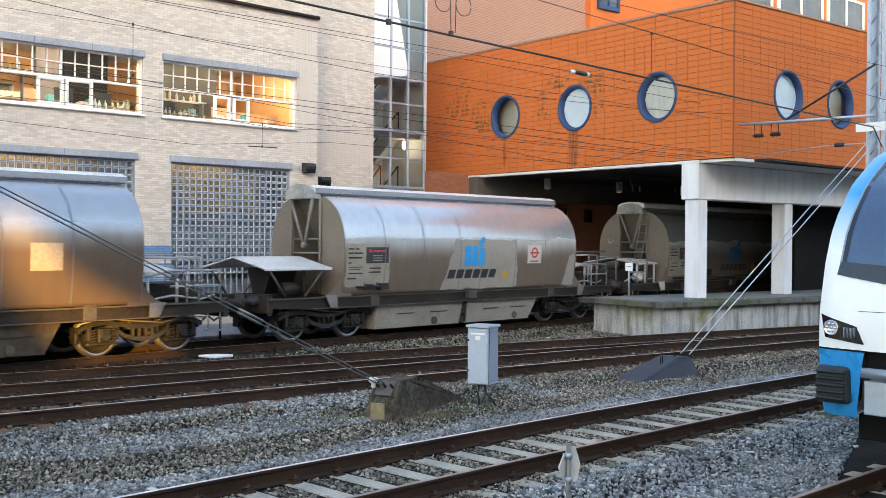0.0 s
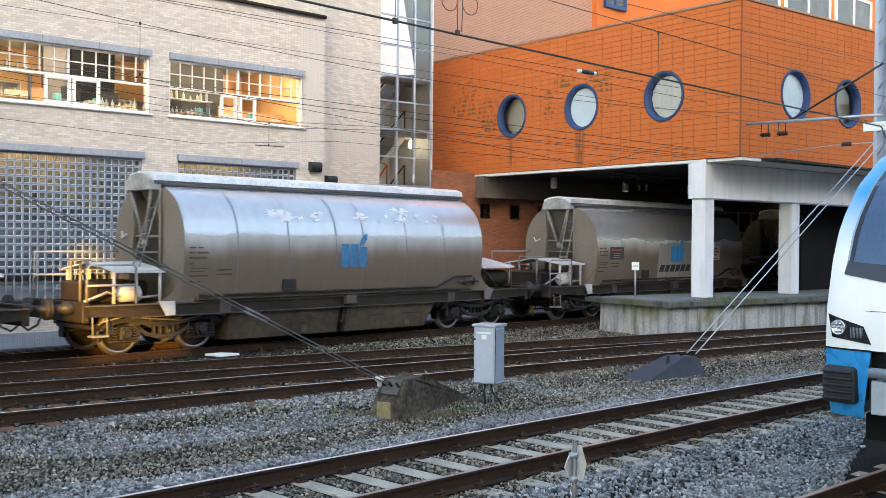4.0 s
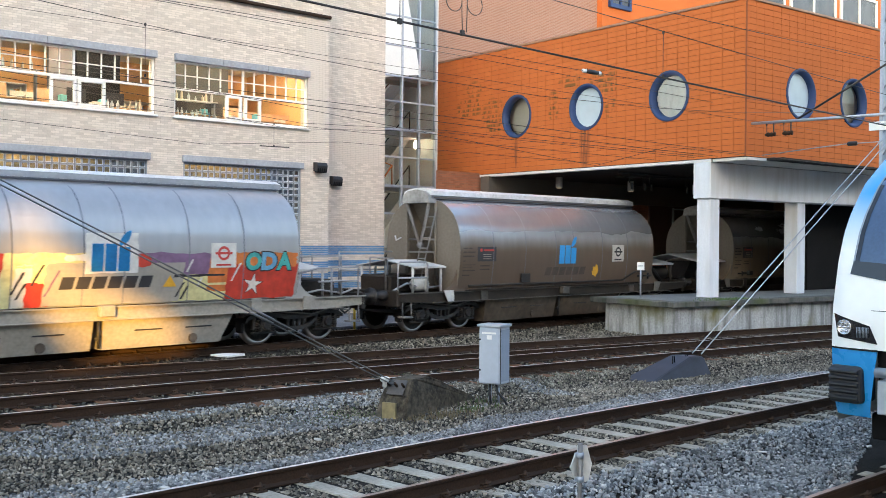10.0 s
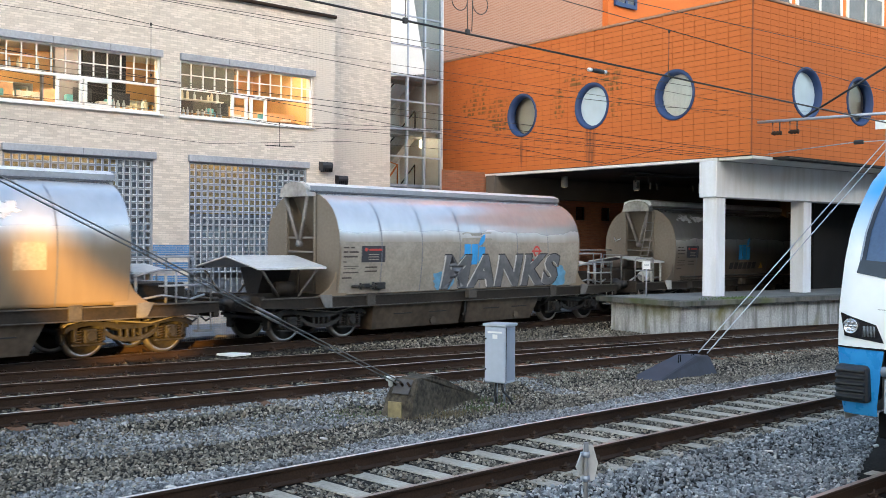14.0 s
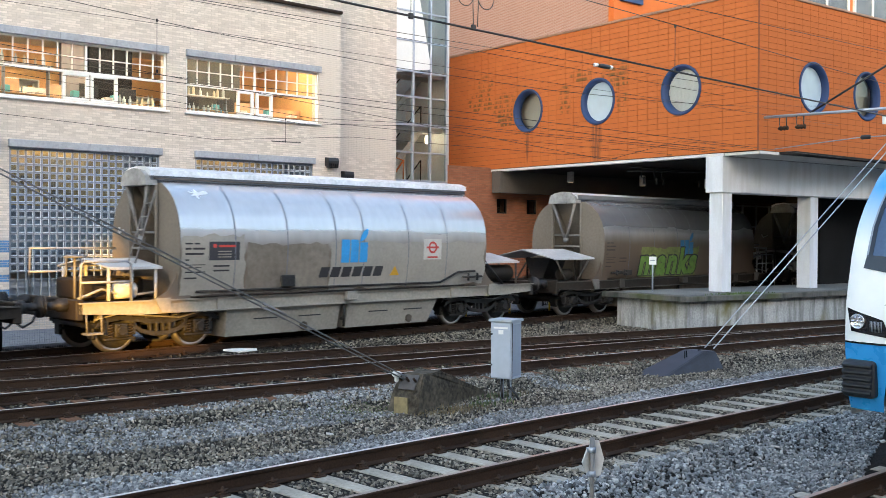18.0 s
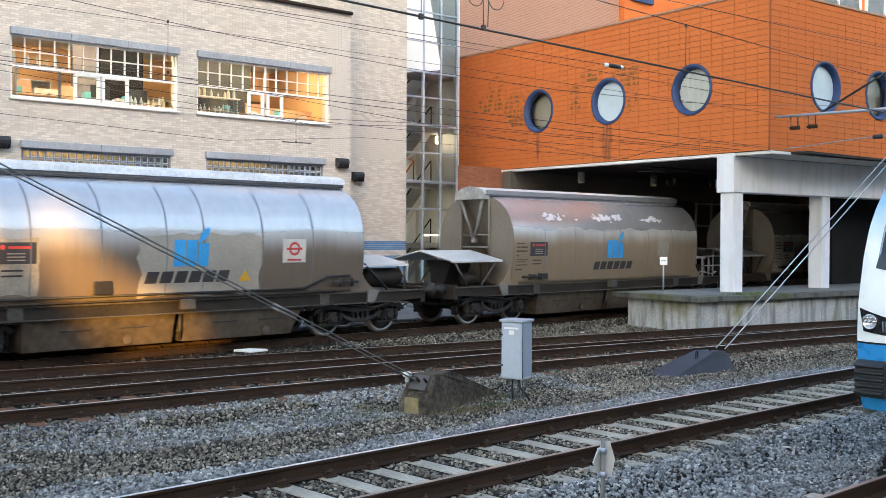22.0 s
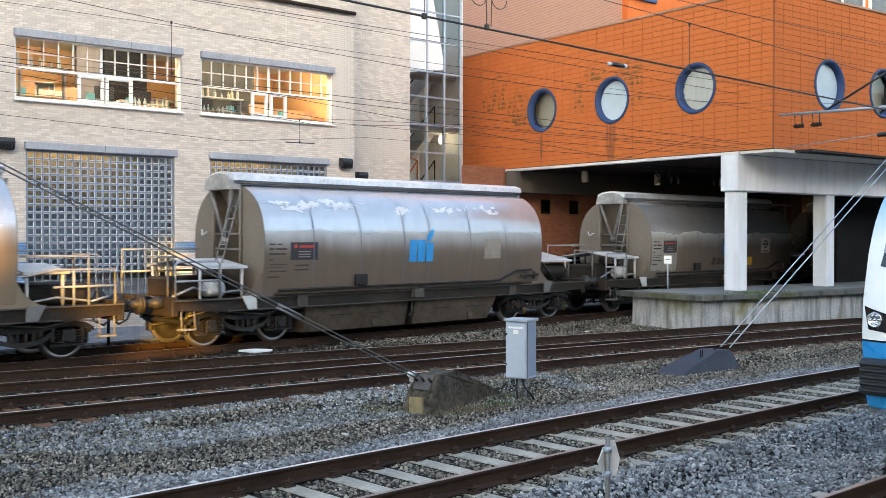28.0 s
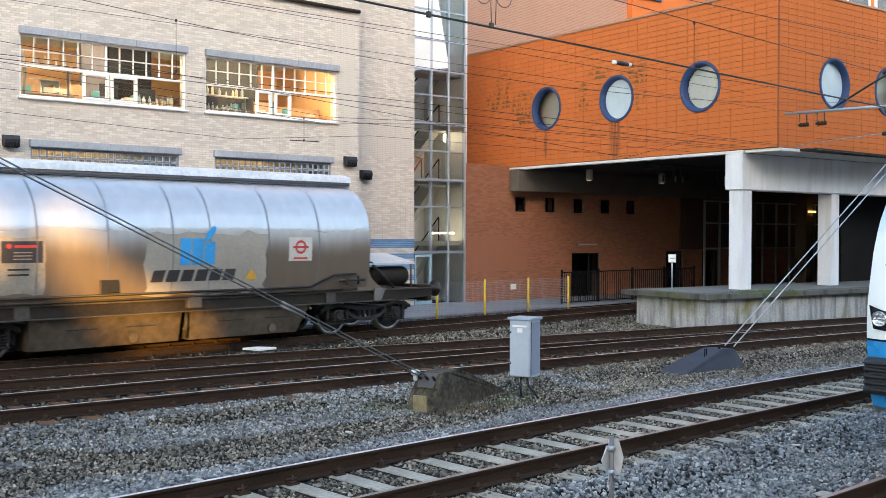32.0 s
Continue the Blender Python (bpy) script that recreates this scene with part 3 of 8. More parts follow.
platform = thing("platform", "concrete island platform with weathered edge and moss", "platform", Matrix.Translation((23.75, 17.32, 0)) @ Matrix.Rotation(radians(-6.8), 4, "Z"), kind="structure")
boxes("platform_slab", [(-0.05, 50, -0.05, 3.35, 0.60, 0.76)], M_platedge, platform, 0.015, "weathered concrete edge slab")
boxes("platform_paving", [(0.32, 50, 0.30, 3.0, 0.764, 0.772)], M_paving, platform, 0, "grey platform paving")
for i in range(14):
    boxes("wall_panel", [(0.25 + 1.12 * i + (0.006 if i else 0), 0.25 + 1.12 * (i + 1) - 0.006, 0.16, 0.40, -0.4, 0.60)], M_platwall, platform, 0.006, "streaked concrete panel" if i % 3 else "")
boxes("platform_core", [(0.27, 50, 0.40, 3.0, -0.4, 0.60)], M_platwall, platform, 0)

# Added wall, hardly in view; it blocks sky light into the hall.
tagged(boxes("wall_waiting_room", [(34.2, 75, 19.2, 19.5, 0.5, 4.86)], M_dark), "dark wall added to keep sky light out of the hall", "wall", kind="structure")

# ---- the pale brick building ----
YF, YR, YT = 27.2, 28.6, 28.8
WINDOWS = [(8.53, 13.10, 5.90, 7.50), (13.69, 18.22, 5.90, 7.50)]
BLOCKS = [(8.80, 12.88, 0.40, 4.62), (13.98, 17.98, 0.40, 4.62), (3.6, 7.68, 0.40, 4.62)]
facade = wall_y("wall_brick", -12, 19.03, YF + 0.012, -0.3, 11.2, 0.40, M_mortar, WINDOWS + BLOCKS + [(3.4, 7.9, 5.9, 7.5)], "pale sand-coloured brick facade with blue brick bands")
recess = wall_y("wall_brick_recess", 19.03, 22.38, YR + 0.012, -0.3, 14, 0.40, M_mortar, [], "recessed pale brick wall with blue bands")
tagged(boxes("wall_return", [(18.63, 19.03, YF + 0.42, YR + 0.4, -0.3, 11.2)], M_brick), "side of the pale brick facade", "wall", kind="structure")
tagged(boxes("roof_brick_building", [(-12, 19.03, YF, 40, 11.2, 11.5)], M_concrete), "flat roof of the brick building", "roof", kind="structure")
tagged(boxes("wall_room_back", [(-12, 19, 31.4, 31.6, -0.3, 11.2)], material("warm_plaster", (0.76, 0.44, 0.20), 0.8, vary=0.1)), "warm plastered inner wall of the offices", "wall", kind="structure")
tagged(boxes("wall_workshop_end", [(18.45, 18.6, YF + 0.42, YF + 2.3, -0.3, 5.2)], M_steelgrey), "grey end wall of the workshop", "wall", kind="structure")
tagged(boxes("floor_office", [(-12, 19, YF + 0.42, 31.4, 5.2, 5.35)], M_ceiling), "office floor", "floor", kind="structure")
tagged(boxes("ceiling_office", [(-12, 18.6, YF + 0.42, 31.4, 8.0, 8.1)], M_white), "white office ceiling", "ceiling", kind="structure")

tagged(boxes("wall_office_end", [(18.52, 18.62, YF + 0.42, 31.4, 5.35, 8.0)], material("warm_end_plaster", (0.74, 0.42, 0.18), 0.8, vary=0.1)), "warm plastered end wall of the offices", "wall", kind="structure")

# far blocks
FAR = Matrix.Translation((0, 0, 2.42)) @ Matrix.Scale(1.09, 4) @ Matrix.Translation((0, 0, -2.42))
far = thing("pink_brick_building", "tall pink brick building with orange wing behind", "building", FAR)
boxes("wall", [(23.6, 35.9, 30.5, 44, 4, 22)], M_pinkbrick, far)
boxes("orange_wing", [(35.9, 75, 30.2, 44, 4, 24)], M_orange, far)

# glass stair tower
tower = thing("glass_stair_tower", "glazed stair tower with grey steel frame", "stair tower")
# ---- the freight train ----
def body_paint(name, upper, lower, edge, soft, rough=0.25):
    """Grey aluminium paint, browned by dust up to a wandering height, with streaks that run down."""
    mat = bpy.data.materials.new(name)
    mat.use_nodes = True
    N, L = mat.node_tree.nodes, mat.node_tree.links
    b = N["Principled BSDF"]
    tc, sep = N.new("ShaderNodeTexCoord"), N.new("ShaderNodeSeparateXYZ")
    L.new(tc.outputs["Object"], sep.inputs[0])
    info, shift = N.new("ShaderNodeObjectInfo"), N.new("ShaderNodeVectorMath")
    shift.operation = "MULTIPLY_ADD"
    shift.inputs[1].default_value = (1.0, 1.0, 0.22)
    cmb = N.new("ShaderNodeCombineXYZ")
    mul = N.new("ShaderNodeMath")
    mul.operation = "MULTIPLY"
    mul.inputs[1].default_value = 40.0
    L.new(info.outputs["Random"], mul.inputs[0])
    L.new(mul.outputs[0], cmb.inputs[0])
    L.new(tc.outputs["Object"], shift.inputs[0])
    L.new(cmb.outputs[0], shift.inputs[2])
    def noise_of(scale, detail=4, stretch=True):
        n = N.new("ShaderNodeTexNoise")
        n.inputs["Scale"].default_value, n.inputs["Detail"].default_value = scale, detail
        L.new(shift.outputs[0], n.inputs["Vector"])
        return n.outputs["Fac"]
    broad, streak, fine = noise_of(0.8), noise_of(5.0), noise_of(45.0, 3)
    h = N.new("ShaderNodeMath")
    h.operation = "MULTIPLY_ADD"
    h.inputs[1].default_value = 0.42
    L.new(broad, h.inputs[0])
    L.new(sep.outputs["Z"], h.inputs[2])
    h2 = N.new("ShaderNodeMath")
    h2.operation = "MULTIPLY_ADD"
    h2.inputs[1].default_value = 0.06
    L.new(streak, h2.inputs[0])
    L.new(h.outputs[0], h2.inputs[2])
    mr = N.new("ShaderNodeMapRange")
    mr.interpolation_type = "SMOOTHSTEP"
    mr.inputs["From Min"].default_value, mr.inputs["From Max"].default_value = edge + 0.24 - soft, edge + 0.24 + soft
    L.new(h2.outputs[0], mr.inputs["Value"])
    mx = N.new("ShaderNodeMix")
    mx.data_type = "RGBA"
    mx.inputs["A"].default_value, mx.inputs["B"].default_value = (*lower, 1), (*upper, 1)
    L.new(mr.outputs["Result"], mx.inputs["Factor"])
    shade = N.new("ShaderNodeMapRange")
    shade.inputs["From Min"].default_value, shade.inputs["From Max"].default_value = 0.25, 0.75
    shade.inputs["To Min"].default_value, shade.inputs["To Max"].default_value = 0.93, 1.06
    L.new(streak, shade.inputs["Value"])
    mm = N.new("ShaderNodeVectorMath")
    mm.operation = "SCALE"
    L.new(mx.outputs["Result"], mm.inputs[0])
    L.new(shade.outputs["Result"], mm.inputs["Scale"])
    L.new(mm.outputs[0], b.inputs["Base Color"])
    rr = N.new("ShaderNodeMapRange")
    rr.inputs["To Min"].default_value, rr.inputs["To Max"].default_value = 0.44, rough
    L.new(mr.outputs["Result"], rr.inputs["Value"])
    L.new(rr.outputs["Result"], b.inputs["Roughness"])
    me = N.new("ShaderNodeMapRange")
    me.inputs["To Min"].default_value, me.inputs["To Max"].default_value = 0.15, 0.62
    L.new(mr.outputs["Result"], me.inputs["Value"])
    L.new(me.outputs["Result"], b.inputs["Metallic"])
    bp = N.new("ShaderNodeBump")
    bp.inputs["Strength"].default_value, bp.inputs["Distance"].default_value = 0.08, 0.003
    L.new(fine, bp.inputs["Height"])
    L.new(bp.outputs["Normal"], b.inputs["Normal"])
    return mat


GREY_UP = (0.60, 0.595, 0.60)
M_body_tan = body_paint("tank_paint_tan_dust", GREY_UP, (0.255, 0.192, 0.128), 2.45, 0.34)
M_body_mid = body_paint("tank_paint_brown_dust", GREY_UP, (0.165, 0.128, 0.098), 2.3, 0.38)
M_body_dark = body_paint("tank_paint_dark_dust", (0.43, 0.44, 0.46), (0.125, 0.088, 0.062), 2.5, 0.38)
M_body_light = body_paint("tank_paint_light", (0.41, 0.415, 0.43), (0.36, 0.36, 0.34), 2.2, 0.3, 0.36)
BODY = {"tan": M_body_tan, "mid": M_body_mid, "dark": M_body_dark, "light": M_body_light}
M_end = material("dusty_end_sheet", (0.165, 0.138, 0.105), 0.6, vary=0.2, grain=14, blotch=0.7, tint=(0.215, 0.188, 0.15), bump=0.08)
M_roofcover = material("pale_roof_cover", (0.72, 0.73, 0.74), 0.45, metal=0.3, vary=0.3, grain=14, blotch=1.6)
# Cover paint again, with the side's weaker light put into the colour.
M_cover_shade = material("cover_side_shade", (0.27, 0.28, 0.30), 0.5, metal=0.4, vary=0.25, grain=14, blotch=0.9)
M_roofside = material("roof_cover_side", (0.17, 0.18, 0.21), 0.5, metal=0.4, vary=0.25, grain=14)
M_frame = material("dirty_underframe", (0.014, 0.011, 0.009), 0.6, vary=0.5, grain=18, blotch=1.3, bump=0.3, tint=(0.042, 0.032, 0.024), spec=0.3)
M_frame_light = material("dusty_grey_steel", (0.055, 0.048, 0.042), 0.6, vary=0.4, grain=16, blotch=1.5, tint=(0.11, 0.098, 0.085))
M_hopper = material("dusty_hopper", (0.062, 0.046, 0.034), 0.5, metal=0.25, vary=0.45, grain=6, blotch=0.8, tint=(0.15, 0.118, 0.088))
M_hopper_pale = material("pale_hopper", (0.29, 0.27, 0.235), 0.75, vary=0.3, grain=14, blotch=0.8)
M_bogie = material("oily_bogie", (0.010, 0.010, 0.0105), 0.5, vary=0.5, grain=22, blotch=2, bump=0.35, tint=(0.045, 0.042, 0.041), spec=0.35)
M_handrail = material("pale_grey_tube", (0.36, 0.37, 0.39), 0.5, metal=0.2, vary=0.3, grain=14, blotch=1.5)
M_strut = material("worn_grey_strut", (0.20, 0.19, 0.18), 0.55, metal=0.2, vary=0.35, grain=14, blotch=1.5)
M_tread = material("worn_wheel_tread", (0.46, 0.44, 0.42), 0.35, metal=0.9, vary=0.2)
M_canopy = material("pale_canopy_sheet", (0.60, 0.60, 0.59), 0.55, metal=0.15, vary=0.2, grain=14, blotch=1.5)
M_brownpatch = material("brown_dust_patch", (0.19, 0.155, 0.12), 0.6, vary=0.3, grain=8, blotch=1.2, tint=(0.27, 0.235, 0.19))
M_cap = material("dirty_cap_sheet", (0.30, 0.295, 0.28), 0.6, metal=0.2, vary=0.35, grain=9, blotch=2.5, tint=(0.48, 0.48, 0.47))
M_blue = material("bright_blue_paint", (0.025, 0.30, 0.66), 0.55, vary=0.2, grain=20, blotch=2, bump=0.1)
M_blue_dull = material("faded_blue_paint", (0.04, 0.17, 0.34), 0.7, vary=0.35, grain=12, blotch=2, bump=0.1)
M_ink = material("dark_lettering", (0.03, 0.028, 0.03), 0.7, vary=0.3, grain=15, blotch=2)
M_ink_faint = material("faded_lettering", (0.075, 0.06, 0.05), 0.8, vary=0.35, grain=10, blotch=2)
M_red = material("red_mark", (0.52, 0.055, 0.045), 0.6, vary=0.2, grain=15, blotch=2)
M_plate = material("black_data_plate", (0.035, 0.035, 0.042), 0.6, vary=0.3, grain=15, blotch=2)
M_panel = material("pale_panel", (0.56, 0.54, 0.50), 0.7, vary=0.2, grain=15, blotch=2)
M_panel_dull = material("dusty_panel", (0.32, 0.285, 0.235), 0.75, vary=0.3, grain=15, blotch=2)
M_clean = material("washed_grey_paint", (0.33, 0.305, 0.265), 0.5, vary=0.16, grain=14, blotch=1.0)
M_yellow = material("yellow_mark", (0.68, 0.36, 0.03), 0.6, vary=0.2, grain=15, blotch=2)
M_peel = material("bare_pale_primer", (0.66, 0.68, 0.71), 0.55, vary=0.15, grain=14, blotch=2)
M_green = material("green_spray_paint", (0.13, 0.24, 0.045), 0.7, vary=0.35, grain=9, blotch=3)
M_sprayolive = material("yellow_green_spray", (0.17, 0.20, 0.06), 0.7, vary=0.4, grain=9, blotch=2)
M_silver = material("silver_spray_paint", (0.17, 0.175, 0.185), 0.5, metal=0.4, vary=0.3, grain=9, blotch=3)
M_sprayred = material("red_spray_paint", (0.50, 0.045, 0.025), 0.6, vary=0.3, grain=9, blotch=3)
M_sprayyellow = material("pale_yellow_spray", (0.60, 0.56, 0.28), 0.6, vary=0.3, grain=9, blotch=3)
M_spraypurple = material("purple_spray", (0.19, 0.11, 0.20), 0.6, vary=0.3, grain=9, blotch=3)
M_sprayteal = material("teal_spray", (0.05, 0.36, 0.33), 0.6, vary=0.3, grain=9, blotch=3)
M_sprayorange = material("orange_spray", (0.58, 0.17, 0.04), 0.6, vary=0.3, grain=9, blotch=3)
M_sprayblue = material("light_blue_spray", (0.13, 0.34, 0.52), 0.6, vary=0.3, grain=9, blotch=3)
M_spraywhite = material("white_spray", (0.62, 0.61, 0.57), 0.6, vary=0.2, grain=9, blotch=3)

PROFILE = [(1.33, 1.08), (1.39, 1.45), (1.44, 1.85), (1.455, 2.2), (1.43, 2.55), (1.35, 2.85), (1.20, 3.12), (0.98, 3.34), (0.72, 3.49), (0.45, 3.57)]
HALF = 4.70


def skin_y(z):
    return float(np.interp(z, [p[1] for p in PROFILE], [p[0] for p in PROFILE]))


def tank_body():
    bm = bmesh.new()
    ys, zs = [p[0] for p in PROFILE], [p[1] for p in PROFILE]
    fine = [zs[0] + (zs[-1] - zs[0]) * i / 28 for i in range(29)]
    loop = [(-skin_y(z), z) for z in fine] + [(skin_y(z), z) for z in fine[::-1]]
    rings = [[bm.verts.new((x, y, z)) for y, z in loop] for x in (-HALF, -2.5, 0, 2.5, HALF)]
    for a, b in zip(rings, rings[1:]):
        for k in range(len(loop)):
            j = (k + 1) % len(loop)
            bm.faces.new((a[k], a[j], b[j], b[k])).smooth = True
    bmesh.ops.recalc_face_normals(bm, faces=bm.faces[:])
    return bm


def end_sheet(sign, side):
    """One half of an end wall, beside the open middle; its edge follows the tank."""
    bm = bmesh.new()
    zs = [1.08 + (3.50 - 1.08) * i / 20 for i in range(21)]
    out = [(side * (skin_y(z) - 0.005), z) for z in zs]
    inner = [(side * 0.52, 3.50), (side * 0.52, 1.08)]
    prism(bm, [(y, z) for y, z in out + inner], "x", sign * (HALF - 0.02), sign * (HALF + 0.015))
    return bm


def patch(x0, x1, z0, z1, lift=0.004, shear=0.0, ragged=0.0, nx=6, nz=6, seed=0, taper=None):
    """A thin sheet of paint that follows the tank's near side. taper: (left, right) edges by height, 0 to 1."""
    bm = bmesh.new()
    def at(i, j):
        w = j / nz
        a, b = (x0, x1) if taper is None else (x0 + (x1 - x0) * taper(w)[0], x0 + (x1 - x0) * taper(w)[1])
        x = a + (b - a) * i / nx
        z = z0 + (z1 - z0) * w
        if ragged:
            n1 = noise.noise(Vector((i * 0.9 + seed * 7.1, j * 0.9, seed * 3.3)))
            n2 = noise.noise(Vector((i * 0.9 + 31 + seed * 5.7, j * 0.9, seed * 2.1)))
            ei, ej = i in (0, nx), j in (0, nz)
            x += ragged * 1.6 * n1 * ei
            z += ragged * 1.6 * n2 * ej
        z = min(max(z, 1.09), 3.56)
        return (x + shear * (z - z0), -(skin_y(z) + lift), z)
    grid = [[bm.verts.new(at(i, j)) for j in range(nz + 1)] for i in range(nx + 1)]
    for i in range(nx):
        for j in range(nz):
            bm.faces.new((grid[i][j], grid[i + 1][j], grid[i + 1][j + 1], grid[i][j + 1])).smooth = True
    return bm


def blob(cx, cz, rx, rz, lift=0.005, n=26, wobble=0.3, seed=0):
    """A ragged paint fleck."""
    bm = bmesh.new()
    mid = bm.verts.new((cx, -(skin_y(cz) + lift), cz))
    rim = []
    for ring in (0.5, 1.0):
        row = []
        for k in range(n):
            a = 2 * math.pi * k / n
            w = ring * (1 + wobble * 2 * noise.noise(Vector((2.2 * math.cos(a) + seed, 2.2 * math.sin(a), seed * 1.7))))
            z = min(max(cz + rz * w * math.sin(a), 1.09), 3.56)
            row.append(bm.verts.new((cx + rx * w * math.cos(a), -(skin_y(z) + lift), z)))
        rim.append(row)
    for k in range(n):
        j = (k + 1) % n
        bm.faces.new((mid, rim[0][k], rim[0][j]))
        bm.faces.new((rim[0][k], rim[1][k], rim[1][j], rim[0][j]))
    bmesh.ops.recalc_face_normals(bm, faces=bm.faces[:])
    return bm


def ring_mark(cx, cz, r0, r1, lift=0.008, n=28, a0=0.0, a1=2 * math.pi):
    bm = bmesh.new()
    rows = []
    for k in range(n + 1):
        a = a0 + (a1 - a0) * k / n
        rows.append([bm.verts.new((cx + r * math.cos(a), -(skin_y(cz + r * math.sin(a)) + lift), cz + r * math.sin(a))) for r in (r0, r1)])
    for a, b in zip(rows, rows[1:]):
        bm.faces.new((a[0], a[1], b[1], b[0]))
    bmesh.ops.recalc_face_normals(bm, faces=bm.faces[:])
    return bm


def flat_mark(outline, lift):
    """A painted shape with a (x, z) outline, laid on the tank's near side in level strips."""
    bm = bmesh.new()
    bm.faces.new([bm.verts.new((x, 0, z)) for x, z in outline])
    return drape(bm, lift)


def drape(bm, lift):
    """Cuts a flat shape into level strips and bends it onto the tank's near side."""
    zs = [v.co.z for v in bm.verts]
    z = min(zs) + 0.07
    while z < max(zs):
        bmesh.ops.bisect_plane(bm, geom=bm.verts[:] + bm.edges[:] + bm.faces[:], plane_co=(0, 0, z), plane_no=(0, 0, 1))
        z += 0.07
    for v in bm.verts:
        z = min(max(v.co.z, 1.09), 3.56)
        v.co = (v.co.x, -(skin_y(z) + lift), z)
    bmesh.ops.recalc_face_normals(bm, faces=bm.faces[:])
    if sum(f.normal.y for f in bm.faces) > 0:
        bmesh.ops.reverse_faces(bm, faces=bm.faces[:])
    return bm


def star(cx, cz, r, lift=0.009):
    """A lean five-pointed star, a little tilted."""
    pts = []
    for k in range(10):
        a = math.pi * k / 5 + math.pi / 2 - 0.12
        w = r if k % 2 == 0 else r * 0.36
        pts.append((cx + w * 1.05 * math.cos(a), cz + w * math.sin(a)))
    return flat_mark(pts, lift)


def lettering(text, x0, x1, z0, z1, fat, shear, lift):
    """A sprayed word in fat letters between x0 and x1, z0 and z1 on the tank."""
    cu = bpy.data.curves.new("lettering", "FONT")
    cu.body, cu.size, cu.offset, cu.resolution_u, cu.space_character = text, 1.0, fat, 3, 1.12
    ob = new("lettering", cu)
    me = bpy.data.meshes.new_from_object(ob.evaluated_get(bpy.context.evaluated_depsgraph_get()))
    bpy.data.objects.remove(ob)
    bm = bmesh.new()
    bm.from_mesh(me)
    bpy.data.meshes.remove(me)
    xs, ys = [v.co.x for v in bm.verts], [v.co.y for v in bm.verts]
    a, b, c, d = min(xs), max(xs), min(ys), max(ys)
    for v in bm.verts:
        z = z0 + (z1 - z0) * (v.co.y - c) / (d - c)
        v.co = (x0 + (x1 - x0) * (v.co.x - a) / (b - a) + shear * (z - z0), 0, z)
    return drape(bm, lift)


def wheelset_mesh():
    bm = bmesh.new()
    for s in (-1, 1):
        y0 = s * 0.68
        prof = [(0.09, y0 - s * 0.07), (0.12, y0 - s * 0.06), (0.15, y0 + s * 0.00), (0.37, y0 + s * 0.03), (0.39, y0 - s * 0.02), (0.485, y0 - s * 0.02), (0.485, y0 + s * 0.005),
                (0.462, y0 + s * 0.03), (0.458, y0 + s * 0.115), (0.39, y0 + s * 0.12), (0.38, y0 + s * 0.075), (0.15, y0 + s * 0.05), (0.13, y0 + s * 0.13), (0.08, y0 + s * 0.14)]
        lathe(bm, prof, "y", 32)
    lathe(bm, [(0.08, -0.95), (0.08, 0.95)], "y", 12)
    for f in bm.faces:
        c = f.calc_center_median()
        r = math.hypot(c.x, c.z)
        if r > 0.40:
            f.material_index = 1
    return mesh_of("wheelset", bm, [M_bogie, M_tread])


def side_frame_mesh():
    """A cast bogie side: a dipped top chord, a bow below it, struts between, and the axle jaws."""
    bm = bmesh.new()
    top = [(-1.42, 0.62), (-1.25, 0.72), (-0.9, 0.76), (-0.45, 0.70), (-0.25, 0.66), (0.25, 0.66), (0.45, 0.70), (0.9, 0.76), (1.25, 0.72), (1.42, 0.62)]
    low = [(1.42, 0.55), (1.2, 0.63), (0.9, 0.67), (0.45, 0.60), (0.25, 0.56), (-0.25, 0.56), (-0.45, 0.60), (-0.9, 0.67), (-1.2, 0.63), (-1.42, 0.55)]
    prism(bm, top + low, "y", -0.07, 0.07)
    bow = [(-0.62, 0.60), (-0.42, 0.46), (-0.15, 0.39), (0.15, 0.39), (0.42, 0.46), (0.62, 0.60)]
    bow2 = [(0.62, 0.52), (0.45, 0.38), (0.15, 0.30), (-0.15, 0.30), (-0.45, 0.38), (-0.62, 0.52)]
    prism(bm, bow + bow2, "y", -0.06, 0.06)
    for x in (-0.22, -0.07, 0.08, 0.23):
        rbox(bm, x - 0.025, x + 0.025, -0.05, 0.05, 0.36, 0.60, 0.006)
    for s in (-1, 1):
        for d in (-0.30, 0.30):
            rbox(bm, s * 0.9 + d - 0.04, s * 0.9 + d + 0.04, -0.06, 0.06, 0.36, 0.70, 0.01)
        rbox(bm, s * 0.9 - 0.34, s * 0.9 + 0.34, -0.05, 0.05, 0.26, 0.31, 0.01)
    return mesh_of("side_frame", bm, M_bogie)


def axle_box_mesh():
    bm = bmesh.new()
    rbox(bm, -0.14, 0.14, -0.11, 0.11, 0.31, 0.60, 0.03, 2)
    lathe(bm, [(0.10, -0.16), (0.115, -0.14), (0.115, -0.10)], "y", 16, (0, 0, 0.46))
    for a, b in ((-0.06, 0.055), (0.06, 0.055), (-0.06, -0.055), (0.06, -0.055)):
        lathe(bm, [(0.016, -0.18), (0.016, -0.15)], "y", 6, (a, 0, 0.46 + b))
    return mesh_of("axle_box", bm, M_bogie)


def spring_mesh():
    bm = bmesh.new()
    pts = [(0.062 * math.cos(a), 0.062 * math.sin(a), 0.31 + 0.27 * a / (2 * math.pi * 5)) for a in [2 * math.pi * 5 * i / 50 for i in range(51)]]
    tube(bm, pts, 0.017, 5)
    return mesh_of("spring", bm, M_frame)


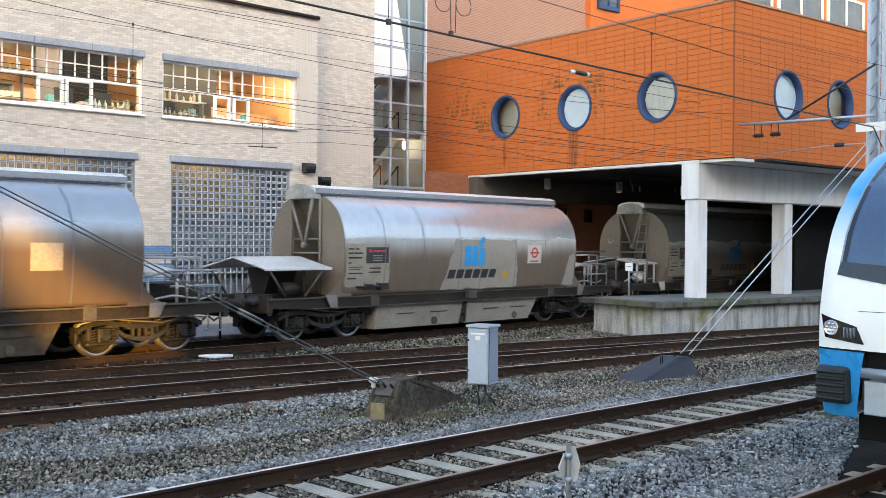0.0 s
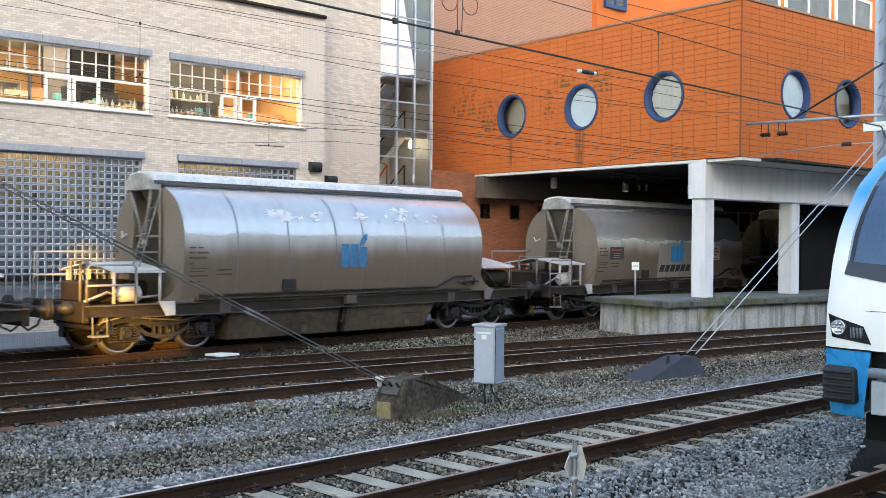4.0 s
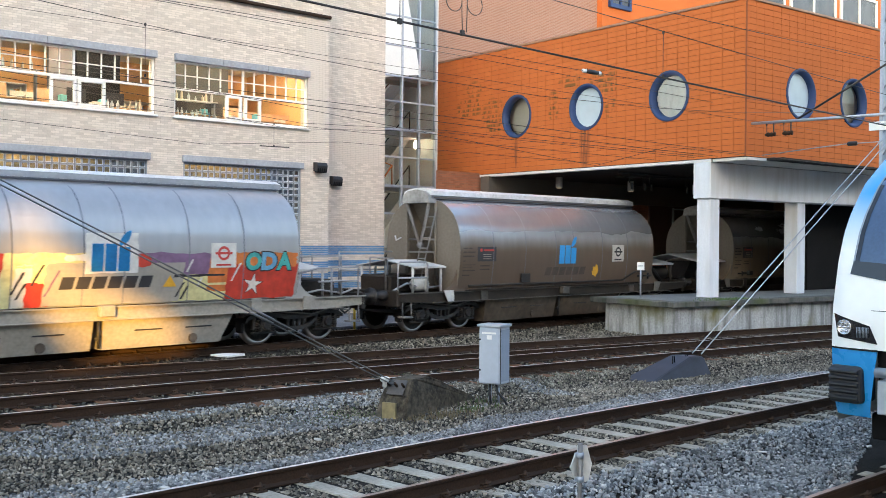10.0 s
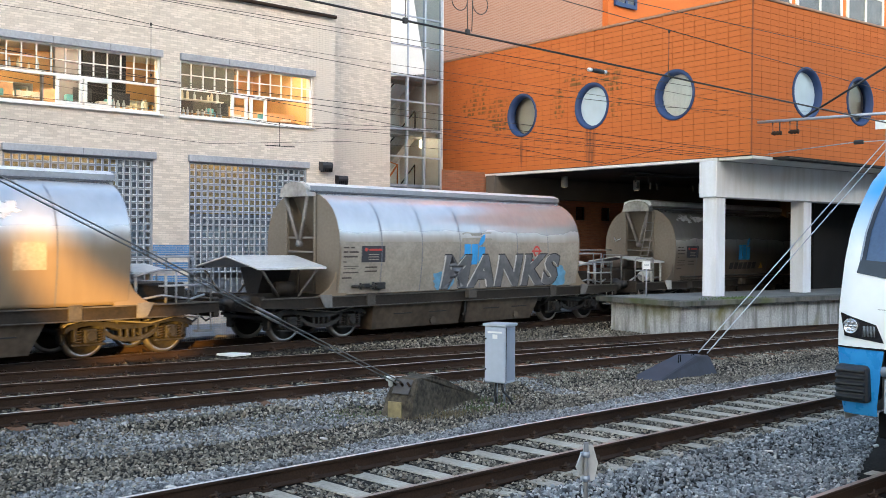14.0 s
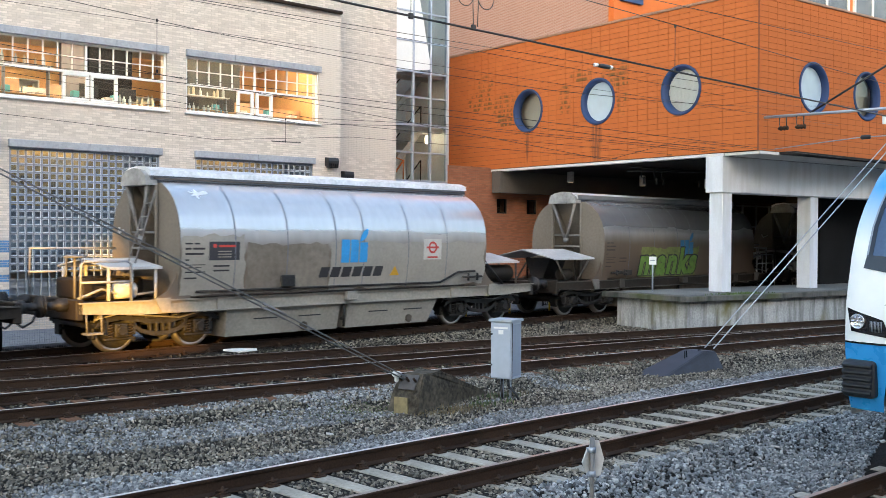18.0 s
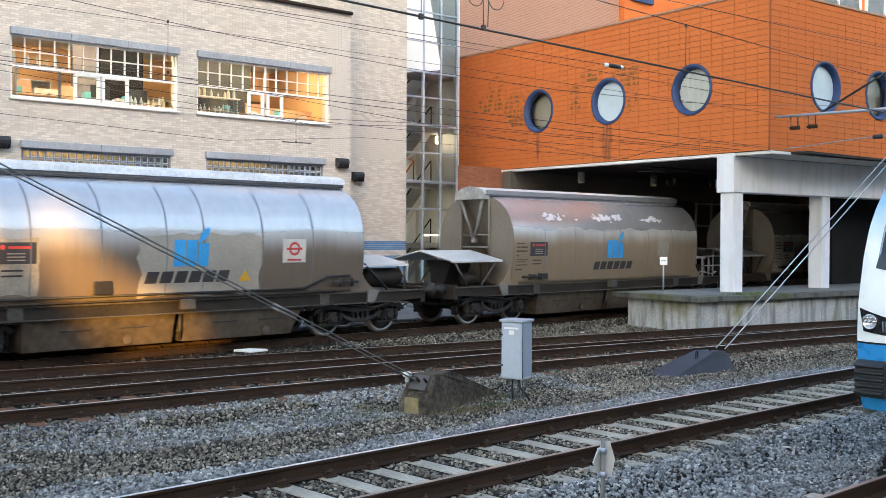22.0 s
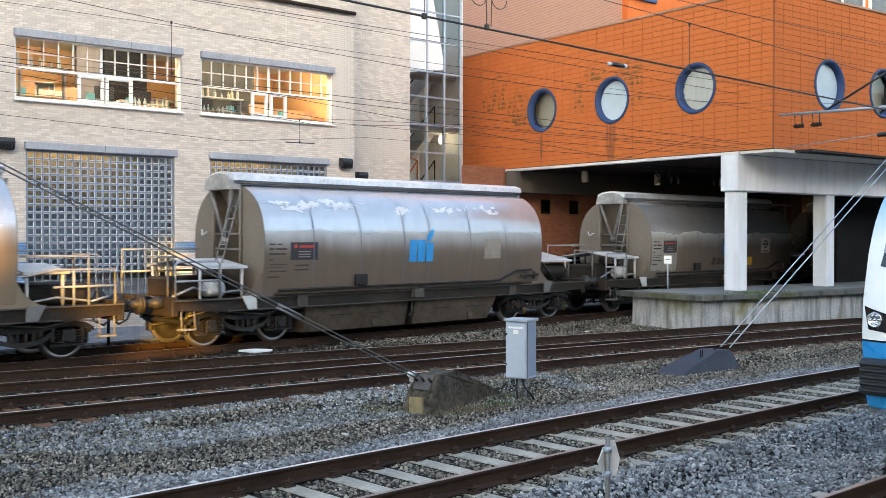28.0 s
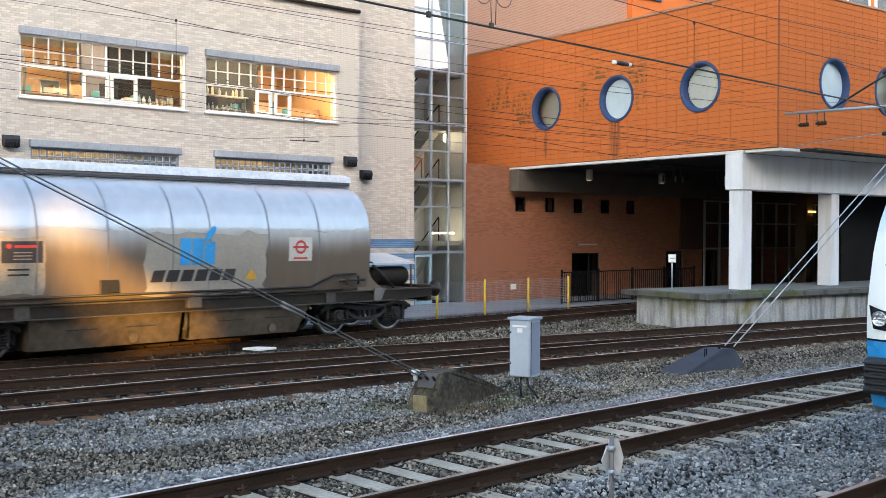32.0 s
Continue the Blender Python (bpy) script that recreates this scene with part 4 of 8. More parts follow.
WHEELSET, SIDE_FRAME, AXLE_BOX, SPRING = wheelset_mesh(), side_frame_mesh(), axle_box_mesh(), spring_mesh()


def add_bogie(wagon, x):
    bm = bmesh.new()
    rbox(bm, -0.28, 0.28, -0.95, 0.95, 0.52, 0.74, 0.03)
    lathe(bm, [(0.25, 0.74), (0.25, 0.86)], "z", 16)
    for s in (-1, 1):
        rbox(bm, s * 1.36 - 0.05, s * 1.36 + 0.05, -0.98, 0.98, 0.50, 0.60, 0.02)
        for k in (-1, 1):
            tube(bm, [(s * 1.40, k * 0.6, 0.42), (s * 0.55, k * 0.6, 0.42)], 0.03, 6)
            rbox(bm, s * 1.37 - 0.04, s * 1.37 + 0.04, k * 0.62, k * 0.86, 0.28, 0.62, 0.02)
    bogie = part("bogie", bm, M_bogie, wagon, "grimy two-axle bogie", m=Matrix.Translation((x, 0, 0)))
    for y in (-1.0, 1.0):
        part("side_frame", SIDE_FRAME, None, bogie, m=Matrix.Translation((0, y, 0)))
    bars("brake_pipe", bogie, [[(-1.5, -1.12, 0.70), (-1.0, -1.13, 0.80), (-0.4, -1.13, 0.74), (0.4, -1.13, 0.66), (1.0, -1.13, 0.78), (1.5, -1.12, 0.72)]], 0.018, M_strut)
    for s in (-1, 1):
        part("wheelset", WHEELSET, None, bogie, "wheels with bright worn rims", m=Matrix.Translation((s * 0.9, 0, 0.46)))
        for y in (-1.0, 1.0):
            part("axle_box", AXLE_BOX, None, bogie, m=Matrix.Translation((s * 0.9, y, 0)) @ Matrix.Rotation(0 if y < 0 else math.pi, 4, "Z"))
            for d in (-0.215, 0.215):
                part("spring", SPRING, None, bogie, m=Matrix.Translation((s * 0.9 + d, y - 0.03 * math.copysign(1, -y), 0)))


def canopy(name, wagon, x0, x1, half, ridge, eave, label):
    """A low gabled sheet roof with a folded edge."""
    bm = bmesh.new()
    t = 0.03
    prism(bm, [(-half, eave - 0.05), (-half, eave), (0, ridge), (half, eave), (half, eave - 0.05), (half - 0.02, eave - t), (0, ridge - t), (-half + 0.02, eave - t)], "x", x0, x1)
    return part(name, bm, M_canopy, wagon, label)


def bars(name, wagon, lines, r, mat, label="", joined=False):
    """Round bars, each a part of its own unless they make one piece."""
    if joined:
        bm = bmesh.new()
        for pts in lines:
            tube(bm, pts, r, 6)
        return part(name, bm, mat, wagon, label)
    for pts in lines:
        bm = bmesh.new()
        tube(bm, pts, r, 6)
        ob = part(name, bm, mat, wagon, label)
    return ob


def base_wagon(kind):
    """The hopper wagon seen from one side ('ladder') or from the other ('gable')."""
    w = thing("hopper_wagon", "grey covered hopper wagon", "wagon", group="freight train")
    part("tank", tank_body(), M_body_tan, w, "rounded grey tank browned by dust")
    for sign in (-1, 1):
        for side in (-1, 1):
            part("end_sheet", end_sheet(sign, side), M_end, w)
        bm = bmesh.new()
        prism(bm, [(-0.55, 3.46), (0.55, 3.46), (0.50, 3.66), (0.32, 3.78), (0, 3.83), (-0.32, 3.78), (-0.50, 3.66)], "x", sign * (HALF + 0.02), sign * (HALF + (0.30 if sign < 0 else 0.10)))
        part("roof_end_cap", bm, M_cap, w)
        bm = bmesh.new()
        v = [bm.verts.new(p) for p in ((sign * 4.6, -0.52, 3.46), (sign * 4.6, 0.52, 3.46), (sign * 3.3, 0.52, 1.3), (sign * 3.3, -0.52, 1.3))]
        bm.faces.new(v)
        part("slope_sheet", bm, M_end, w, "dusty sloping end sheet")
        for s in (-0.52, 0.52):
            bm = bmesh.new()
            bm.faces.new([bm.verts.new(p) for p in ((sign * HALF, s, 3.46), (sign * HALF, s, 1.08), (sign * 3.3, s, 1.08), (sign * 3.3, s, 3.46))])
            part("recess_side", bm, M_end, w)
        # V-shaped struts over the open middle, with a hinge
        bars("strut", w, [[(sign * (HALF + 0.20), -0.45, 3.50), (sign * (HALF + 0.10), -0.02, 2.32)]], 0.048, M_strut)
        bars("strut", w, [[(sign * (HALF + 0.20), 0.45, 3.50), (sign * (HALF + 0.10), 0.02, 2.32)]], 0.048, M_strut)
        bm = bmesh.new()
        lathe(bm, [(0.07, sign * 4.74), (0.085, sign * 4.78), (0.085, sign * 4.86), (0.03, sign * 4.90)], "x", 12, (0, -0.02, 2.30))
        part("hinge", bm, M_strut, w)
        for z in (1.75, 2.1, 2.45):
            bars("cross_bar", w, [[(sign * (HALF + 0.03), -0.5, z), (sign * (HALF + 0.03), 0.5, z)]], 0.03, M_strut)
        bars("end_post", w, [[(sign * (HALF + 0.06), -0.56, 1.1), (sign * (HALF + 0.06), -0.56, 3.46)]], 0.035, M_end)
        bars("end_post", w, [[(sign * (HALF + 0.06), 0.56, 1.1), (sign * (HALF + 0.06), 0.56, 3.46)]], 0.035, M_end)
        for side in (-1, 1):
            bm = bmesh.new()
            curve = [(HALF + 0.75 * (1 - math.sin(a)), 1.06 + 0.72 * (1 - math.cos(a))) for a in [math.pi / 2 * i / 8 for i in range(9)]]
            pts = [(sign * x, z) for x, z in curve] + [(sign * (HALF - 0.3), 1.75), (sign * (HALF - 0.3), 1.06)]
            prism(bm, pts, "y", side * 1.30, side * 1.34)
            part("skirt", bm, M_body_tan, w, "curved skirt plate")
    # seams round the tank
    for x in (-3.36, -1.96, -0.55, 0.32, 1.80, 3.18):
        bm = bmesh.new()
        add(bm, patch(x - 0.012, x + 0.012, 1.10, 3.55, 0.010, nx=1, nz=24))
        part("seam", bm, M_roofside, w)
    # roof cover
    thick = kind == "gable"
    bm = bmesh.new()
    z = 3.60 if thick else 3.66
    prism(bm, [(-0.52, 3.56), (0.52, 3.56), (0.54, z), (-0.54, z)], "x", -4.88, 4.80)
    part("roof_curb", bm, M_roofside, w)
    bm = bmesh.new()
    prism(bm, [(-0.56, z), (0.56, z), (0.54, z + 0.12), (0.34, z + 0.19), (0, z + 0.22), (-0.34, z + 0.19), (-0.54, z + 0.12)], "x", -4.90, 4.84)
    # Upright faces take the darker slot: side shade painted on the gable type.
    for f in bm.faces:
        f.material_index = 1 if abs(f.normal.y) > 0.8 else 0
    part("roof_cover", bm, [M_roofcover, M_cover_shade if thick else M_roofcover], w, "long pale roof cover")
    if not thick:
        bars("roof_rail", w, [[(-4.85, -0.60, 3.60), (4.75, -0.60, 3.60)]], 0.02, M_frame_light)
    # underframe
    for s in (-1, 1):
        bm = bmesh.new()
        prism(bm, [(-6.85, 1.06), (-6.85, 0.84), (-5.6, 0.78), (5.6, 0.78), (6.85, 0.84), (6.85, 1.06)], "y", s * 1.22, s * 1.30)
        part("sole_bar", bm, M_frame, w)
        boxes("sole_flange", [(-6.85, 6.85, s * 1.30, s * 1.36, 1.035, 1.065), (-5.6, 5.6, s * 1.30, s * 1.36, 0.78, 0.80)], M_frame_light, w)
        for x in (-3.6, 3.6):
            boxes("gusset", [(x - 0.14, x + 0.14, s * 1.305, s * 1.35, 0.80, 1.10)], M_frame_light, w, 0.01)
        for x in (-5.0, 5.0):
            bm = bmesh.new()
            k = math.copysign(1, x)
            prism(bm, [(x - k * 0.10, 1.10), (x + k * 0.26, 1.10), (x + k * 0.10, 0.80), (x - k * 0.12, 0.80)], "y", s * 1.365, s * 1.40)
            part("gusset", bm, M_canopy if kind == "ladder" and x < 0 else M_strut, w, "pale slanted gusset plate")
        boxes("bracket", [(-0.20, 0.12, min(s * 1.31, s * 1.46), max(s * 1.31, s * 1.46), 0.86, 1.08)], M_frame_light, w, 0.012, "square steel bracket")
    boxes("floor_plate", [(-6.85, 6.85, -1.22, 1.22, 1.0, 1.04)], M_frame, w)
    for sign in (-1, 1):
        boxes("head_stock", [(min(sign * 6.75, sign * 6.9), max(sign * 6.75, sign * 6.9), -1.30, 1.30, 0.72, 1.12)], M_frame, w, 0.02)
        for s in (-1, 1):
            bm = bmesh.new()
            lathe(bm, [(0.10, sign * 6.88), (0.13, sign * 6.92), (0.13, sign * 7.10), (0.085, sign * 7.12), (0.085, sign * 7.36), (0.21, sign * 7.37), (0.22, sign * 7.40), (0.20, sign * 7.42)], "x", 16, (0, s * 0.875, 1.0))
            part("buffer", bm, M_bogie, w)
        bm = bmesh.new()
        tube(bm, [(sign * 6.9, 0, 0.98), (sign * 7.42, 0, 0.92)], 0.045, 6)
        rbox(bm, sign * 7.15 - 0.1, sign * 7.15 + 0.1, -0.08, 0.08, 0.86, 1.02, 0.02)
        part("coupling", bm, M_bogie, w)
        bars("brake_hose", w, [[(sign * 6.9, 0.35, 0.9), (sign * 7.05, 0.34, 0.6), (sign * 7.25, 0.33, 0.5), (sign * 7.4, 0.32, 0.62)]], 0.025, M_black)
    add_bogie(w, -4.94)
    add_bogie(w, 4.94)
    # hoppers below, in two halves, with slots
    hop = M_hopper
    for a, b in ((-3.45, -0.24), (-0.02, 3.05)):
        bm = bmesh.new()
        cut_l, cut_r = (0.05, 0.02) if a < -1 else (0.02, 0.28)
        for x0, x1 in ((a, b),):
            v = [[bm.verts.new(p) for p in ((x0 + cut_l, y, 0.17), (x1 - cut_r, y, 0.17), (x1, y * 1.12, 0.80), (x0, y * 1.12, 0.80))] for y in (-1.12, 1.12)]
            bm.faces.new(v[0]); bm.faces.new(v[1][::-1])
            for i in range(4):
                j = (i + 1) % 4
                bm.faces.new((v[0][j], v[0][i], v[1][i], v[1][j]))
        bmesh.ops.recalc_face_normals(bm, faces=bm.faces[:])
        h = part("hopper", bm, hop, w, "dusty discharge hopper")
        for x in (a + (b - a) * 0.33, a + (b - a) * 0.72):
            bm = bmesh.new()
            box(bm, x - 0.32, x + 0.32, -1.213, -1.20, 0.525, 0.552)
            part("slot", bm, M_black, h)
        bm = bmesh.new()
        lathe(bm, [(0.10, -1.20), (0.10, -1.165), (0.07, -1.165), (0.05, -1.19)], "y", 16, ((a + b) / 2 + 0.55, 0, 0.30))
        part("round_plate", bm, M_hopper, h)
    bars("link_rod", w, [[(-0.13, -1.22, 0.22), (-0.13, -1.25, 0.78)], [(-0.19, -1.2, 0.4), (-0.07, -1.2, 0.46)]], 0.035, M_bogie)
    # ends
    if kind == "gable":
        canopy("canopy", w, -6.95, -4.95, 1.25, 2.02, 1.76, "pale gabled canopy sheet")
        bm = bmesh.new()
        prism(bm, [(-0.5, 1.74), (0.5, 1.74), (0.22, 1.12), (-0.22, 1.12)], "x", -6.2, -5.4)
        part("chute", bm, M_bogie, w, "dark chute under the canopy")
        for s in (-1, 1):
            bars("canopy_strut", w, [[(-6.8, s * 1.2, 1.74), (-6.3, s * 1.2, 1.08)]], 0.028, M_frame_light)
            bars("canopy_strut", w, [[(-5.15, s * 1.2, 1.74), (-5.75, s * 1.2, 1.08)]], 0.028, M_frame_light)
            bars("canopy_post", w, [[(-5.55, s * 0.95, 1.74), (-5.55, s * 0.95, 1.06)]], 0.03, M_frame)
        bm = bmesh.new()
        lathe(bm, [(0.05, -6.1), (0.17, -6.06), (0.17, -5.6), (0.05, -5.56)], "x", 14, (0, -0.75, 1.25))
        part("air_cylinder", bm, M_frame, w)
        canopy("canopy", w, 4.95, 5.85, 1.1, 1.86, 1.72, "small pale canopy sheet")
        rails = [[(4.9, -1.18, 1.62), (5.5, -1.18, 1.75), (6.75, -1.18, 1.75), (6.75, -1.18, 1.06)], [(5.5, -1.18, 1.42), (6.75, -1.18, 1.42)], [(5.9, -1.18, 1.06), (5.9, -1.18, 1.75)],
                 [(4.8, 1.0, 2.1), (6.7, 1.0, 2.1), (6.7, 1.0, 1.06)], [(5.2, 1.0, 1.6), (6.7, 1.0, 1.6)],
                 [(6.2, -1.18, 1.06), (6.2, -1.18, 2.02), (4.85, -1.18, 2.02)], [(6.72, -0.5, 1.06), (6.72, -0.5, 2.02), (6.72, 0.6, 2.02), (6.72, 0.6, 1.06)]]
        bars("hand_rail", w, rails, 0.026, M_handrail, "bent tube hand rail")
        boxes("valve_box", [(-3.55, -3.25, -1.48, -1.40, 1.20, 1.36), (-3.95, -3.75, -1.47, -1.39, 1.24, 1.34)], M_bogie, w, 0.01)
        bars("valve", w, [[(-4.3, -1.42, 1.28), (-3.4, -1.45, 1.28)], [(-4.05, -1.45, 1.2), (-4.05, -1.45, 1.36)], [(-3.65, -1.46, 1.2), (-3.65, -1.46, 1.38)]], 0.03, M_bogie)
        boxes("equipment", [(5.1, 6.5, -0.6, 0.6, 1.06, 1.45)], M_frame, w, 0.05)
        for x in (5.05, 5.75):
            bars("canopy_post", w, [[(x, -1.02, 1.72), (x, -1.02, 1.06)]], 0.034, M_canopy, "pale canopy post")
        bars("platform_pipe", w, [[(5.0, -1.1, 1.13), (5.6, -1.1, 1.22), (6.3, -1.1, 1.12), (6.7, -1.0, 1.2)]], 0.025, M_handrail)
        boxes("foot_step", [(6.35, 6.7, -1.34, -1.12, 0.42, 0.46)], M_strut, w, 0.006)
        bars("step_hanger", w, [[(6.68, -1.3, 0.44), (6.68, -1.26, 0.95)], [(6.37, -1.3, 0.44), (6.37, -1.26, 0.95)]], 0.016, M_strut)
    else:
        canopy("canopy", w, -6.15, -4.95, 1.15, 1.90, 1.74, "pale canopy sheet over the brake platform")
        rails = [[(-6.75, -1.18, 1.06), (-6.75, -1.18, 1.80), (-6.68, -1.18, 1.86), (-5.75, -1.18, 1.86), (-5.68, -1.18, 1.80), (-5.68, -1.18, 1.06)], [(-6.75, -1.18, 1.45), (-5.68, -1.18, 1.45)],
                 [(-6.75, 1.15, 1.06), (-6.75, 1.15, 2.1), (-4.8, 1.15, 2.1)], [(-6.75, 1.15, 1.6), (-4.8, 1.15, 1.6)], [(-6.3, -0.3, 1.06), (-6.3, -0.3, 1.95), (-6.3, 0.4, 1.95), (-6.3, 0.4, 1.06)]]
        bars("hand_rail", w, rails, 0.026, M_handrail, "bent tube hand rail")
        ladder = [[(-5.55, -0.70, 1.08), (-4.86, -0.70, 3.35)], [(-5.55, -0.42, 1.08), (-4.86, -0.42, 3.35)]]
        bars("ladder", w, ladder + [[(-5.55 + 0.69 * i / 8, -0.70, 1.08 + 2.27 * i / 8), (-5.55 + 0.69 * i / 8, -0.42, 1.08 + 2.27 * i / 8)] for i in range(1, 8)], 0.017, M_strut, "narrow steel ladder", True)
        bm = bmesh.new()
        lathe(bm, [(0.04, -5.9), (0.17, -5.86), (0.17, -5.45), (0.04, -5.4)], "x", 14, (0, -0.85, 1.25))
        part("air_cylinder", bm, M_canopy, w, "pale air cylinder")
        boxes("equipment", [(-6.4, -5.0, -0.5, 0.7, 1.06, 1.5)], M_frame, w, 0.05)
        for x in (-6.1, -5.6, -5.05):
            for y in (-1.05, 0.95):
                bars("canopy_post", w, [[(x, y, 1.72), (x, y, 1.06)]], 0.036, M_canopy, "pale canopy post")
        bars("platform_pipe", w, [[(-6.7, -0.95, 1.12), (-6.2, -0.95, 1.3), (-5.7, -0.95, 1.15), (-5.0, -0.95, 1.2)]], 0.028, M_handrail)
        bars("brake_wheel_stem", w, [[(-6.55, -0.5, 1.06), (-6.55, -0.5, 1.95)]], 0.025, M_strut)
        bm = bmesh.new()
        lathe(bm, [(0.20, 1.93), (0.22, 1.945), (0.20, 1.96), (0.17, 1.945)], "z", 20, (-6.55, -0.5, 0))
        part("brake_wheel", bm, M_strut, w, "worn round hand brake wheel")
        boxes("foot_step", [(-6.7, -6.35, -1.34, -1.12, 0.42, 0.46)], M_strut, w, 0.006)
        bars("step_hanger", w, [[(-6.68, -1.3, 0.44), (-6.68, -1.26, 0.95)], [(-6.37, -1.3, 0.44), (-6.37, -1.26, 0.95)]], 0.016, M_strut)
        bars("hook", w, [[(-4.76, 1.05, 2.55), (-4.82, 0.95, 2.42), (-4.82, 0.75, 2.5)]], 0.02, M_canopy)
        canopy("canopy", w, 4.95, 6.45, 1.15, 1.92, 1.70, "pale canopy sheet over an air tank")
        bm = bmesh.new()
        lathe(bm, [(0.05, 5.15), (0.20, 5.2), (0.24, 5.27), (0.24, 6.3), (0.20, 6.37), (0.05, 6.42)], "x", 18, (0, -0.8, 1.36))
        part("air_tank", bm, M_frame, w, "grimy round air tank")
        bars("canopy_strut", w, [[(5.0, -1.12, 1.72), (5.75, -1.12, 1.08)]], 0.035, M_bogie)
        bars("canopy_post", w, [[(6.35, -1.1, 1.70), (6.35, -1.1, 1.06)]], 0.03, M_frame_light)
        bars("conduit", w, [[(-4.3, -1.38, 1.20), (3.0, -1.38, 1.20), (3.6, -1.46, 1.20 + 0.26), (4.25, -1.46, 1.47)]], 0.028, M_bogie, "pipe along the lower edge")
        bars("conduit", w, [[(-4.3, -1.40, 1.10), (3.9, -1.40, 1.10)]], 0.022, M_frame)
        bars("valve", w, [[(3.75, -1.48, 1.32), (4.5, -1.48, 1.32)], [(3.95, -1.5, 1.22), (3.95, -1.5, 1.42)], [(4.3, -1.5, 1.22), (4.3, -1.5, 1.42)]], 0.032, M_bogie)
        boxes("hatch", [(-2.12, -1.74, -1.455, -1.40, 1.24, 1.50)], M_bogie, w, 0.012, "small dark hatch")
    return w


def mark_logo(w, mat):
    for i in range(3):
        x = -0.40 + i * 0.285
        part("logo_bar", patch(x, x + 0.25, 1.76, 2.31 - (0.07 if i == 2 else 0), 0.0135, 0.03, nx=2, nz=4), mat, w, "blue logo bar")
    rise = [math.pi / 2 * i / 6 for i in range(7)]
    leaf = [(0.17 + 0.30 * math.sin(a), 2.26 + 0.32 * (1 - math.cos(a))) for a in rise] + [(0.47 - 0.27 * math.sin(a) ** 1.3, 2.58 - 0.30 * (1 - math.cos(a))) for a in rise[1:-1]]
    part("logo_leaf", flat_mark(leaf[::-1], 0.014), mat, w, "blue logo leaf")


def mark_word(w, mat):
    for i in range(6):
        x = -1.04 + i * 0.335
        part("word_bar", patch(x, x + 0.27, 1.42, 1.66, 0.0125, 0.28, nx=1, nz=3), mat, w)


def mark_emblem(w, panel, mat):
    if panel:
        part("emblem_panel", patch(2.33, 2.97, 1.80, 2.33, 0.0115, nx=3, nz=6), panel, w)
    if mat:
        part("emblem_ring", ring_mark(2.65, 2.11, 0.10, 0.155, 0.015), mat, w)
        part("emblem_bar", patch(2.43, 2.87, 2.085, 2.135, 0.016, nx=2, nz=1), mat, w)
        part("emblem_word", patch(2.46, 2.84, 1.84, 1.88, 0.015, nx=2, nz=1), mat, w)


def mark_data(w, panel, plate):
    """The data field: rows of unreadable figures beside a black plate."""
    if panel:
        part("data_panel", patch(-4.66, -3.20, 1.28, 2.34, 0.004, ragged=0.03, nx=8, nz=8, seed=5), panel, w)
    if plate:
        part("data_plate", patch(-4.02, -3.25, 1.86, 2.26, 0.008, nx=2, nz=3), plate, w, "black plate")
        part("plate_mark", blob(-3.88, 2.17, 0.05, 0.045, 0.012, wobble=0.05), M_red, w)
        part("plate_line", patch(-3.78, -3.36, 2.14, 2.19, 0.012, nx=2, nz=1), M_red, w)
        for i in range(3):
            part("plate_line", patch(-3.80, -3.46, 1.92 + i * 0.06, 1.94 + i * 0.06, 0.012, nx=2, nz=1), M_panel_dull, w)
    for i, (a, b, z, h) in enumerate([(-4.6, -4.42, 2.2, 0.05), (-4.38, -4.25, 2.2, 0.05), (-4.6, -4.45, 2.09, 0.06), (-4.42, -4.12, 2.09, 0.06), (-4.6, -4.15, 1.98, 0.06),
                                      (-4.6, -4.5, 1.86, 0.04), (-4.58, -4.1, 1.76, 0.025), (-4.58, -4.2, 1.70, 0.025), (-4.58, -4.1, 1.60, 0.04), (-3.9, -3.5, 1.72, 0.05), (-3.9, -3.5, 1.62, 0.05), (-4.6, -4.3, 1.47, 0.05)]):
        part("figure_bar", patch(a, b, z, z + 0.7 * h, 0.010, nx=2, nz=1), M_ink if panel else M_ink_faint, w)


def mark_peel(w, spots, seed):
    """Flaked places high on the tank."""
    rnd = random.Random(seed)
    for x0, x1, z0, z1, n in spots:
        for k in range(2 * n):
            x, z = rnd.triangular(x0, x1), rnd.triangular(z0, z1)
            big = k % 4 == 0
            rx, rz = (rnd.uniform(0.10, 0.24), rnd.uniform(0.04, 0.085)) if big else (rnd.uniform(0.02, 0.09), rnd.uniform(0.015, 0.06))
            part("flaked_paint", blob(x, z, rx, rz, 0.007 + rnd.uniform(0, 0.004), 22 if big else 12, 0.75, rnd.uniform(0, 50)), M_peel, w, "flaked pale patch")


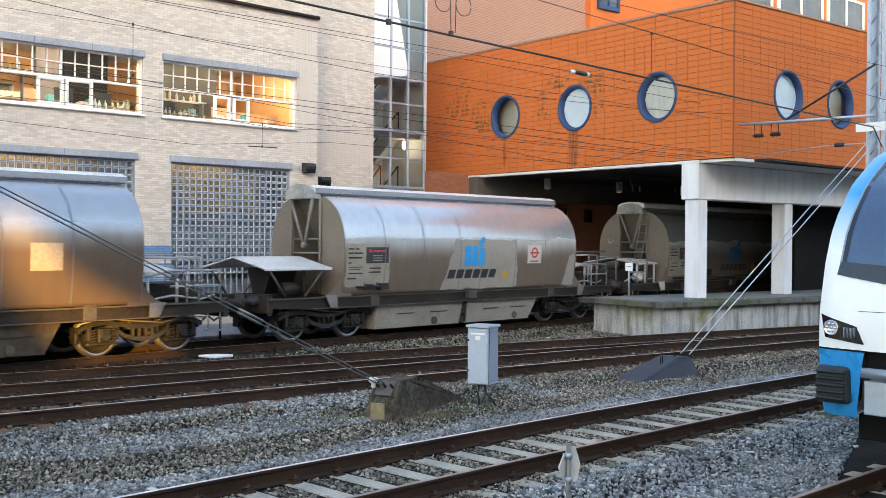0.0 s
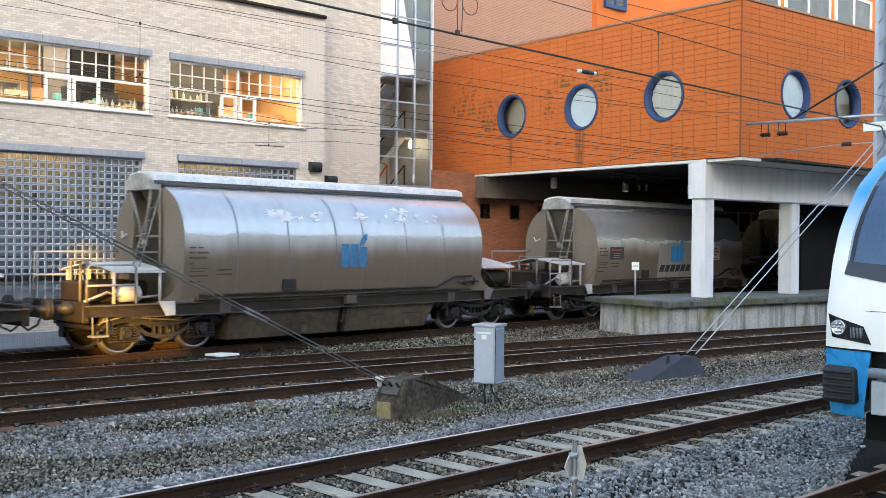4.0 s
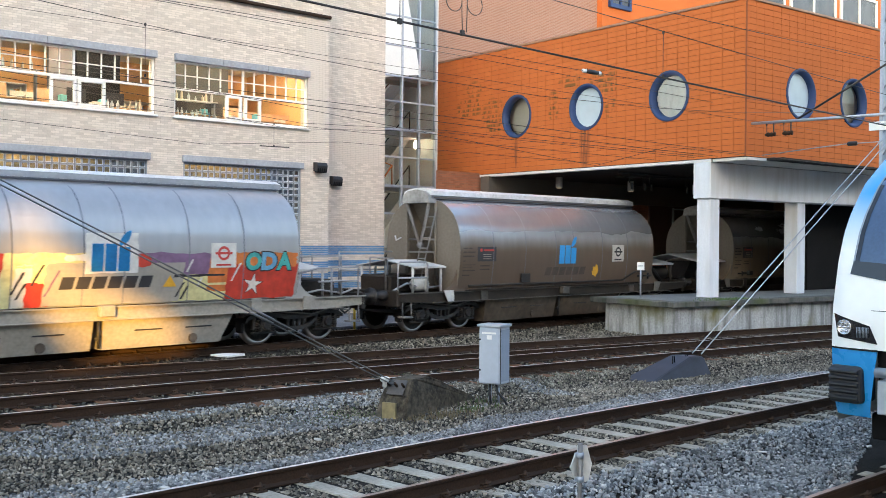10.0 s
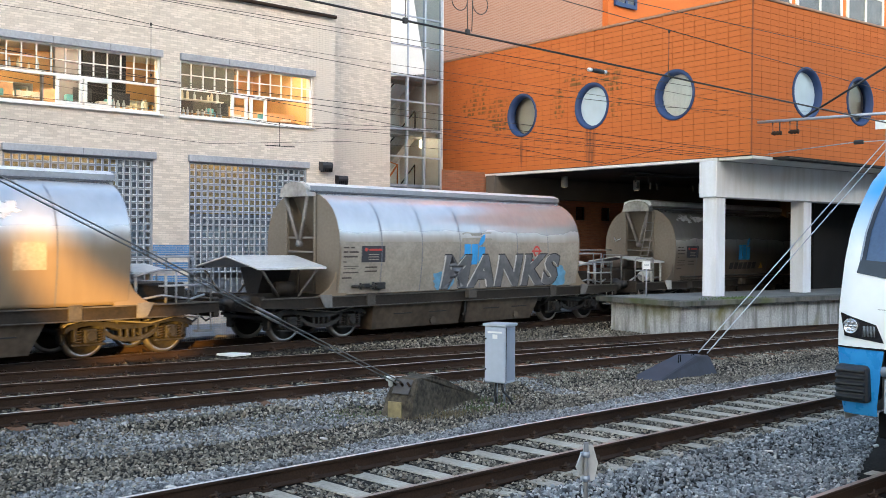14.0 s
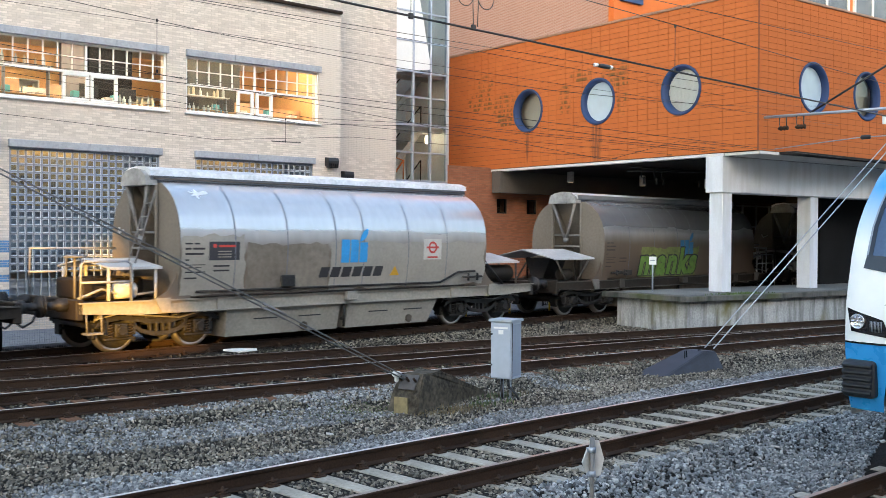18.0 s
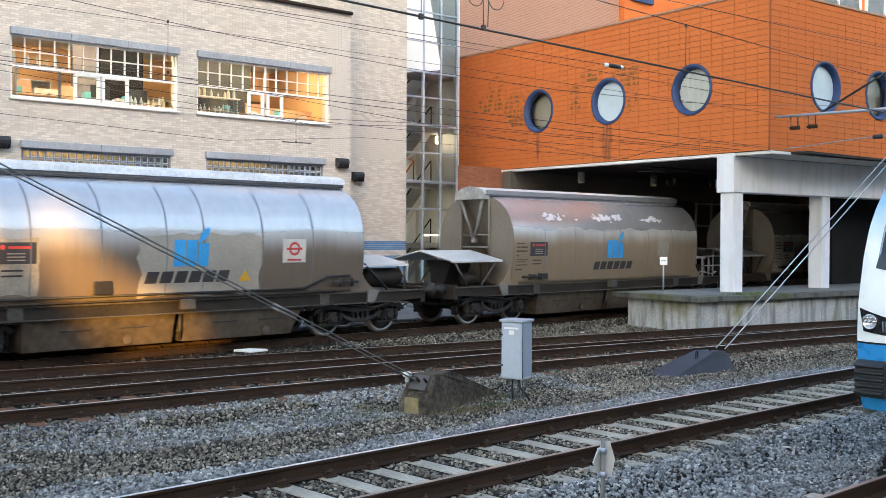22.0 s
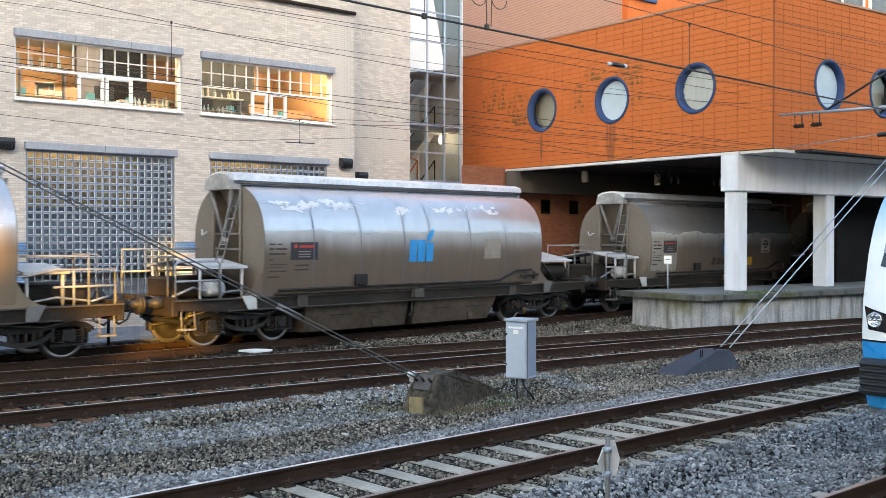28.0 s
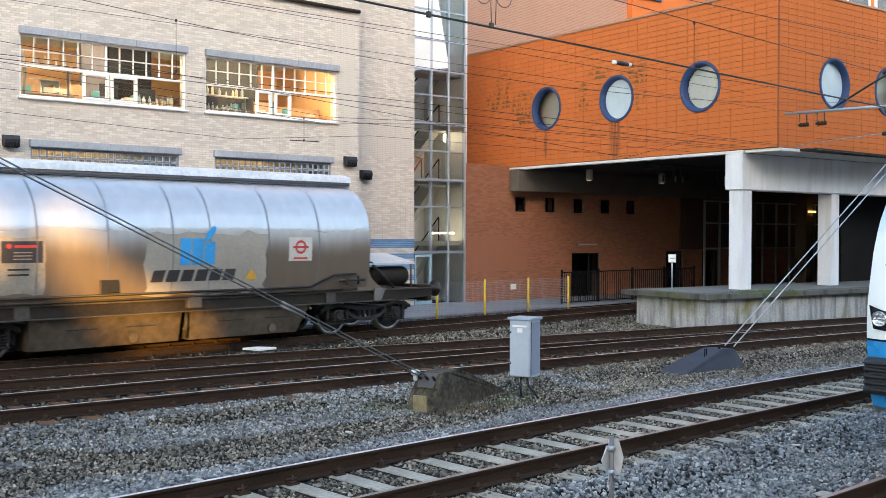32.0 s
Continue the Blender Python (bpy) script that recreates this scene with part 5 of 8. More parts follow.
BASES = {"ladder": base_wagon("ladder"), "gable": base_wagon("gable")}
LIVERY = {
    -1: ("gable", "dark", "dusty grey hopper wagon with a pale square panel"),
    0: ("gable", "mid", "grey hopper wagon with washed patch round a blue logo"),
    1: ("ladder", "mid", "grimy grey hopper wagon with a dull blue logo"),
    2: ("ladder", "mid", "dark brown hopper wagon with flaking pale paint"),
    3: ("ladder", "mid", "grey hopper wagon with blue logo and red emblem"),
    4: ("ladder", "tan", "pale grey hopper wagon with blue logo and red emblem"),
    5: ("gable", "light", "pale hopper wagon with colourful graffiti and two white stars"),
    6: ("ladder", "dark", "dark dusty hopper wagon with a bright blue logo"),
    7: ("gable", "tan", "tan dusty hopper wagon with flaked white patches"),
    8: ("gable", "tan", "two-tone hopper wagon with fat silver graffiti"),
    9: ("ladder", "mid", "brown dusty hopper wagon with flaked upper edge"),
    10: ("ladder", "mid", "cleaner pale hopper wagon with blue logo and pink emblem"),
    11: ("gable", "dark", "dark brown hopper wagon with green graffiti"),
    12: ("ladder", "mid", "silver grey hopper wagon with a washed patch round its logo"),
    13: ("gable", "tan", "tan dusty hopper wagon with blue logo"),
    14: ("gable", "mid", "hopper wagon with broad washed patch and yellow triangle"),
    15: ("gable", "tan", "tan dusty hopper wagon with white flaked shoulder"),
    16: ("ladder", "mid", "grimy hopper wagon with flaked top and blue logo"),
    17: ("ladder", "mid", "dusty hopper wagon with white data panel and yellow label"),
    18: ("ladder", "mid", "last grey hopper wagon with blue logo and red emblem"),
}
WAGONS = []
for n, (kind, paint, label) in LIVERY.items():
    w = copy_thing(BASES[kind], Matrix())
    tagged(w, label)
    for c in w.children:
        if c.name.startswith(("tank", "skirt")):
            if paint != "tan":
                c.data = c.data.copy()
                c.data.materials[0] = BODY[paint]
        if c.name.startswith(("sole_bar", "gusset", "bracket", "sole_flange")) and n in (5, 10):
            c.data = c.data.copy()
            c.data.materials[0] = M_hopper_pale
        if c.name.startswith("hopper") and n in (5, 0, 14, 10):
            c.data = c.data.copy()
            c.data.materials[0] = M_hopper_pale
    WAGONS.append((n, w))
    bright = n in (0, 3, 4, 5, 10, 12, 13, 14, 18, 7, 6, 9)
    if n not in (-1, 17, 8, 11):
        mark_logo(w, M_blue if bright or n == 16 else M_blue_dull)
    if n in (17,):
        mark_logo(w, M_blue_dull)
    if n not in (-1, 2, 8, 11, 16):
        mark_word(w, M_ink if bright and n not in (6,) else M_ink_faint)
    if n == 0:
        part("washed_patch", patch(-1.25, 1.95, 1.12, 2.48, 0.003, ragged=0.05, nx=12, nz=8, seed=n, taper=lambda h: (0.0 + 0.16 * h, 1.0 - 0.04 * h)), M_clean, w)
        part("washed_patch", patch(4.1, 4.66, 1.12, 2.05, 0.003, ragged=0.04, nx=6, nz=6, seed=8, taper=lambda h: (0.5 * h, 1)), M_clean, w)
    if n == 14:
        part("washed_patch", patch(-1.15, 3.2, 1.12, 2.42, 0.003, ragged=0.05, nx=14, nz=8, seed=n, taper=lambda h: (0.10 * h, 1.0 + 0.03 * h)), M_clean, w)
        part("washed_patch", patch(3.9, 4.66, 1.12, 2.35, 0.003, ragged=0.06, nx=6, nz=8, seed=4, taper=lambda h: (0.35 * h, 1)), M_clean, w)
        part("washed_patch", patch(-4.66, -3.1, 1.12, 2.45, 0.002, ragged=0.06, nx=10, nz=8, seed=3), M_clean, w)
    if n in (12, 18, 3):
        part("washed_patch", patch(-1.15, 1.75, 1.14, 2.42, 0.003, ragged=0.09, nx=12, nz=8, seed=n + 20), M_clean, w)
    if n == 10:
        part("washed_patch", patch(-0.7, 4.66, 1.12, 2.25, 0.003, ragged=0.06, nx=16, nz=8, seed=n), M_clean, w)
        part("washed_patch", patch(-4.66, -3.1, 1.12, 2.40, 0.002, ragged=0.06, nx=10, nz=8, seed=3), M_clean, w)
        part("brown_patch", patch(-3.05, -0.75, 1.12, 2.22, 0.004, ragged=0.05, nx=12, nz=8, seed=13), M_brownpatch, w)
    if n == 8:
        part("dust_band", patch(-4.66, 4.66, 1.10, 2.36, 0.002, nx=4, nz=8), M_panel_dull, w, "sharp-edged dusty lower band")
        part("washed_patch", patch(-0.45, 0.75, 1.4, 2.62, 0.004, ragged=0.03, nx=5, nz=6, seed=2), M_panel_dull, w)
        mark_logo(w, M_blue)
        for cx, cz, rx, rz, k in ((-1.15, 1.35, 0.40, 0.24, 1), (3.75, 1.4, 0.35, 0.30, 2), (-0.2, 1.95, 0.3, 0.1, 3)):
            part("spray_cloud", blob(cx, cz, rx, rz, 0.012, 26, 0.25, k), M_sprayblue, w, "light blue spray haze")
        part("spray_outline", lettering("MANKS", -1.25, 3.70, 1.10, 2.06, 0.075, 0.12, 0.014), M_ink, w, "black letter outlines")
        part("spray_gleam", lettering("MANKS", -1.24, 3.62, 1.13, 2.02, 0.05, 0.12, 0.0155), M_spraywhite, w, "white letter edges")
        part("spray_shape", lettering("MANKS", -1.19, 3.66, 1.12, 2.03, 0.05, 0.12, 0.017), M_silver, w, "silver letters")
    if n == 11:
        mark_logo(w, M_blue_dull)
        part("spray_cloud", patch(-2.78, 0.72, 1.11, 2.06, 0.011, 0.10, 0.05, 20, 8, 4), M_sprayolive, w, "yellow-green spray field")
        part("spray_outline", lettering("manks", -2.85, 0.72, 1.12, 2.10, 0.085, 0.14, 0.014), M_ink, w, "black letter outlines")
        part("spray_shape", lettering("manks", -2.79, 0.66, 1.15, 2.06, 0.045, 0.14, 0.017), M_green, w, "green letters")
        part("tag_panel", patch(2.3, 2.9, 2.02, 2.18, 0.006, nx=2, nz=2), M_panel, w)
    if n == 5:
        rows = [("spray_shape", -3.22, -2.15, 1.10, 2.12, M_sprayred), ("spray_shape", -3.24, -2.35, 1.10, 1.42, M_sprayorange), ("spray_shape", -2.22, -1.28, 1.10, 2.12, M_sprayyellow), ("spray_shape", -1.95, -1.62, 1.10, 1.9, M_spraywhite),
                ("spray_shape", -1.72, -1.22, 1.10, 1.55, M_sprayred), ("spray_shape", -1.40, -0.4, 1.90, 2.12, M_sprayyellow), ("spray_shape", 0.55, 2.3, 1.62, 2.12, M_spraypurple), ("spray_shape", 1.35, 2.8, 1.10, 1.66, M_sprayyellow),
                ("spray_shape", 2.25, 3.3, 1.3, 2.13, M_sprayorange), ("spray_shape", 2.72, 4.60, 1.10, 1.86, M_sprayred), ("spray_shape", 3.2, 4.62, 1.80, 2.13, M_sprayorange), ("washed_patch", -1.38, 1.62, 1.11, 1.93, M_clean)]
        for i, (name, a, b, c, d, m) in enumerate(rows):
            part(name, patch(a, b, c, d, 0.003 + 0.0005 * i, 0.10, 0.03, 10, 8, i), m, w)
        part("spray_shape", blob(0.72, 1.98, 0.2, 0.14, 0.0094, 22, 0.15, 2), M_sprayred, w, "red spray disc")
        part("white_field", patch(-0.52, 0.62, 1.72, 2.52, 0.0096, ragged=0.02, nx=6, nz=6, seed=6), M_spraywhite, w, "white field behind the logo")
        for k, (c, z, r) in enumerate(((-2.68, 1.52, 0.42), (3.45, 1.42, 0.24))):
            part("spray_star_outline", star(c, z, r * 1.16, 0.0105), M_ink, w)
            part("spray_star", star(c, z, r, 0.012), M_spraywhite, w, "white five-pointed star")
        for x, z, h, m in ((-1.98, 1.35, 0.42, M_ink), (-1.88, 1.25, 0.3, M_ink), (-1.60, 1.5, 0.4, M_ink), (-1.33, 1.3, 0.5, M_spraypurple), (1.5, 1.2, 0.3, M_ink), (1.62, 1.15, 0.28, M_ink), (2.0, 1.4, 0.2, M_spraywhite), (1.72, 1.72, 0.26, M_spraywhite), (2.85, 1.5, 0.4, M_spraywhite)):
            part("spray_stroke", patch(x, x + 0.05, z, z + h, 0.0115, 0.55, 0.01, 1, 4, int(h * 90)), m, w)
        part("spray_stroke", patch(1.45, 2.7, 1.62, 1.66, 0.0118, 0, 0.02, 8, 1, 3), M_ink, w)
        part("spray_stroke", patch(-0.95, -0.45, 1.97, 2.08, 0.0118, 0.3, 0.03, 4, 2, 5), M_spraywhite, w)
        for k, (ch, m) in enumerate((("O", M_sprayteal), ("D", M_sprayblue), ("A", M_sprayteal))):
            a = 3.22 + 0.42 * k
            part("spray_outline", lettering(ch, a - 0.03, a + 0.45, 1.70, 2.16, 0.07, 0.05, 0.0125), M_ink, w)
            part("spray_shape", lettering(ch, a, a + 0.42, 1.73, 2.13, 0.05, 0.05, 0.014), m, w)
    if n == 5:
        mark_logo(w, M_blue)
    emblem = {0: (M_panel, M_red), 3: (M_panel, M_red), 4: (M_panel, M_red), 5: (M_spraywhite, M_red), 6: (M_panel, M_ink), 10: (M_panel, M_red), 12: (M_panel, M_red), 17: (M_panel, M_ink_faint),
              18: (M_panel, M_red), 1: (M_panel_dull, None), 7: (M_panel_dull, None), 13: (M_panel_dull, None), 16: (M_panel_dull, None), -1: (M_panel_dull, None), 8: (M_panel_dull, M_red)}.get(n)
    if emblem:
        mark_emblem(w, *emblem)
    if n in (0, 4, 5, 9, 10, 12, 14, 15, 18, 7):
        part("warning_mark", patch(1.20, 1.52, 1.42, 1.66, 0.0125, nx=2, nz=4, taper=lambda h: (0.5 * h, 1 - 0.5 * h)), M_yellow, w, "yellow triangle")
    if n in (17,):
        part("warning_mark", patch(1.35, 1.75, 1.36, 1.66, 0.010, nx=2, nz=2), M_yellow, w, "yellow square")
    if n in (1, 6):
        part("yellow_blot", blob(1.5, 1.5, 0.16, 0.18, 0.008, seed=n), M_yellow, w)
    mark_data(w, {0: M_panel_dull, 5: M_panel, 17: M_clean, 14: M_clean, 10: M_clean, 18: M_panel_dull, 12: M_panel_dull, 1: M_panel_dull}.get(n), M_plate if n not in (2, 11) else None)
    if n == 2:
        mark_peel(w, [(-3.2, -0.5, 2.75, 3.1, 9), (0.0, 3.5, 2.8, 3.2, 9)], 2)
    if n == 7:
        mark_peel(w, [(-1.2, 0.6, 2.75, 3.2, 16), (-2.6, -2.2, 2.9, 3.1, 3), (1.9, 2.4, 2.8, 3.1, 5)], 7)
    if n == 9:
        mark_peel(w, [(-4.4, -1.5, 3.1, 3.3, 16)], 9)
    if n == 13:
        mark_peel(w, [(-0.9, 0.6, 2.85, 3.1, 12), (1.8, 3.0, 2.9, 3.05, 6), (-3.6, -1.5, 2.9, 3.1, 6)], 13)
    if n == 15:
        mark_peel(w, [(2.0, 4.4, 2.75, 3.2, 22)], 15)
    if n == 16:
        mark_peel(w, [(-4.4, -1.6, 2.95, 3.3, 16), (-0.7, -0.2, 2.9, 3.2, 3), (0.4, 3.4, 2.95, 3.2, 6)], 16)
    if n in (4, 10):
        mark_peel(w, [(-4.3, -3.8, 3.2, 3.35, 2)], n + 50)
for b in BASES.values():
    for o in (*b.children_recursive, b):
        bpy.data.objects.remove(o)

PITCH = 14.85
RUN = [(0, -0.08), (5.5, 47.10), (9, 76.82), (12.5, 106.64), (17.76, 151.52), (23, 196.64), (24.68, 211.32), (28.03, 241.22), (31.31, 270.92), (32, 277.16)]


def gone(t):
    """Metres that the train has run at t seconds."""
    ts, ds = [r[0] for r in RUN], [r[1] for r in RUN]
    i = max(0, min(len(ts) - 2, int(np.searchsorted(ts, t, side="right")) - 1))
    def slope(k):
        a, b = max(k - 1, 0), min(k + 1, len(ts) - 1)
        return (ds[b] - ds[a]) / (ts[b] - ts[a])
    h = ts[i + 1] - ts[i]
    u = (t - ts[i]) / h
    return (2 * u ** 3 - 3 * u ** 2 + 1) * ds[i] + (u ** 3 - 2 * u ** 2 + u) * h * slope(i) + (-2 * u ** 3 + 3 * u ** 2) * ds[i + 1] + (u ** 3 - u ** 2) * h * slope(i + 1)


def wagon_x(n, t):
    return (19.57 + n * PITCH - gone(t)) * math.cos(math.atan(0.0805))


def motions():
    """The train runs along its track from start to end, and its wheels roll."""
    for n, w in WAGONS:
        rows = []
        for i in range(65):
            t = i / 2
            x = wagon_x(n, t)
            s = y_d(x + 0.5) - y_d(x - 0.5)
            rows.append((t, pose(x, y_d(x), 0, 0, 0, math.degrees(math.atan(s)))))
        walk(w, rows)
        near = [f for f in range(0, 961, 2) if -9 < wagon_x(n, f / 30) < 58]
        first, last = near[0] / 30, near[-1] / 30
        turns = [(f / 30, -math.degrees((gone(f / 30) - gone(first)) / 0.46)) for f in near]
        if first > 0:
            turns.insert(0, (0, 0))
        if last < 32:
            turns.append((32, turns[-1][1]))
        for bogie in [c for c in w.children if c.name.startswith("bogie")]:
            for ws in [c for c in bogie.children if c.name.startswith("wheelset")]:
                s = ws.matrix_basis.translation.x
                walk(ws, [(t, pose(s, 0, 0.46, 0, a, 0)) for t, a in turns])
# ---- an unseen wall behind the platform, added to shade the yard but for two gaps ----
def shade_wall():
    """An unseen wall added at the sun's side; its two gaps shape the patch of low sun."""
    y_wall = -45.0
    def back(s, z):
        p = Vector((s * 0.9968, y_d(s) - 1.45, z))
        q = p - SUN_WAY * ((p.y - y_wall) / SUN_WAY.y)
        return (q.x, q.z)
    gaps = [[(6.40, 3.15), (7.05, 3.1), (7.45, 2.5), (7.9, 1.9), (8.5, 1.5), (9.4, 1.05), (10.1, 0.6), (10.1, 0.05), (7.8, 0.05), (7.2, 0.9), (6.75, 1.4), (6.45, 2.1)],
            [(4.9, 3.0), (5.75, 3.05), (5.9, 2.0), (5.3, 1.4)]]
    bm = bmesh.new()
    edges = []
    for loop in [[(-140, -0.4), (160, -0.4), (160, 21), (30, 21), (30, 32), (-140, 32)]] + [[back(*p) for p in g] for g in gaps]:
        vs = [bm.verts.new((x, y_wall, z)) for x, z in loop]
        edges += [bm.edges.new((vs[i], vs[(i + 1) % len(vs)])) for i in range(len(vs))]
    bmesh.ops.triangle_fill(bm, use_beauty=True, edges=edges)
    made = bmesh.ops.extrude_face_region(bm, geom=bm.faces[:])
    bmesh.ops.translate(bm, vec=(0, -0.2, 0), verts=[v for v in made["geom"] if isinstance(v, bmesh.types.BMVert)])
    bmesh.ops.recalc_face_normals(bm, faces=bm.faces[:])
    return solid("wall_station_side", bm, M_shadewall, "unseen grey wall added to shade the yard, with two gaps", "wall", kind="structure")


shade_wall()

# ---- brick building: lintels, windows, glass blocks, lamps ----
def stone_lintel(x0, x1, z, y):
    lin = thing("lintel", "weathered grey stone lintel over an opening", "lintel", group="stone lintels")
    n = 3 if x1 - x0 > 4.3 else 2
    for i in range(n):
        a, b = x0 + (x1 - x0) * i / n, x0 + (x1 - x0) * (i + 1) / n
        boxes("lintel_stone", [(a + 0.004, b - 0.004, y - 0.10, y + 0.12, z, z + 0.19)], M_lintel, lin, 0.01)


def sheet(name, x0, x1, y, z0, z1, mat, parent):
    """One thin pane that faces the yard."""
    bm = bmesh.new()
    bm.faces.new([bm.verts.new(p) for p in ((x0, y, z0), (x1, y, z0), (x1, y, z1), (x0, y, z1))])
    return part(name, bm, mat, parent)


def office_window(x0, x1, z0, z1, left, right):
    """A white steel window: small panes in two rows on top, large and opening panes below."""
    y = YF + 0.10
    win = thing("office_window", "white framed factory window with many small panes", "window", group="office windows", kind="structure")
    boxes("window_frame", [(x0, x1, y - 0.04, y + 0.06, z0, z0 + 0.06), (x0, x1, y - 0.04, y + 0.06, z1 - 0.06, z1), (x0, x0 + 0.06, y - 0.04, y + 0.06, z0 + 0.06, z1 - 0.06),
                           (x1 - 0.06, x1, y - 0.04, y + 0.06, z0 + 0.06, z1 - 0.06)], M_white, win, 0.006, "white window frame")
    boxes("sill", [(x0 - 0.05, x1 + 0.05, YF - 0.09, y - 0.042, z0 - 0.06, z0 - 0.01)], M_white, win, 0.008, "white sill")
    zm, w = z0 + 0.80, x1 - x0
    boxes("transom", [(x0 + 0.06, x1 - 0.06, y - 0.035, y + 0.05, zm - 0.035, zm + 0.035)], M_white, win, 0.006)
    for i in range(1, 12):
        t = 0.032 if i == 6 else 0.014
        boxes("glazing_bar", [(x0 + w * i / 12 - t, x0 + w * i / 12 + t, y - 0.03, y + 0.03, zm + 0.035, z1 - 0.06)], M_white, win)
    zr = (zm + z1) / 2
    boxes("glazing_bar", [(x0 + 0.06, x1 - 0.06, y - 0.026, y + 0.026, zr - 0.013, zr + 0.013)], M_white, win)
    for a, b in (left, right):
        xa, xb = x0 + w * a, x0 + w * b
        boxes("casement", [(xa, xb, y - 0.06, y + 0.04, z0 + 0.06, z0 + 0.14), (xa, xb, y - 0.06, y + 0.04, zm - 0.10, zm - 0.037), (xa, xa + 0.08, y - 0.06, y + 0.04, z0 + 0.14, zm - 0.10),
                           (xb - 0.08, xb, y - 0.06, y + 0.04, z0 + 0.14, zm - 0.10)], M_white, win, 0.006, "opening casement")
    cuts = [x0, x0 + w * left[0], x0 + w * left[1], x0 + w * right[0], x0 + w * right[1], x1]
    for a, b in zip(cuts, cuts[1:]):
        if b - a > 0.1:
            sheet("pane", a + 0.01, b - 0.01, y, z0 + 0.05, zm, M_glass, win)
    for i in range(12):
        for c, d in ((zm, zr), (zr, z1 - 0.05)):
            tilt = random.uniform(-0.003, 0.003)
            bm = bmesh.new()
            xa, xb = x0 + w * i / 12 + 0.01, x0 + w * (i + 1) / 12 - 0.01
            bm.faces.new([bm.verts.new(p) for p in ((xa, y - tilt, c), (xb, y + tilt, c), (xb, y + tilt, d), (xa, y - tilt, d))])
            part("pane", bm, M_glass, win)


for (x0, x1, z0, z1), l, r in zip(WINDOWS, ((0.36, 0.52), (0.53, 0.70)), ((0.53, 0.70), (0.51, 0.64))):
    stone_lintel(x0 - 0.02, x1 + 0.03, z1 - 0.01, YF)
for (x0, x1, z0, z1), l, r in zip(WINDOWS, ((0.36, 0.515), (0.37, 0.49)), ((0.525, 0.69), (0.51, 0.635))):
    office_window(x0, x1, z0, z1, l, r)
office_window(3.4, 7.9, 5.9, 7.5, (0.36, 0.5), (0.51, 0.64))
for x0, x1, z0, z1 in BLOCKS:
    stone_lintel(x0 - 0.04, x1 + 0.06, z1 - 0.0, YF)

M_lampglow = glowing("lamp_glow", (1.0, 0.86, 0.6), 3.0)
M_officefill = glowing("office_fill_glow", (1.0, 0.80, 0.55), 16.0)
M_paper = material("paper_and_card", (0.70, 0.66, 0.58), 0.8, vary=0.2)
M_wood = material("light_wood", (0.50, 0.27, 0.10), 0.5, vary=0.3, grain=10, blotch=2)
M_bluebox = material("blue_plastic", (0.06, 0.22, 0.45), 0.4, vary=0.2)
M_teal = material("teal_plastic", (0.15, 0.5, 0.55), 0.4, vary=0.2)
# Fill lamps added above the view to warm the office windows.
for x in (7.2, 10.2, 12.2, 15.0, 17.2):
    solid("ceiling_lamp", (lambda b: (rbox(b, x - 0.6, x + 0.6, 27.9, 28.1, 7.93, 7.99, 0.01), b)[1])(bmesh.new()), M_officefill, "unseen long lamp added to fill the office with warm light", "ceiling lamp", "office lamps")


def cupboard(x, wide, high, mat, shelves, y=30.6):
    c = thing("shelf_unit", "wooden shelf unit with folders in an office", "shelf", Matrix.Translation((x, y, 5.35)), group="office shelves")
    boxes("carcass", [(-wide / 2, -wide / 2 + 0.03, 0, 0.4, 0, high), (wide / 2 - 0.03, wide / 2, 0, 0.4, 0, high), (-wide / 2 + 0.03, wide / 2 - 0.03, 0.37, 0.4, 0, high), (-wide / 2, wide / 2, 0, 0.4, high, high + 0.03)], mat, c)
    rnd = random.Random(int(x * 10))
    for i in range(shelves):
        z = high * (i + 0.2) / shelves
        boxes("shelf", [(-wide / 2 + 0.03, wide / 2 - 0.03, 0, 0.37, z, z + 0.025)], mat, c)
        a = -wide / 2 + 0.06
        while a < wide / 2 - 0.12:
            h = rnd.uniform(0.18, 0.3)
            boxes("folder", [(a, a + 0.05, 0.04, 0.3, z + 0.026, z + 0.026 + h)], rnd.choice([M_paper, M_bluebox, M_wood, M_white, M_teal]), c)
            a += rnd.choice([0.06, 0.06, 0.14])


for x, wide, high, mat, k in ((8.9, 1.2, 1.9, M_wood, 4), (10.3, 0.9, 1.5, M_white, 3), (12.4, 1.0, 2.0, M_wood, 4), (14.4, 1.6, 1.3, M_white, 3), (16.3, 0.9, 2.0, M_wood, 4), (17.6, 0.9, 1.5, M_wood, 3)):
    cupboard(x, wide, high, mat, k)


def desk(x, y, screen):
    d = thing("office_desk", "office desk with papers by a window", "desk", Matrix.Translation((x, y, 5.35)), group="office desks")
    boxes("desktop", [(-0.7, 0.7, -0.4, 0.4, 0.71, 0.75)], M_wood, d, 0.006)
    for a in (-0.66, 0.66):
        boxes("leg", [(a - 0.03, a + 0.03, -0.36, 0.36, 0, 0.71)], M_steelgrey, d)
    if screen:
        boxes("monitor", [(-0.27, 0.27, 0.1, 0.14, 0.88, 1.22), (-0.03, 0.03, 0.1, 0.14, 0.75, 0.88)], M_black, d, 0.008)
    boxes("paper_stack", [(0.35, 0.57, -0.2, 0.1, 0.751, 0.86)], M_paper, d)
    boxes("desk_bin", [(-0.6, -0.42, -0.3, -0.1, 0.751, 0.95)], M_teal, d, 0.01)


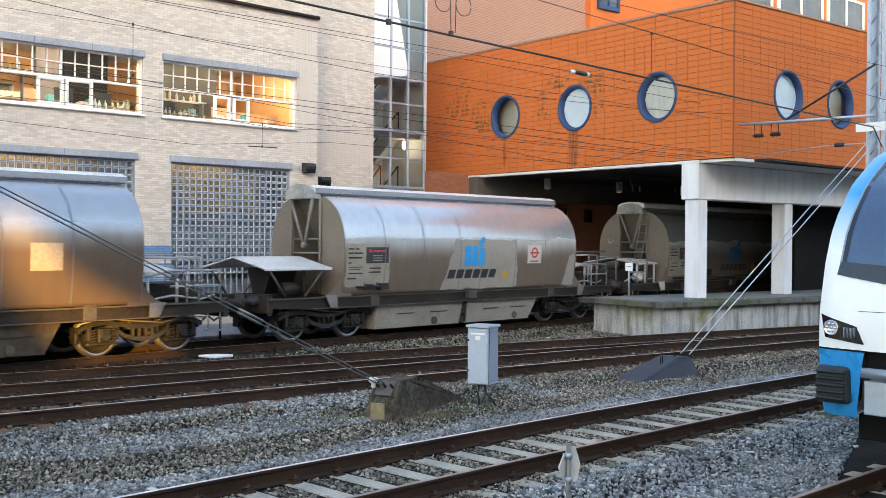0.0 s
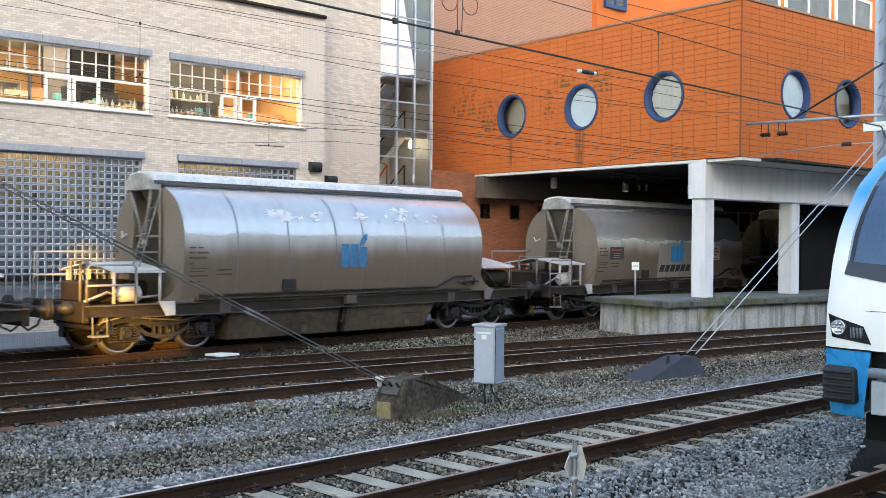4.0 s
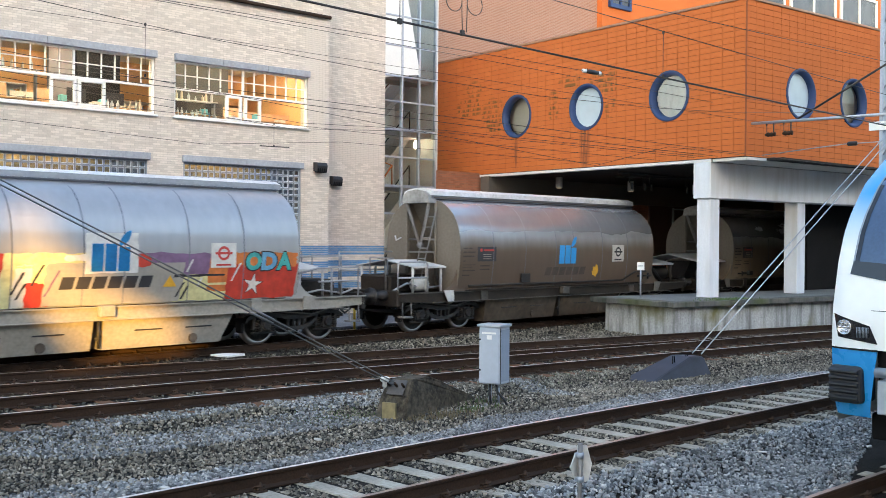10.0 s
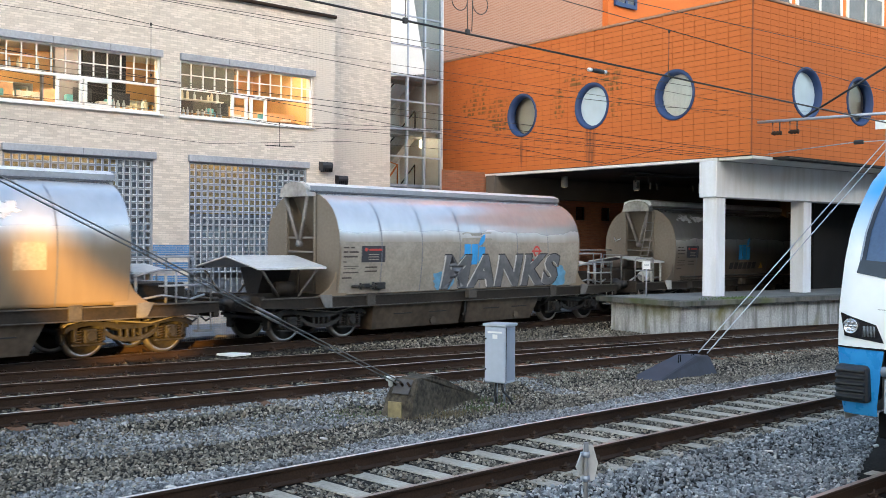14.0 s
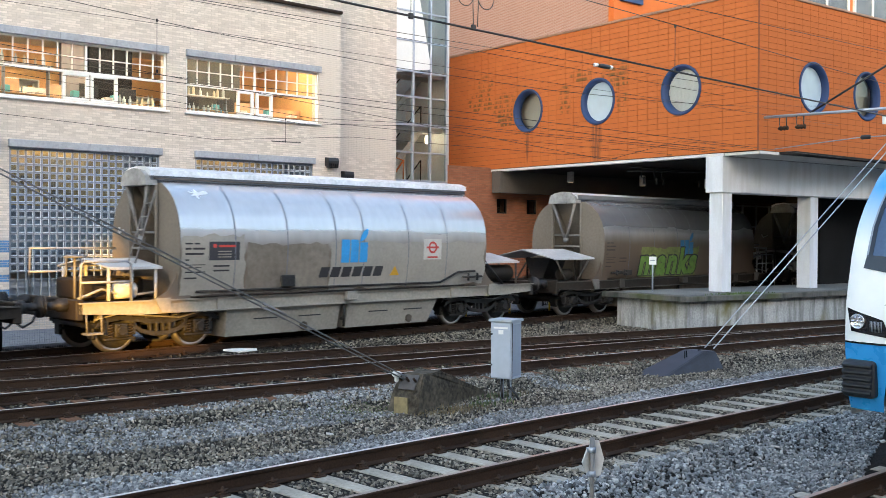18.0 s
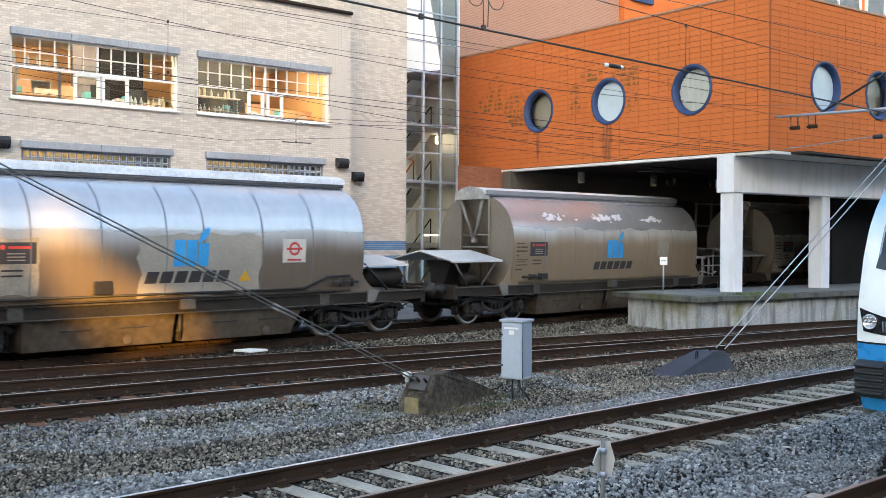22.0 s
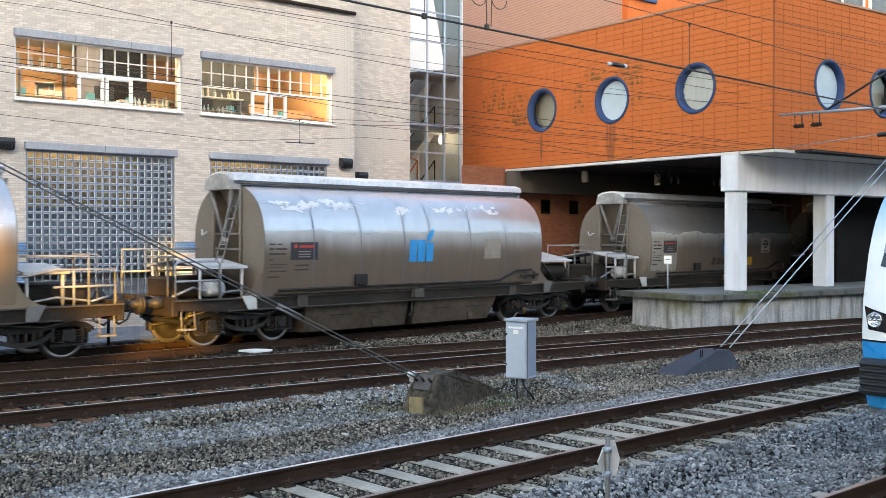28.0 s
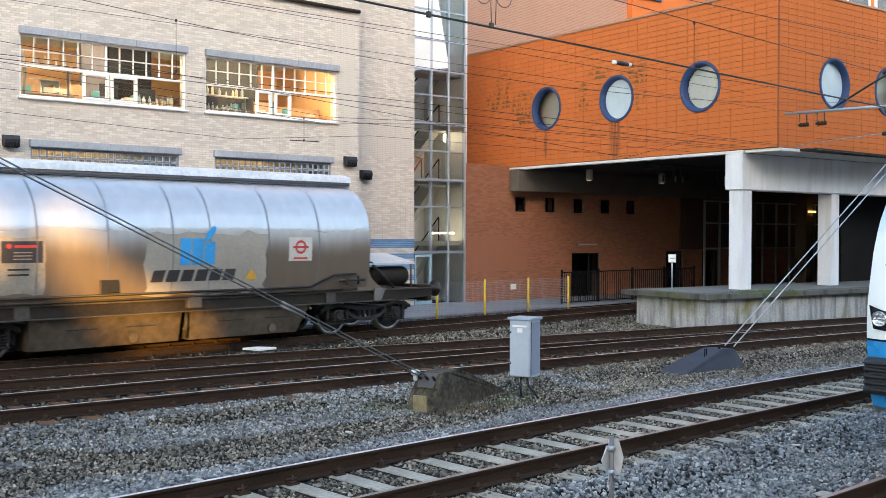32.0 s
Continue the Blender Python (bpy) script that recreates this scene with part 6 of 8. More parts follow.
for x, y in ((9.5, 28.3), (11.3, 28.2), (12.5, 28.4), (14.4, 28.2), (15.6, 28.3), (17.4, 28.3)):
    desk(x, y, 10 < x < 17)
M_board = material("peach_board", (0.62, 0.37, 0.20), 0.7, vary=0.2, grain=6, blotch=1.5)
for x0, x1, z1, mat in ((8.62, 9.5, 6.55, M_board), (9.55, 10.2, 6.35, M_paper), (10.2, 10.75, 6.5, M_board), (16.0, 16.6, 6.5, M_board), (16.75, 18.4, 6.42, M_board)):
    b = thing("leaning_board", "board standing behind an office window", "board", Matrix.Translation((x0, YF + 1.25 + (0.1 if mat is M_board else 0), 5.352)), group="office boards")
    boxes("panel", [(0, x1 - x0, 0, 0.03, 0, z1 - 5.352)], mat, b, 0.006)
    boxes("panel_foot", [(0, 0.05, -0.06, 0.2, 0, 0.04), (x1 - x0 - 0.05, x1 - x0, -0.06, 0.2, 0, 0.04)], M_steelgrey, b)
M_greyboard = material("mauve_grey_board", (0.17, 0.155, 0.165), 0.7, vary=0.25, grain=6, blotch=1.2)
M_olive = material("dim_olive_board", (0.05, 0.05, 0.042), 0.7, vary=0.35, grain=6, blotch=1.2)
for x0, x1, mat, label in ((10.9, 11.65, M_greyboard, "mauve-grey partition panel in the office"), (11.7, 13.0, M_dark, "tall black cabinet in the office"), (14.5, 16.6, M_olive, "dim olive cupboard front in the office")):
    solid("partition", (lambda b: (rbox(b, x0, x1, 29.3, 29.45, 5.36, 7.98, 0.01), b)[1])(bmesh.new()), mat, label, "partition", "office partitions")
M_bottle = material("pale_bottle", (0.55, 0.60, 0.60), 0.25, vary=0.3, grain=6, blotch=2)
M_bottleblue = material("blue_bottle", (0.16, 0.34, 0.46), 0.25, vary=0.3, grain=6, blotch=2)
M_jar = material("cream_jar", (0.66, 0.58, 0.42), 0.4, vary=0.3, grain=6, blotch=2)
rnd = random.Random(12)


def sill_row(x0, x1, y, z, mats, step):
    """A shelf on two brackets by the window; bottles and jars stand on it."""
    shelf = thing("window_shelf", "narrow shelf behind an office window", "shelf", group="window shelves")
    boxes("board", [(x0, x1, y - 0.12, y + 0.12, z - 0.03, z)], M_white, shelf, 0.004)
    for a in (x0 + 0.1, x1 - 0.1):
        boxes("bracket", [(a - 0.015, a + 0.015, y - 0.1, y + 0.1, 5.352, z - 0.032)], M_steelgrey, shelf)
    x = x0 + 0.08
    while x < x1 - 0.05:
        r, h = rnd.uniform(0.03, 0.055), rnd.uniform(0.13, 0.34)
        bm = bmesh.new()
        lathe(bm, [(r * 0.9, 0), (r, 0.01), (r, h * 0.62), (r * 0.45, h * 0.8), (r * 0.45, h * 0.96), (r * 0.5, h)], "z", 10)
        solid("bottle", bm, rnd.choice(mats), "small bottle standing on a window shelf", "bottle", "window bottles", m=Matrix.Translation((x, y + rnd.uniform(-0.05, 0.05), z + 0.001)))
        x += rnd.uniform(*step)


sill_row(11.9, 13.0, YF + 0.62, 6.02, [M_jar, M_jar, M_bottle], (0.11, 0.19))
sill_row(8.75, 10.1, YF + 0.62, 6.86, [M_bottle, M_jar], (0.14, 0.35))
sill_row(13.85, 15.5, YF + 0.62, 6.0, [M_bottleblue, M_bottle, M_bottle, M_teal], (0.10, 0.2))
sill_row(13.85, 15.4, YF + 0.70, 6.50, [M_bottle, M_jar, M_bottleblue], (0.12, 0.26))

# glass block panels: backing behind, blocks as pieces later in the file
for x0, x1, z0, z1 in BLOCKS:
    tagged(boxes("block_panel_frame", [(x0, x0 + 0.035, YF + 0.03, YF + 0.16, z0, z1), (x1 - 0.035, x1, YF + 0.03, YF + 0.16, z0, z1), (x0, x1, YF + 0.03, YF + 0.16, z1 - 0.035, z1), (x0, x1, YF + 0.03, YF + 0.16, z0, z0 + 0.035)], M_steelgrey),
           "grey steel frame round a glass block panel", "window frame", kind="structure")
    tagged(boxes("block_parapet", [(x0 - 0.2, x1 + 0.2, YF + 0.75, YF + 0.80, 1.9, 2.75)], material("pale_blue_board", (0.42, 0.52, 0.60), 0.7, vary=0.1)), "pale blue board behind the glass blocks", "board", kind="structure")
    # Golden sheet and hidden lamp, added to make the blocks shimmer.
    tagged(boxes("workshop_screen", [(x0 + 0.3, x0 + 3.4, YF + 0.85, YF + 0.88, 3.15, 4.75)], material("gold_glint", (0.50, 0.36, 0.14), 0.6, vary=0.9, grain=9, blotch=1.2)), "golden sheet added for the shimmer in the glass blocks", "screen", kind="structure")
    solid("workshop_lamp", (lambda b: (rbox(b, x0 + 0.2, x1 - 1.6, YF + 0.45, YF + 0.6, 4.78, 4.84, 0.02), b)[1])(bmesh.new()), glowing("gold_glint_glow", (1.0, 0.70, 0.30), 2.6), "unseen yellow lamp added to light the golden sheet", "ceiling lamp", "workshop lamps")
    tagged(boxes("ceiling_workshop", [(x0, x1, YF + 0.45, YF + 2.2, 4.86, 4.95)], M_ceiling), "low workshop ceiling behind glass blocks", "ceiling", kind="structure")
tagged(boxes("wall_workshop", [(-12, 18.6, YF + 2.2, YF + 2.3, -0.3, 5.2)], material("dim_workshop_wall", (0.34, 0.36, 0.40), 0.8)), "dim workshop wall", "wall", kind="structure")


def wall_lamp(x, y, z, turn=0):
    lamp = thing("wall_lamp", "dark box-shaped wall lamp with ribbed hood", "wall lamp", Matrix.Translation((x, y, z)) @ Matrix.Rotation(turn, 4, "Z"), group="wall lamps")
    bm = bmesh.new()
    prism(bm, [(0.0, -0.14), (-0.20, -0.17), (-0.24, 0.02), (-0.20, 0.12), (0.0, 0.14)], "x", -0.19, 0.19)
    part("hood", bm, M_black, lamp)
    for i in range(5):
        boxes("rib", [(-0.17 + i * 0.075, -0.15 + i * 0.075, -0.255, -0.06, -0.19, -0.06)], M_dark, lamp)
    boxes("back_plate", [(-0.12, 0.12, -0.001, 0.012, -0.12, 0.12)], M_steelgrey, lamp)


wall_lamp(18.62, YF - 0.013, 4.72)
wall_lamp(8.28, YF - 0.013, 4.75)
wall_lamp(20.22, YR - 0.013, 4.42)
bm = bmesh.new()
tube(bm, [(13.5, YF - 0.09, 9.50), (19.0, YF - 0.09, 9.46)], 0.06, 8)
solid("rain_pipe", bm, M_rail, "rusty brown pipe along the brick facade", "pipe")
# ---- glass stair tower ----
TX = [22.44, 23.28, 24.08, 24.86]
TZ = [-0.1, 1.76, 3.37, 4.35, 5.38, 6.37, 7.36, 8.26, 9.35, 10.4, 11.5, 12.6]
for x in TX:
    boxes("mullion", [(x - 0.035, x + 0.035, YT - 0.06, YT + 0.08, -0.1, 12.6)], M_galv, tower, 0.006)
for z in TZ:
    t = 0.05 if z in (1.76, 4.35, 6.37) else 0.03
    boxes("transom", [(TX[0] + 0.037, TX[-1] - 0.037, YT - 0.045, YT + 0.06, z - t, z + t)], M_galv, tower, 0.006)
for a, b in zip(TX, TX[1:]):
    for c, d in zip(TZ, TZ[1:]):
        bm = bmesh.new()
        e = random.uniform(-0.004, 0.004)
        bm.faces.new([bm.verts.new(p) for p in ((a, YT - e, c), (b, YT + e, c), (b, YT + e, d), (a, YT - e, d))])
        part("pane", bm, M_glass, tower)
boxes("back_wall", [(21.9, 24.88, 31.2, 31.4, -0.3, 12.6)], M_concrete_white, tower, label="grey concrete back wall of the stairwell")
boxes("side_wall", [(24.88, 25.08, YT + 0.1, 32.2, -0.3, 12.6)], M_concrete_white, tower)
boxes("tower_roof", [(22.3, 25.1, YT, 32.4, 12.6, 12.8)], M_concrete, tower)
for z in (2.15, 4.32, 6.34, 8.3):
    boxes("landing", [(22.4, 24.85, 29.0, 29.9, z - 0.16, z)], M_concrete, tower)
for i, z in enumerate((0.0, 2.15, 4.32, 6.34)):
    top = (2.15, 4.32, 6.34, 8.3)[i]
    bm = bmesh.new()
    prism(bm, [(22.6, z), (22.9, z), (24.8, top), (24.5, top)], "y", 30.0 + 0.0 * i, 31.0)
    part("stair_flight", bm, M_concrete, tower, "concrete stair flight")
    bars("stair_rail", tower, [[(22.7, 29.95, z + 0.9), (24.6, 29.95, top + 0.9)], [(22.7, 29.95, z), (22.7, 29.95, z + 0.9)], [(24.6, 29.95, top), (24.6, 29.95, top + 0.9)]], 0.025, M_dark)
bars("orange_rail", tower, [[(22.5, 29.1, 4.35), (22.5, 29.1, 5.25), (23.1, 29.1, 5.1), (23.1, 29.1, 4.35)], [(22.5, 29.1, 4.35), (23.1, 29.1, 5.1)]], 0.03, M_orange, "orange stair rail")
boxes("door_frame", [(22.50, 22.56, YT - 0.10, YT - 0.062, -0.1, 1.68), (23.18, 23.24, YT - 0.10, YT - 0.062, -0.1, 1.68), (22.56, 23.18, YT - 0.10, YT - 0.062, 1.60, 1.68), (22.56, 23.18, YT - 0.10, YT - 0.062, -0.1, 0.02)],
      material("pale_blue_frame", (0.33, 0.50, 0.62), 0.5, vary=0.1), tower, 0, "pale blue glazed door frame")
solid("globe_lamp", (lambda b: (lathe(b, [(0.02, -0.15), (0.06, -0.13), (0.085, 0), (0.06, 0.13), (0.02, 0.15)], "z", 16, (24.45, 29.4, 5.95)), b)[1])(bmesh.new()), M_lampglow, "glowing white globe lamp in the stairwell", "lamp")
solid("tube_lamp", (lambda b: (rbox(b, 23.55, 24.75, 29.2, 29.28, 2.41, 2.47, 0.02), b)[1])(bmesh.new()), M_lampglow, "lit tube lamp in the stairwell", "lamp")
# White sheet before the panes stands for the sky reflected in them.
bm = bmesh.new()
prism(bm, [(22.47, 8.16), (24.12, 8.42), (23.70, 10.35), (23.2, 12.5), (22.47, 12.5)], "y", YT - 0.014, YT - 0.008)
part("white_sheet", bm, M_white, tower, "white slanting sheet over the upper panes, painted sky reflection")

# ---- hall details ----
for i, (x0, x1, z0, z1) in enumerate(HALL_HOLES[:5]):
    win = thing("hall_window", "small dark square window in red brick", "window", group="hall windows", kind="structure")
    boxes("window_frame", [(x0, x0 + 0.05, 28.83, 28.92, z0, z1), (x1 - 0.05, x1, 28.83, 28.92, z0, z1), (x0 + 0.05, x1 - 0.05, 28.83, 28.92, z1 - 0.05, z1), (x0 + 0.05, x1 - 0.05, 28.83, 28.92, z0, z0 + 0.05)], M_dark, win)
    sheet("pane", x0 + 0.05, x1 - 0.05, 28.87, z0 + 0.05, z1 - 0.05, M_glass, win)
for i, (x0, x1, z0, z1) in enumerate(HALL_HOLES[5:]):
    door = thing("hall_door", "dark glazed steel door in the hall", "door", group="hall doors", kind="structure")
    boxes("door_leaf", [(x0, x0 + 0.06, 28.83, 28.9, z0, z1), (x1 - 0.06, x1, 28.83, 28.9, z0, z1), (x0 + 0.06, x1 - 0.06, 28.83, 28.9, z1 - 0.06, z1), ((x0 + x1) / 2 + 0.2, (x0 + x1) / 2 + 0.27, 28.83, 28.9, z0, z1 - 0.06)], M_black if i else M_dark, door)
    sheet("pane", x0 + 0.06, x1 - 0.06, 28.86, z0, z1 - 0.06, M_glass, door)
# Sheet behind the hall panes, the rooms' shade put into its black.
tagged(boxes("wall_behind_hall", [(25.1, 75, 29.9, 30.0, -0.3, 5)], M_dark), "near-black sheet standing for unlit rooms behind the hall", "wall", kind="structure")
solid("door_lamp", (lambda b: (rbox(b, 30.85, 32.0, 28.68, 28.79, 1.97, 2.03, 0.01), b)[1])(bmesh.new()), M_galv, "grey tube lamp over the hall door", "lamp")
# Brown concrete, darkened further to hold the hall's gloom.
tagged(boxes("crossbeam", [(27.0, 75, 28.15, 28.6, 4.05, 4.86)], material("dimmed_brown_concrete", (0.115, 0.10, 0.085), 0.9, vary=0.2, grain=14)), "concrete beam along the hall wall", "beam", kind="structure")
for x, y in ((29.2, 26.6), (33.0, 26.2), (36.8, 25.8)):
    lamp = thing("hanging_lamp", "small can-shaped lamp under the hall ceiling", "lamp", Matrix.Translation((x, y, 4.87)), group="hall lamps")
    bm = bmesh.new()
    lathe(bm, [(0.02, 0), (0.13, -0.02), (0.13, -0.40), (0.10, -0.42)], "z", 16)
    part("shade", bm, M_concrete, lamp)
    bm = bmesh.new()
    lathe(bm, [(0.09, -0.415), (0.09, -0.43)], "z", 16)
    part("bulb", bm, glowing("dim_lamp", (1.0, 0.8, 0.5), 0.1), lamp)
bracket = thing("catenary_bracket", "dark catenary brackets hanging under the hall ceiling", "bracket")
bars("beam", bracket, [[(27.8, 22.6, 4.80), (33.0, 22.6, 4.80)], [(28.6, 23.4, 4.72), (31.6, 21.6, 4.72)]], 0.035, M_black)
for x in (28.4, 29.1, 29.5, 31.6):
    bars("hanger", bracket, [[(x, 22.6, 4.86), (x, 22.6, 4.46), (x + 0.14, 22.6, 4.46)]], 0.02, M_black)
    bm = bmesh.new()
    lathe(bm, [(0.02, -0.12), (0.05, -0.10), (0.035, 0.0), (0.05, 0.06), (0.02, 0.12)], "z", 10, (x + 0.14, 22.6, 4.36))
    part("insulator", bm, M_black, bracket)
for x, z in ((45.5, 3.5), (47.6, 3.5)):
    solid("hall_light", (lambda b: (rbox(b, x, x + 0.6, 27.2, 27.3, z, z + 0.08, 0.01), b)[1])(bmesh.new()), glowing("amber_hall_light", (1.0, 0.55, 0.15), 0.6), "amber light in the dark hall", "lamp", "hall lights")
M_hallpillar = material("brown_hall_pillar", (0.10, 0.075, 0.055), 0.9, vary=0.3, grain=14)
glazing = thing("hall_glazing", "dark glazed partition deep in the hall", "glazing", kind="structure")
for i in range(14):
    boxes("mullion", [(39.0 + 1.15 * i, 39.08 + 1.15 * i, 28.52, 28.6, -0.1, 4.0)], M_steelgrey, glazing)
for z in (0.0, 1.75, 2.9, 3.9):
    boxes("transom", [(39.0, 54.1, 28.53, 28.59, z, z + 0.07)], M_steelgrey, glazing)
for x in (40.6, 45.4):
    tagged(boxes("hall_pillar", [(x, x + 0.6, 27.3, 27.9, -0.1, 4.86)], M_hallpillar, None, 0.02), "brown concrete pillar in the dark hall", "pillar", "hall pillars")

# railing with bars before the hall door
rail_thing = thing("bar_railing", "black upright bar railing before the hall door", "railing", Matrix.Translation((26.75, 25.65, -0.1)) @ Matrix.Rotation(radians(3), 4, "Z"))
for i in range(64):
    boxes("bar", [(i * 0.13 - 0.01, i * 0.13 + 0.01, -0.01, 0.01, 0.06, 1.15)], M_dark, rail_thing)
for z in (0.08, 1.15):
    boxes("rail", [(-0.03, 8.3, -0.02, 0.02, z - 0.02, z + 0.02)], M_dark, rail_thing)
for i in range(5):
    boxes("post", [(i * 2.05 - 0.03, i * 2.05 + 0.03, -0.03, 0.03, 0, 1.25)], M_dark, rail_thing)

# mesh fence with yellow posts
fence = thing("mesh_fence", "wire mesh fence with yellow posts behind the freight track", "fence")
M_fenceyellow = material("yellow_post_paint", (0.72, 0.50, 0.04), 0.6, vary=0.25, grain=15)
def fence_y(x):
    return y_d(x) + 2.05
post_x = [3.15 + 2.08 * i for i in range(12)]
for i, x in enumerate(post_x):
    yellow = x > 17.5
    bm = bmesh.new()
    tube(bm, [(x, fence_y(x), -0.2), (x, fence_y(x), 0.98)], 0.035, 8)
    part("fence_post", bm, M_fenceyellow if yellow else M_dark, fence, "yellow post" if yellow else "")
bm = bmesh.new()
def strand(a, b):
    a, b = Vector(a), Vector(b)
    up = Vector((0, 0, 0.0025)) if abs((b - a).normalized().z) < 0.5 else Vector((0.0025, 0, 0))
    bm.faces.new([bm.verts.new(p) for p in (a - up, b - up, b + up, a + up)])
x = 3.6
while x < 26.0:
    strand((x, fence_y(x), -0.15), (x, fence_y(x), 0.92))
    x += 0.055
for k in range(20):
    z = -0.12 + 0.055 * k
    strand((3.6, fence_y(3.6), z), (26.0, fence_y(26.0), z))
part("wire_mesh", bm, M_galv, fence, "fine grey wire mesh")
boxes("fence_sign", [(23.05, 23.3, fence_y(23) - 0.03, fence_y(23) - 0.02, 0.62, 0.80)], M_white, fence)

# platform sign, moss
sign = thing("platform_sign", "small white sign on a grey post at the platform end", "sign", Matrix.Translation((25.11, 19.53, 0.76)) @ Matrix.Rotation(radians(-52), 4, "Z"))
bm = bmesh.new()
tube(bm, [(0, 0, 0), (0, 0, 1.0)], 0.025, 8)
part("post", bm, M_galv, sign)
boxes("sign_plate", [(-0.11, 0.11, -0.035, -0.027, 0.82, 1.06)], M_white, sign, 0.002)
boxes("sign_mark", [(-0.07, 0.07, -0.042, -0.038, 0.93, 0.96)], M_steelgrey, sign)

# ---- cabinet, anchors, marker ----
M_cabinet = material("grey_painted_cabinet", (0.40, 0.455, 0.53), 0.55, vary=0.08, grain=12, blotch=1.2, bump=0.04)
cabinet = thing("signal_cabinet", "grey steel trackside cabinet on thin legs with cables", "cabinet", Matrix.Translation((11.92, 12.26, -0.28)) @ Matrix.Rotation(radians(-71), 4, "Z"))
boxes("body", [(-0.19, 0.19, -0.18, 0.18, 0.36, 1.29)], M_cabinet, cabinet, 0.008)
boxes("top_cover", [(-0.22, 0.22, -0.215, 0.205, 1.29, 1.335)], M_galv, cabinet, 0.008, "overhanging metal lid")
boxes("door", [(-0.18, 0.175, -0.20, -0.182, 0.375, 1.275)], M_cabinet, cabinet, 0.006)
for z in (0.55, 1.05):
    boxes("hinge", [(0.175, 0.195, -0.205, -0.18, z, z + 0.07)], M_galv, cabinet)
    boxes("lock", [(-0.175, -0.15, -0.208, -0.201, z + 0.02, z + 0.05)], M_dark, cabinet)
boxes("label_plate", [(-0.13, 0.13, -0.204, -0.201, 1.18, 1.21), (-0.04, 0.05, -0.204, -0.201, 1.09, 1.16)], M_white, cabinet)
for x, y in ((-0.06, -0.05), (0.06, 0.05), (-0.1, 0.08)):
    bars("leg", cabinet, [[(x, y, 0), (x, y, 0.36)]], 0.018, M_galv)
boxes("side_seam", [(0.19, 0.1935, -0.172, -0.150, 0.375, 1.275)], M_dark, cabinet)
# Darker sheet on this face: the cabinet's side shade put into colour.
boxes("side_panel", [(0.19, 0.194, -0.13, 0.16, 0.40, 1.25)], material("side_shade_blue_grey", (0.27, 0.32, 0.40), 0.5, vary=0.1), cabinet)
bars("cable", cabinet, [[(-0.04, -0.06, 0.36), (-0.05, -0.07, 0.2), (-0.01, -0.1, 0.02)]], 0.022, M_black)
bars("cable", cabinet, [[(0.06, -0.06, 0.36), (0.1, -0.07, 0.22), (0.2, -0.02, 0.10), (0.24, 0.0, 0.0)]], 0.022, M_black)

M_oldconcrete = material("mossy_dark_concrete", (0.035, 0.030, 0.024), 0.95, vary=0.6, grain=14, blotch=3.5, bump=0.9, depth=0.02, tint=(0.135, 0.115, 0.085), spec=0.2)
M_yellowconcrete = material("stained_concrete_face", (0.24, 0.195, 0.10), 0.9, vary=0.4, grain=14, blotch=3)
anchor = thing("anchor_block", "weathered concrete anchor block with bolted plate", "anchor block", Matrix.Translation((9.85, 12.33, -0.32)) @ Matrix.Rotation(radians(18), 4, "Z"))
bm = bmesh.new()
vs = [bm.verts.new(p) for p in ((-0.12, -0.28, 0), (2.3, -0.22, 0), (2.3, 0.22, 0), (-0.12, 0.28, 0), (0.04, -0.25, 0.36), (0.22, -0.2, 0.60), (0.75, -0.2, 0.60), (2.25, -0.16, 0.10), (2.25, 0.16, 0.10), (0.75, 0.2, 0.60), (0.22, 0.2, 0.60), (0.04, 0.25, 0.36))]
for f in ((0, 1, 7, 6, 5, 4), (3, 11, 10, 9, 8, 2), (0, 4, 11, 3), (4, 5, 10, 11), (5, 6, 9, 10), (6, 7, 8, 9), (7, 1, 2, 8), (0, 3, 2, 1)):
    bm.faces.new([vs[i] for i in f])
bmesh.ops.bevel(bm, geom=bm.edges[:], offset=0.02, segments=2, affect="EDGES")
bmesh.ops.subdivide_edges(bm, edges=bm.edges[:], cuts=3, use_grid_fill=True)
for v in bm.verts:
    v.co += 0.028 * noise.noise_vector(v.co * 9)
part("block", bm, M_oldconcrete, anchor, "dark mossy concrete wedge")
plate = bmesh.new()
rbox(plate, -0.12, 0.14, -0.15, 0.15, 0, 0.02, 0.004)
plate.transform(Matrix.Translation((0.10, 0, 0.47)) @ Matrix.Rotation(radians(-53), 4, "Y"))
part("anchor_plate", plate, material("dark_steel_plate", (0.10, 0.092, 0.085), 0.6, metal=0.3, vary=0.3, grain=20), anchor, "bolted steel plate")
boxes("stained_face", [(-0.13, -0.095, -0.12, 0.12, 0.04, 0.28)], M_yellowconcrete, anchor)
for y in (-0.13, 0.0, 0.13):
    bars("bolt", anchor, [[(0.10, y, 0.50), (0.03, y, 0.56)]], 0.02, M_rail)
bm = bmesh.new()
lathe(bm, [(0.02, 0.52), (0.035, 0.54), (0.035, 0.60), (0.06, 0.61), (0.075, 0.63), (0.075, 0.66), (0.06, 0.68), (0.02, 0.69)], "z", 16, (-0.03, 0.14, -0.03))
part("insulator_cap", bm, M_white, anchor, "white porcelain cap")

wedge = thing("foot_block", "dark painted concrete wedge with two lifting eyes", "anchor block", Matrix.Translation((18.22, 12.72, -0.31)) @ Matrix.Rotation(radians(183), 4, "Z") @ Matrix.Scale(0.74, 4))
bm = bmesh.new()
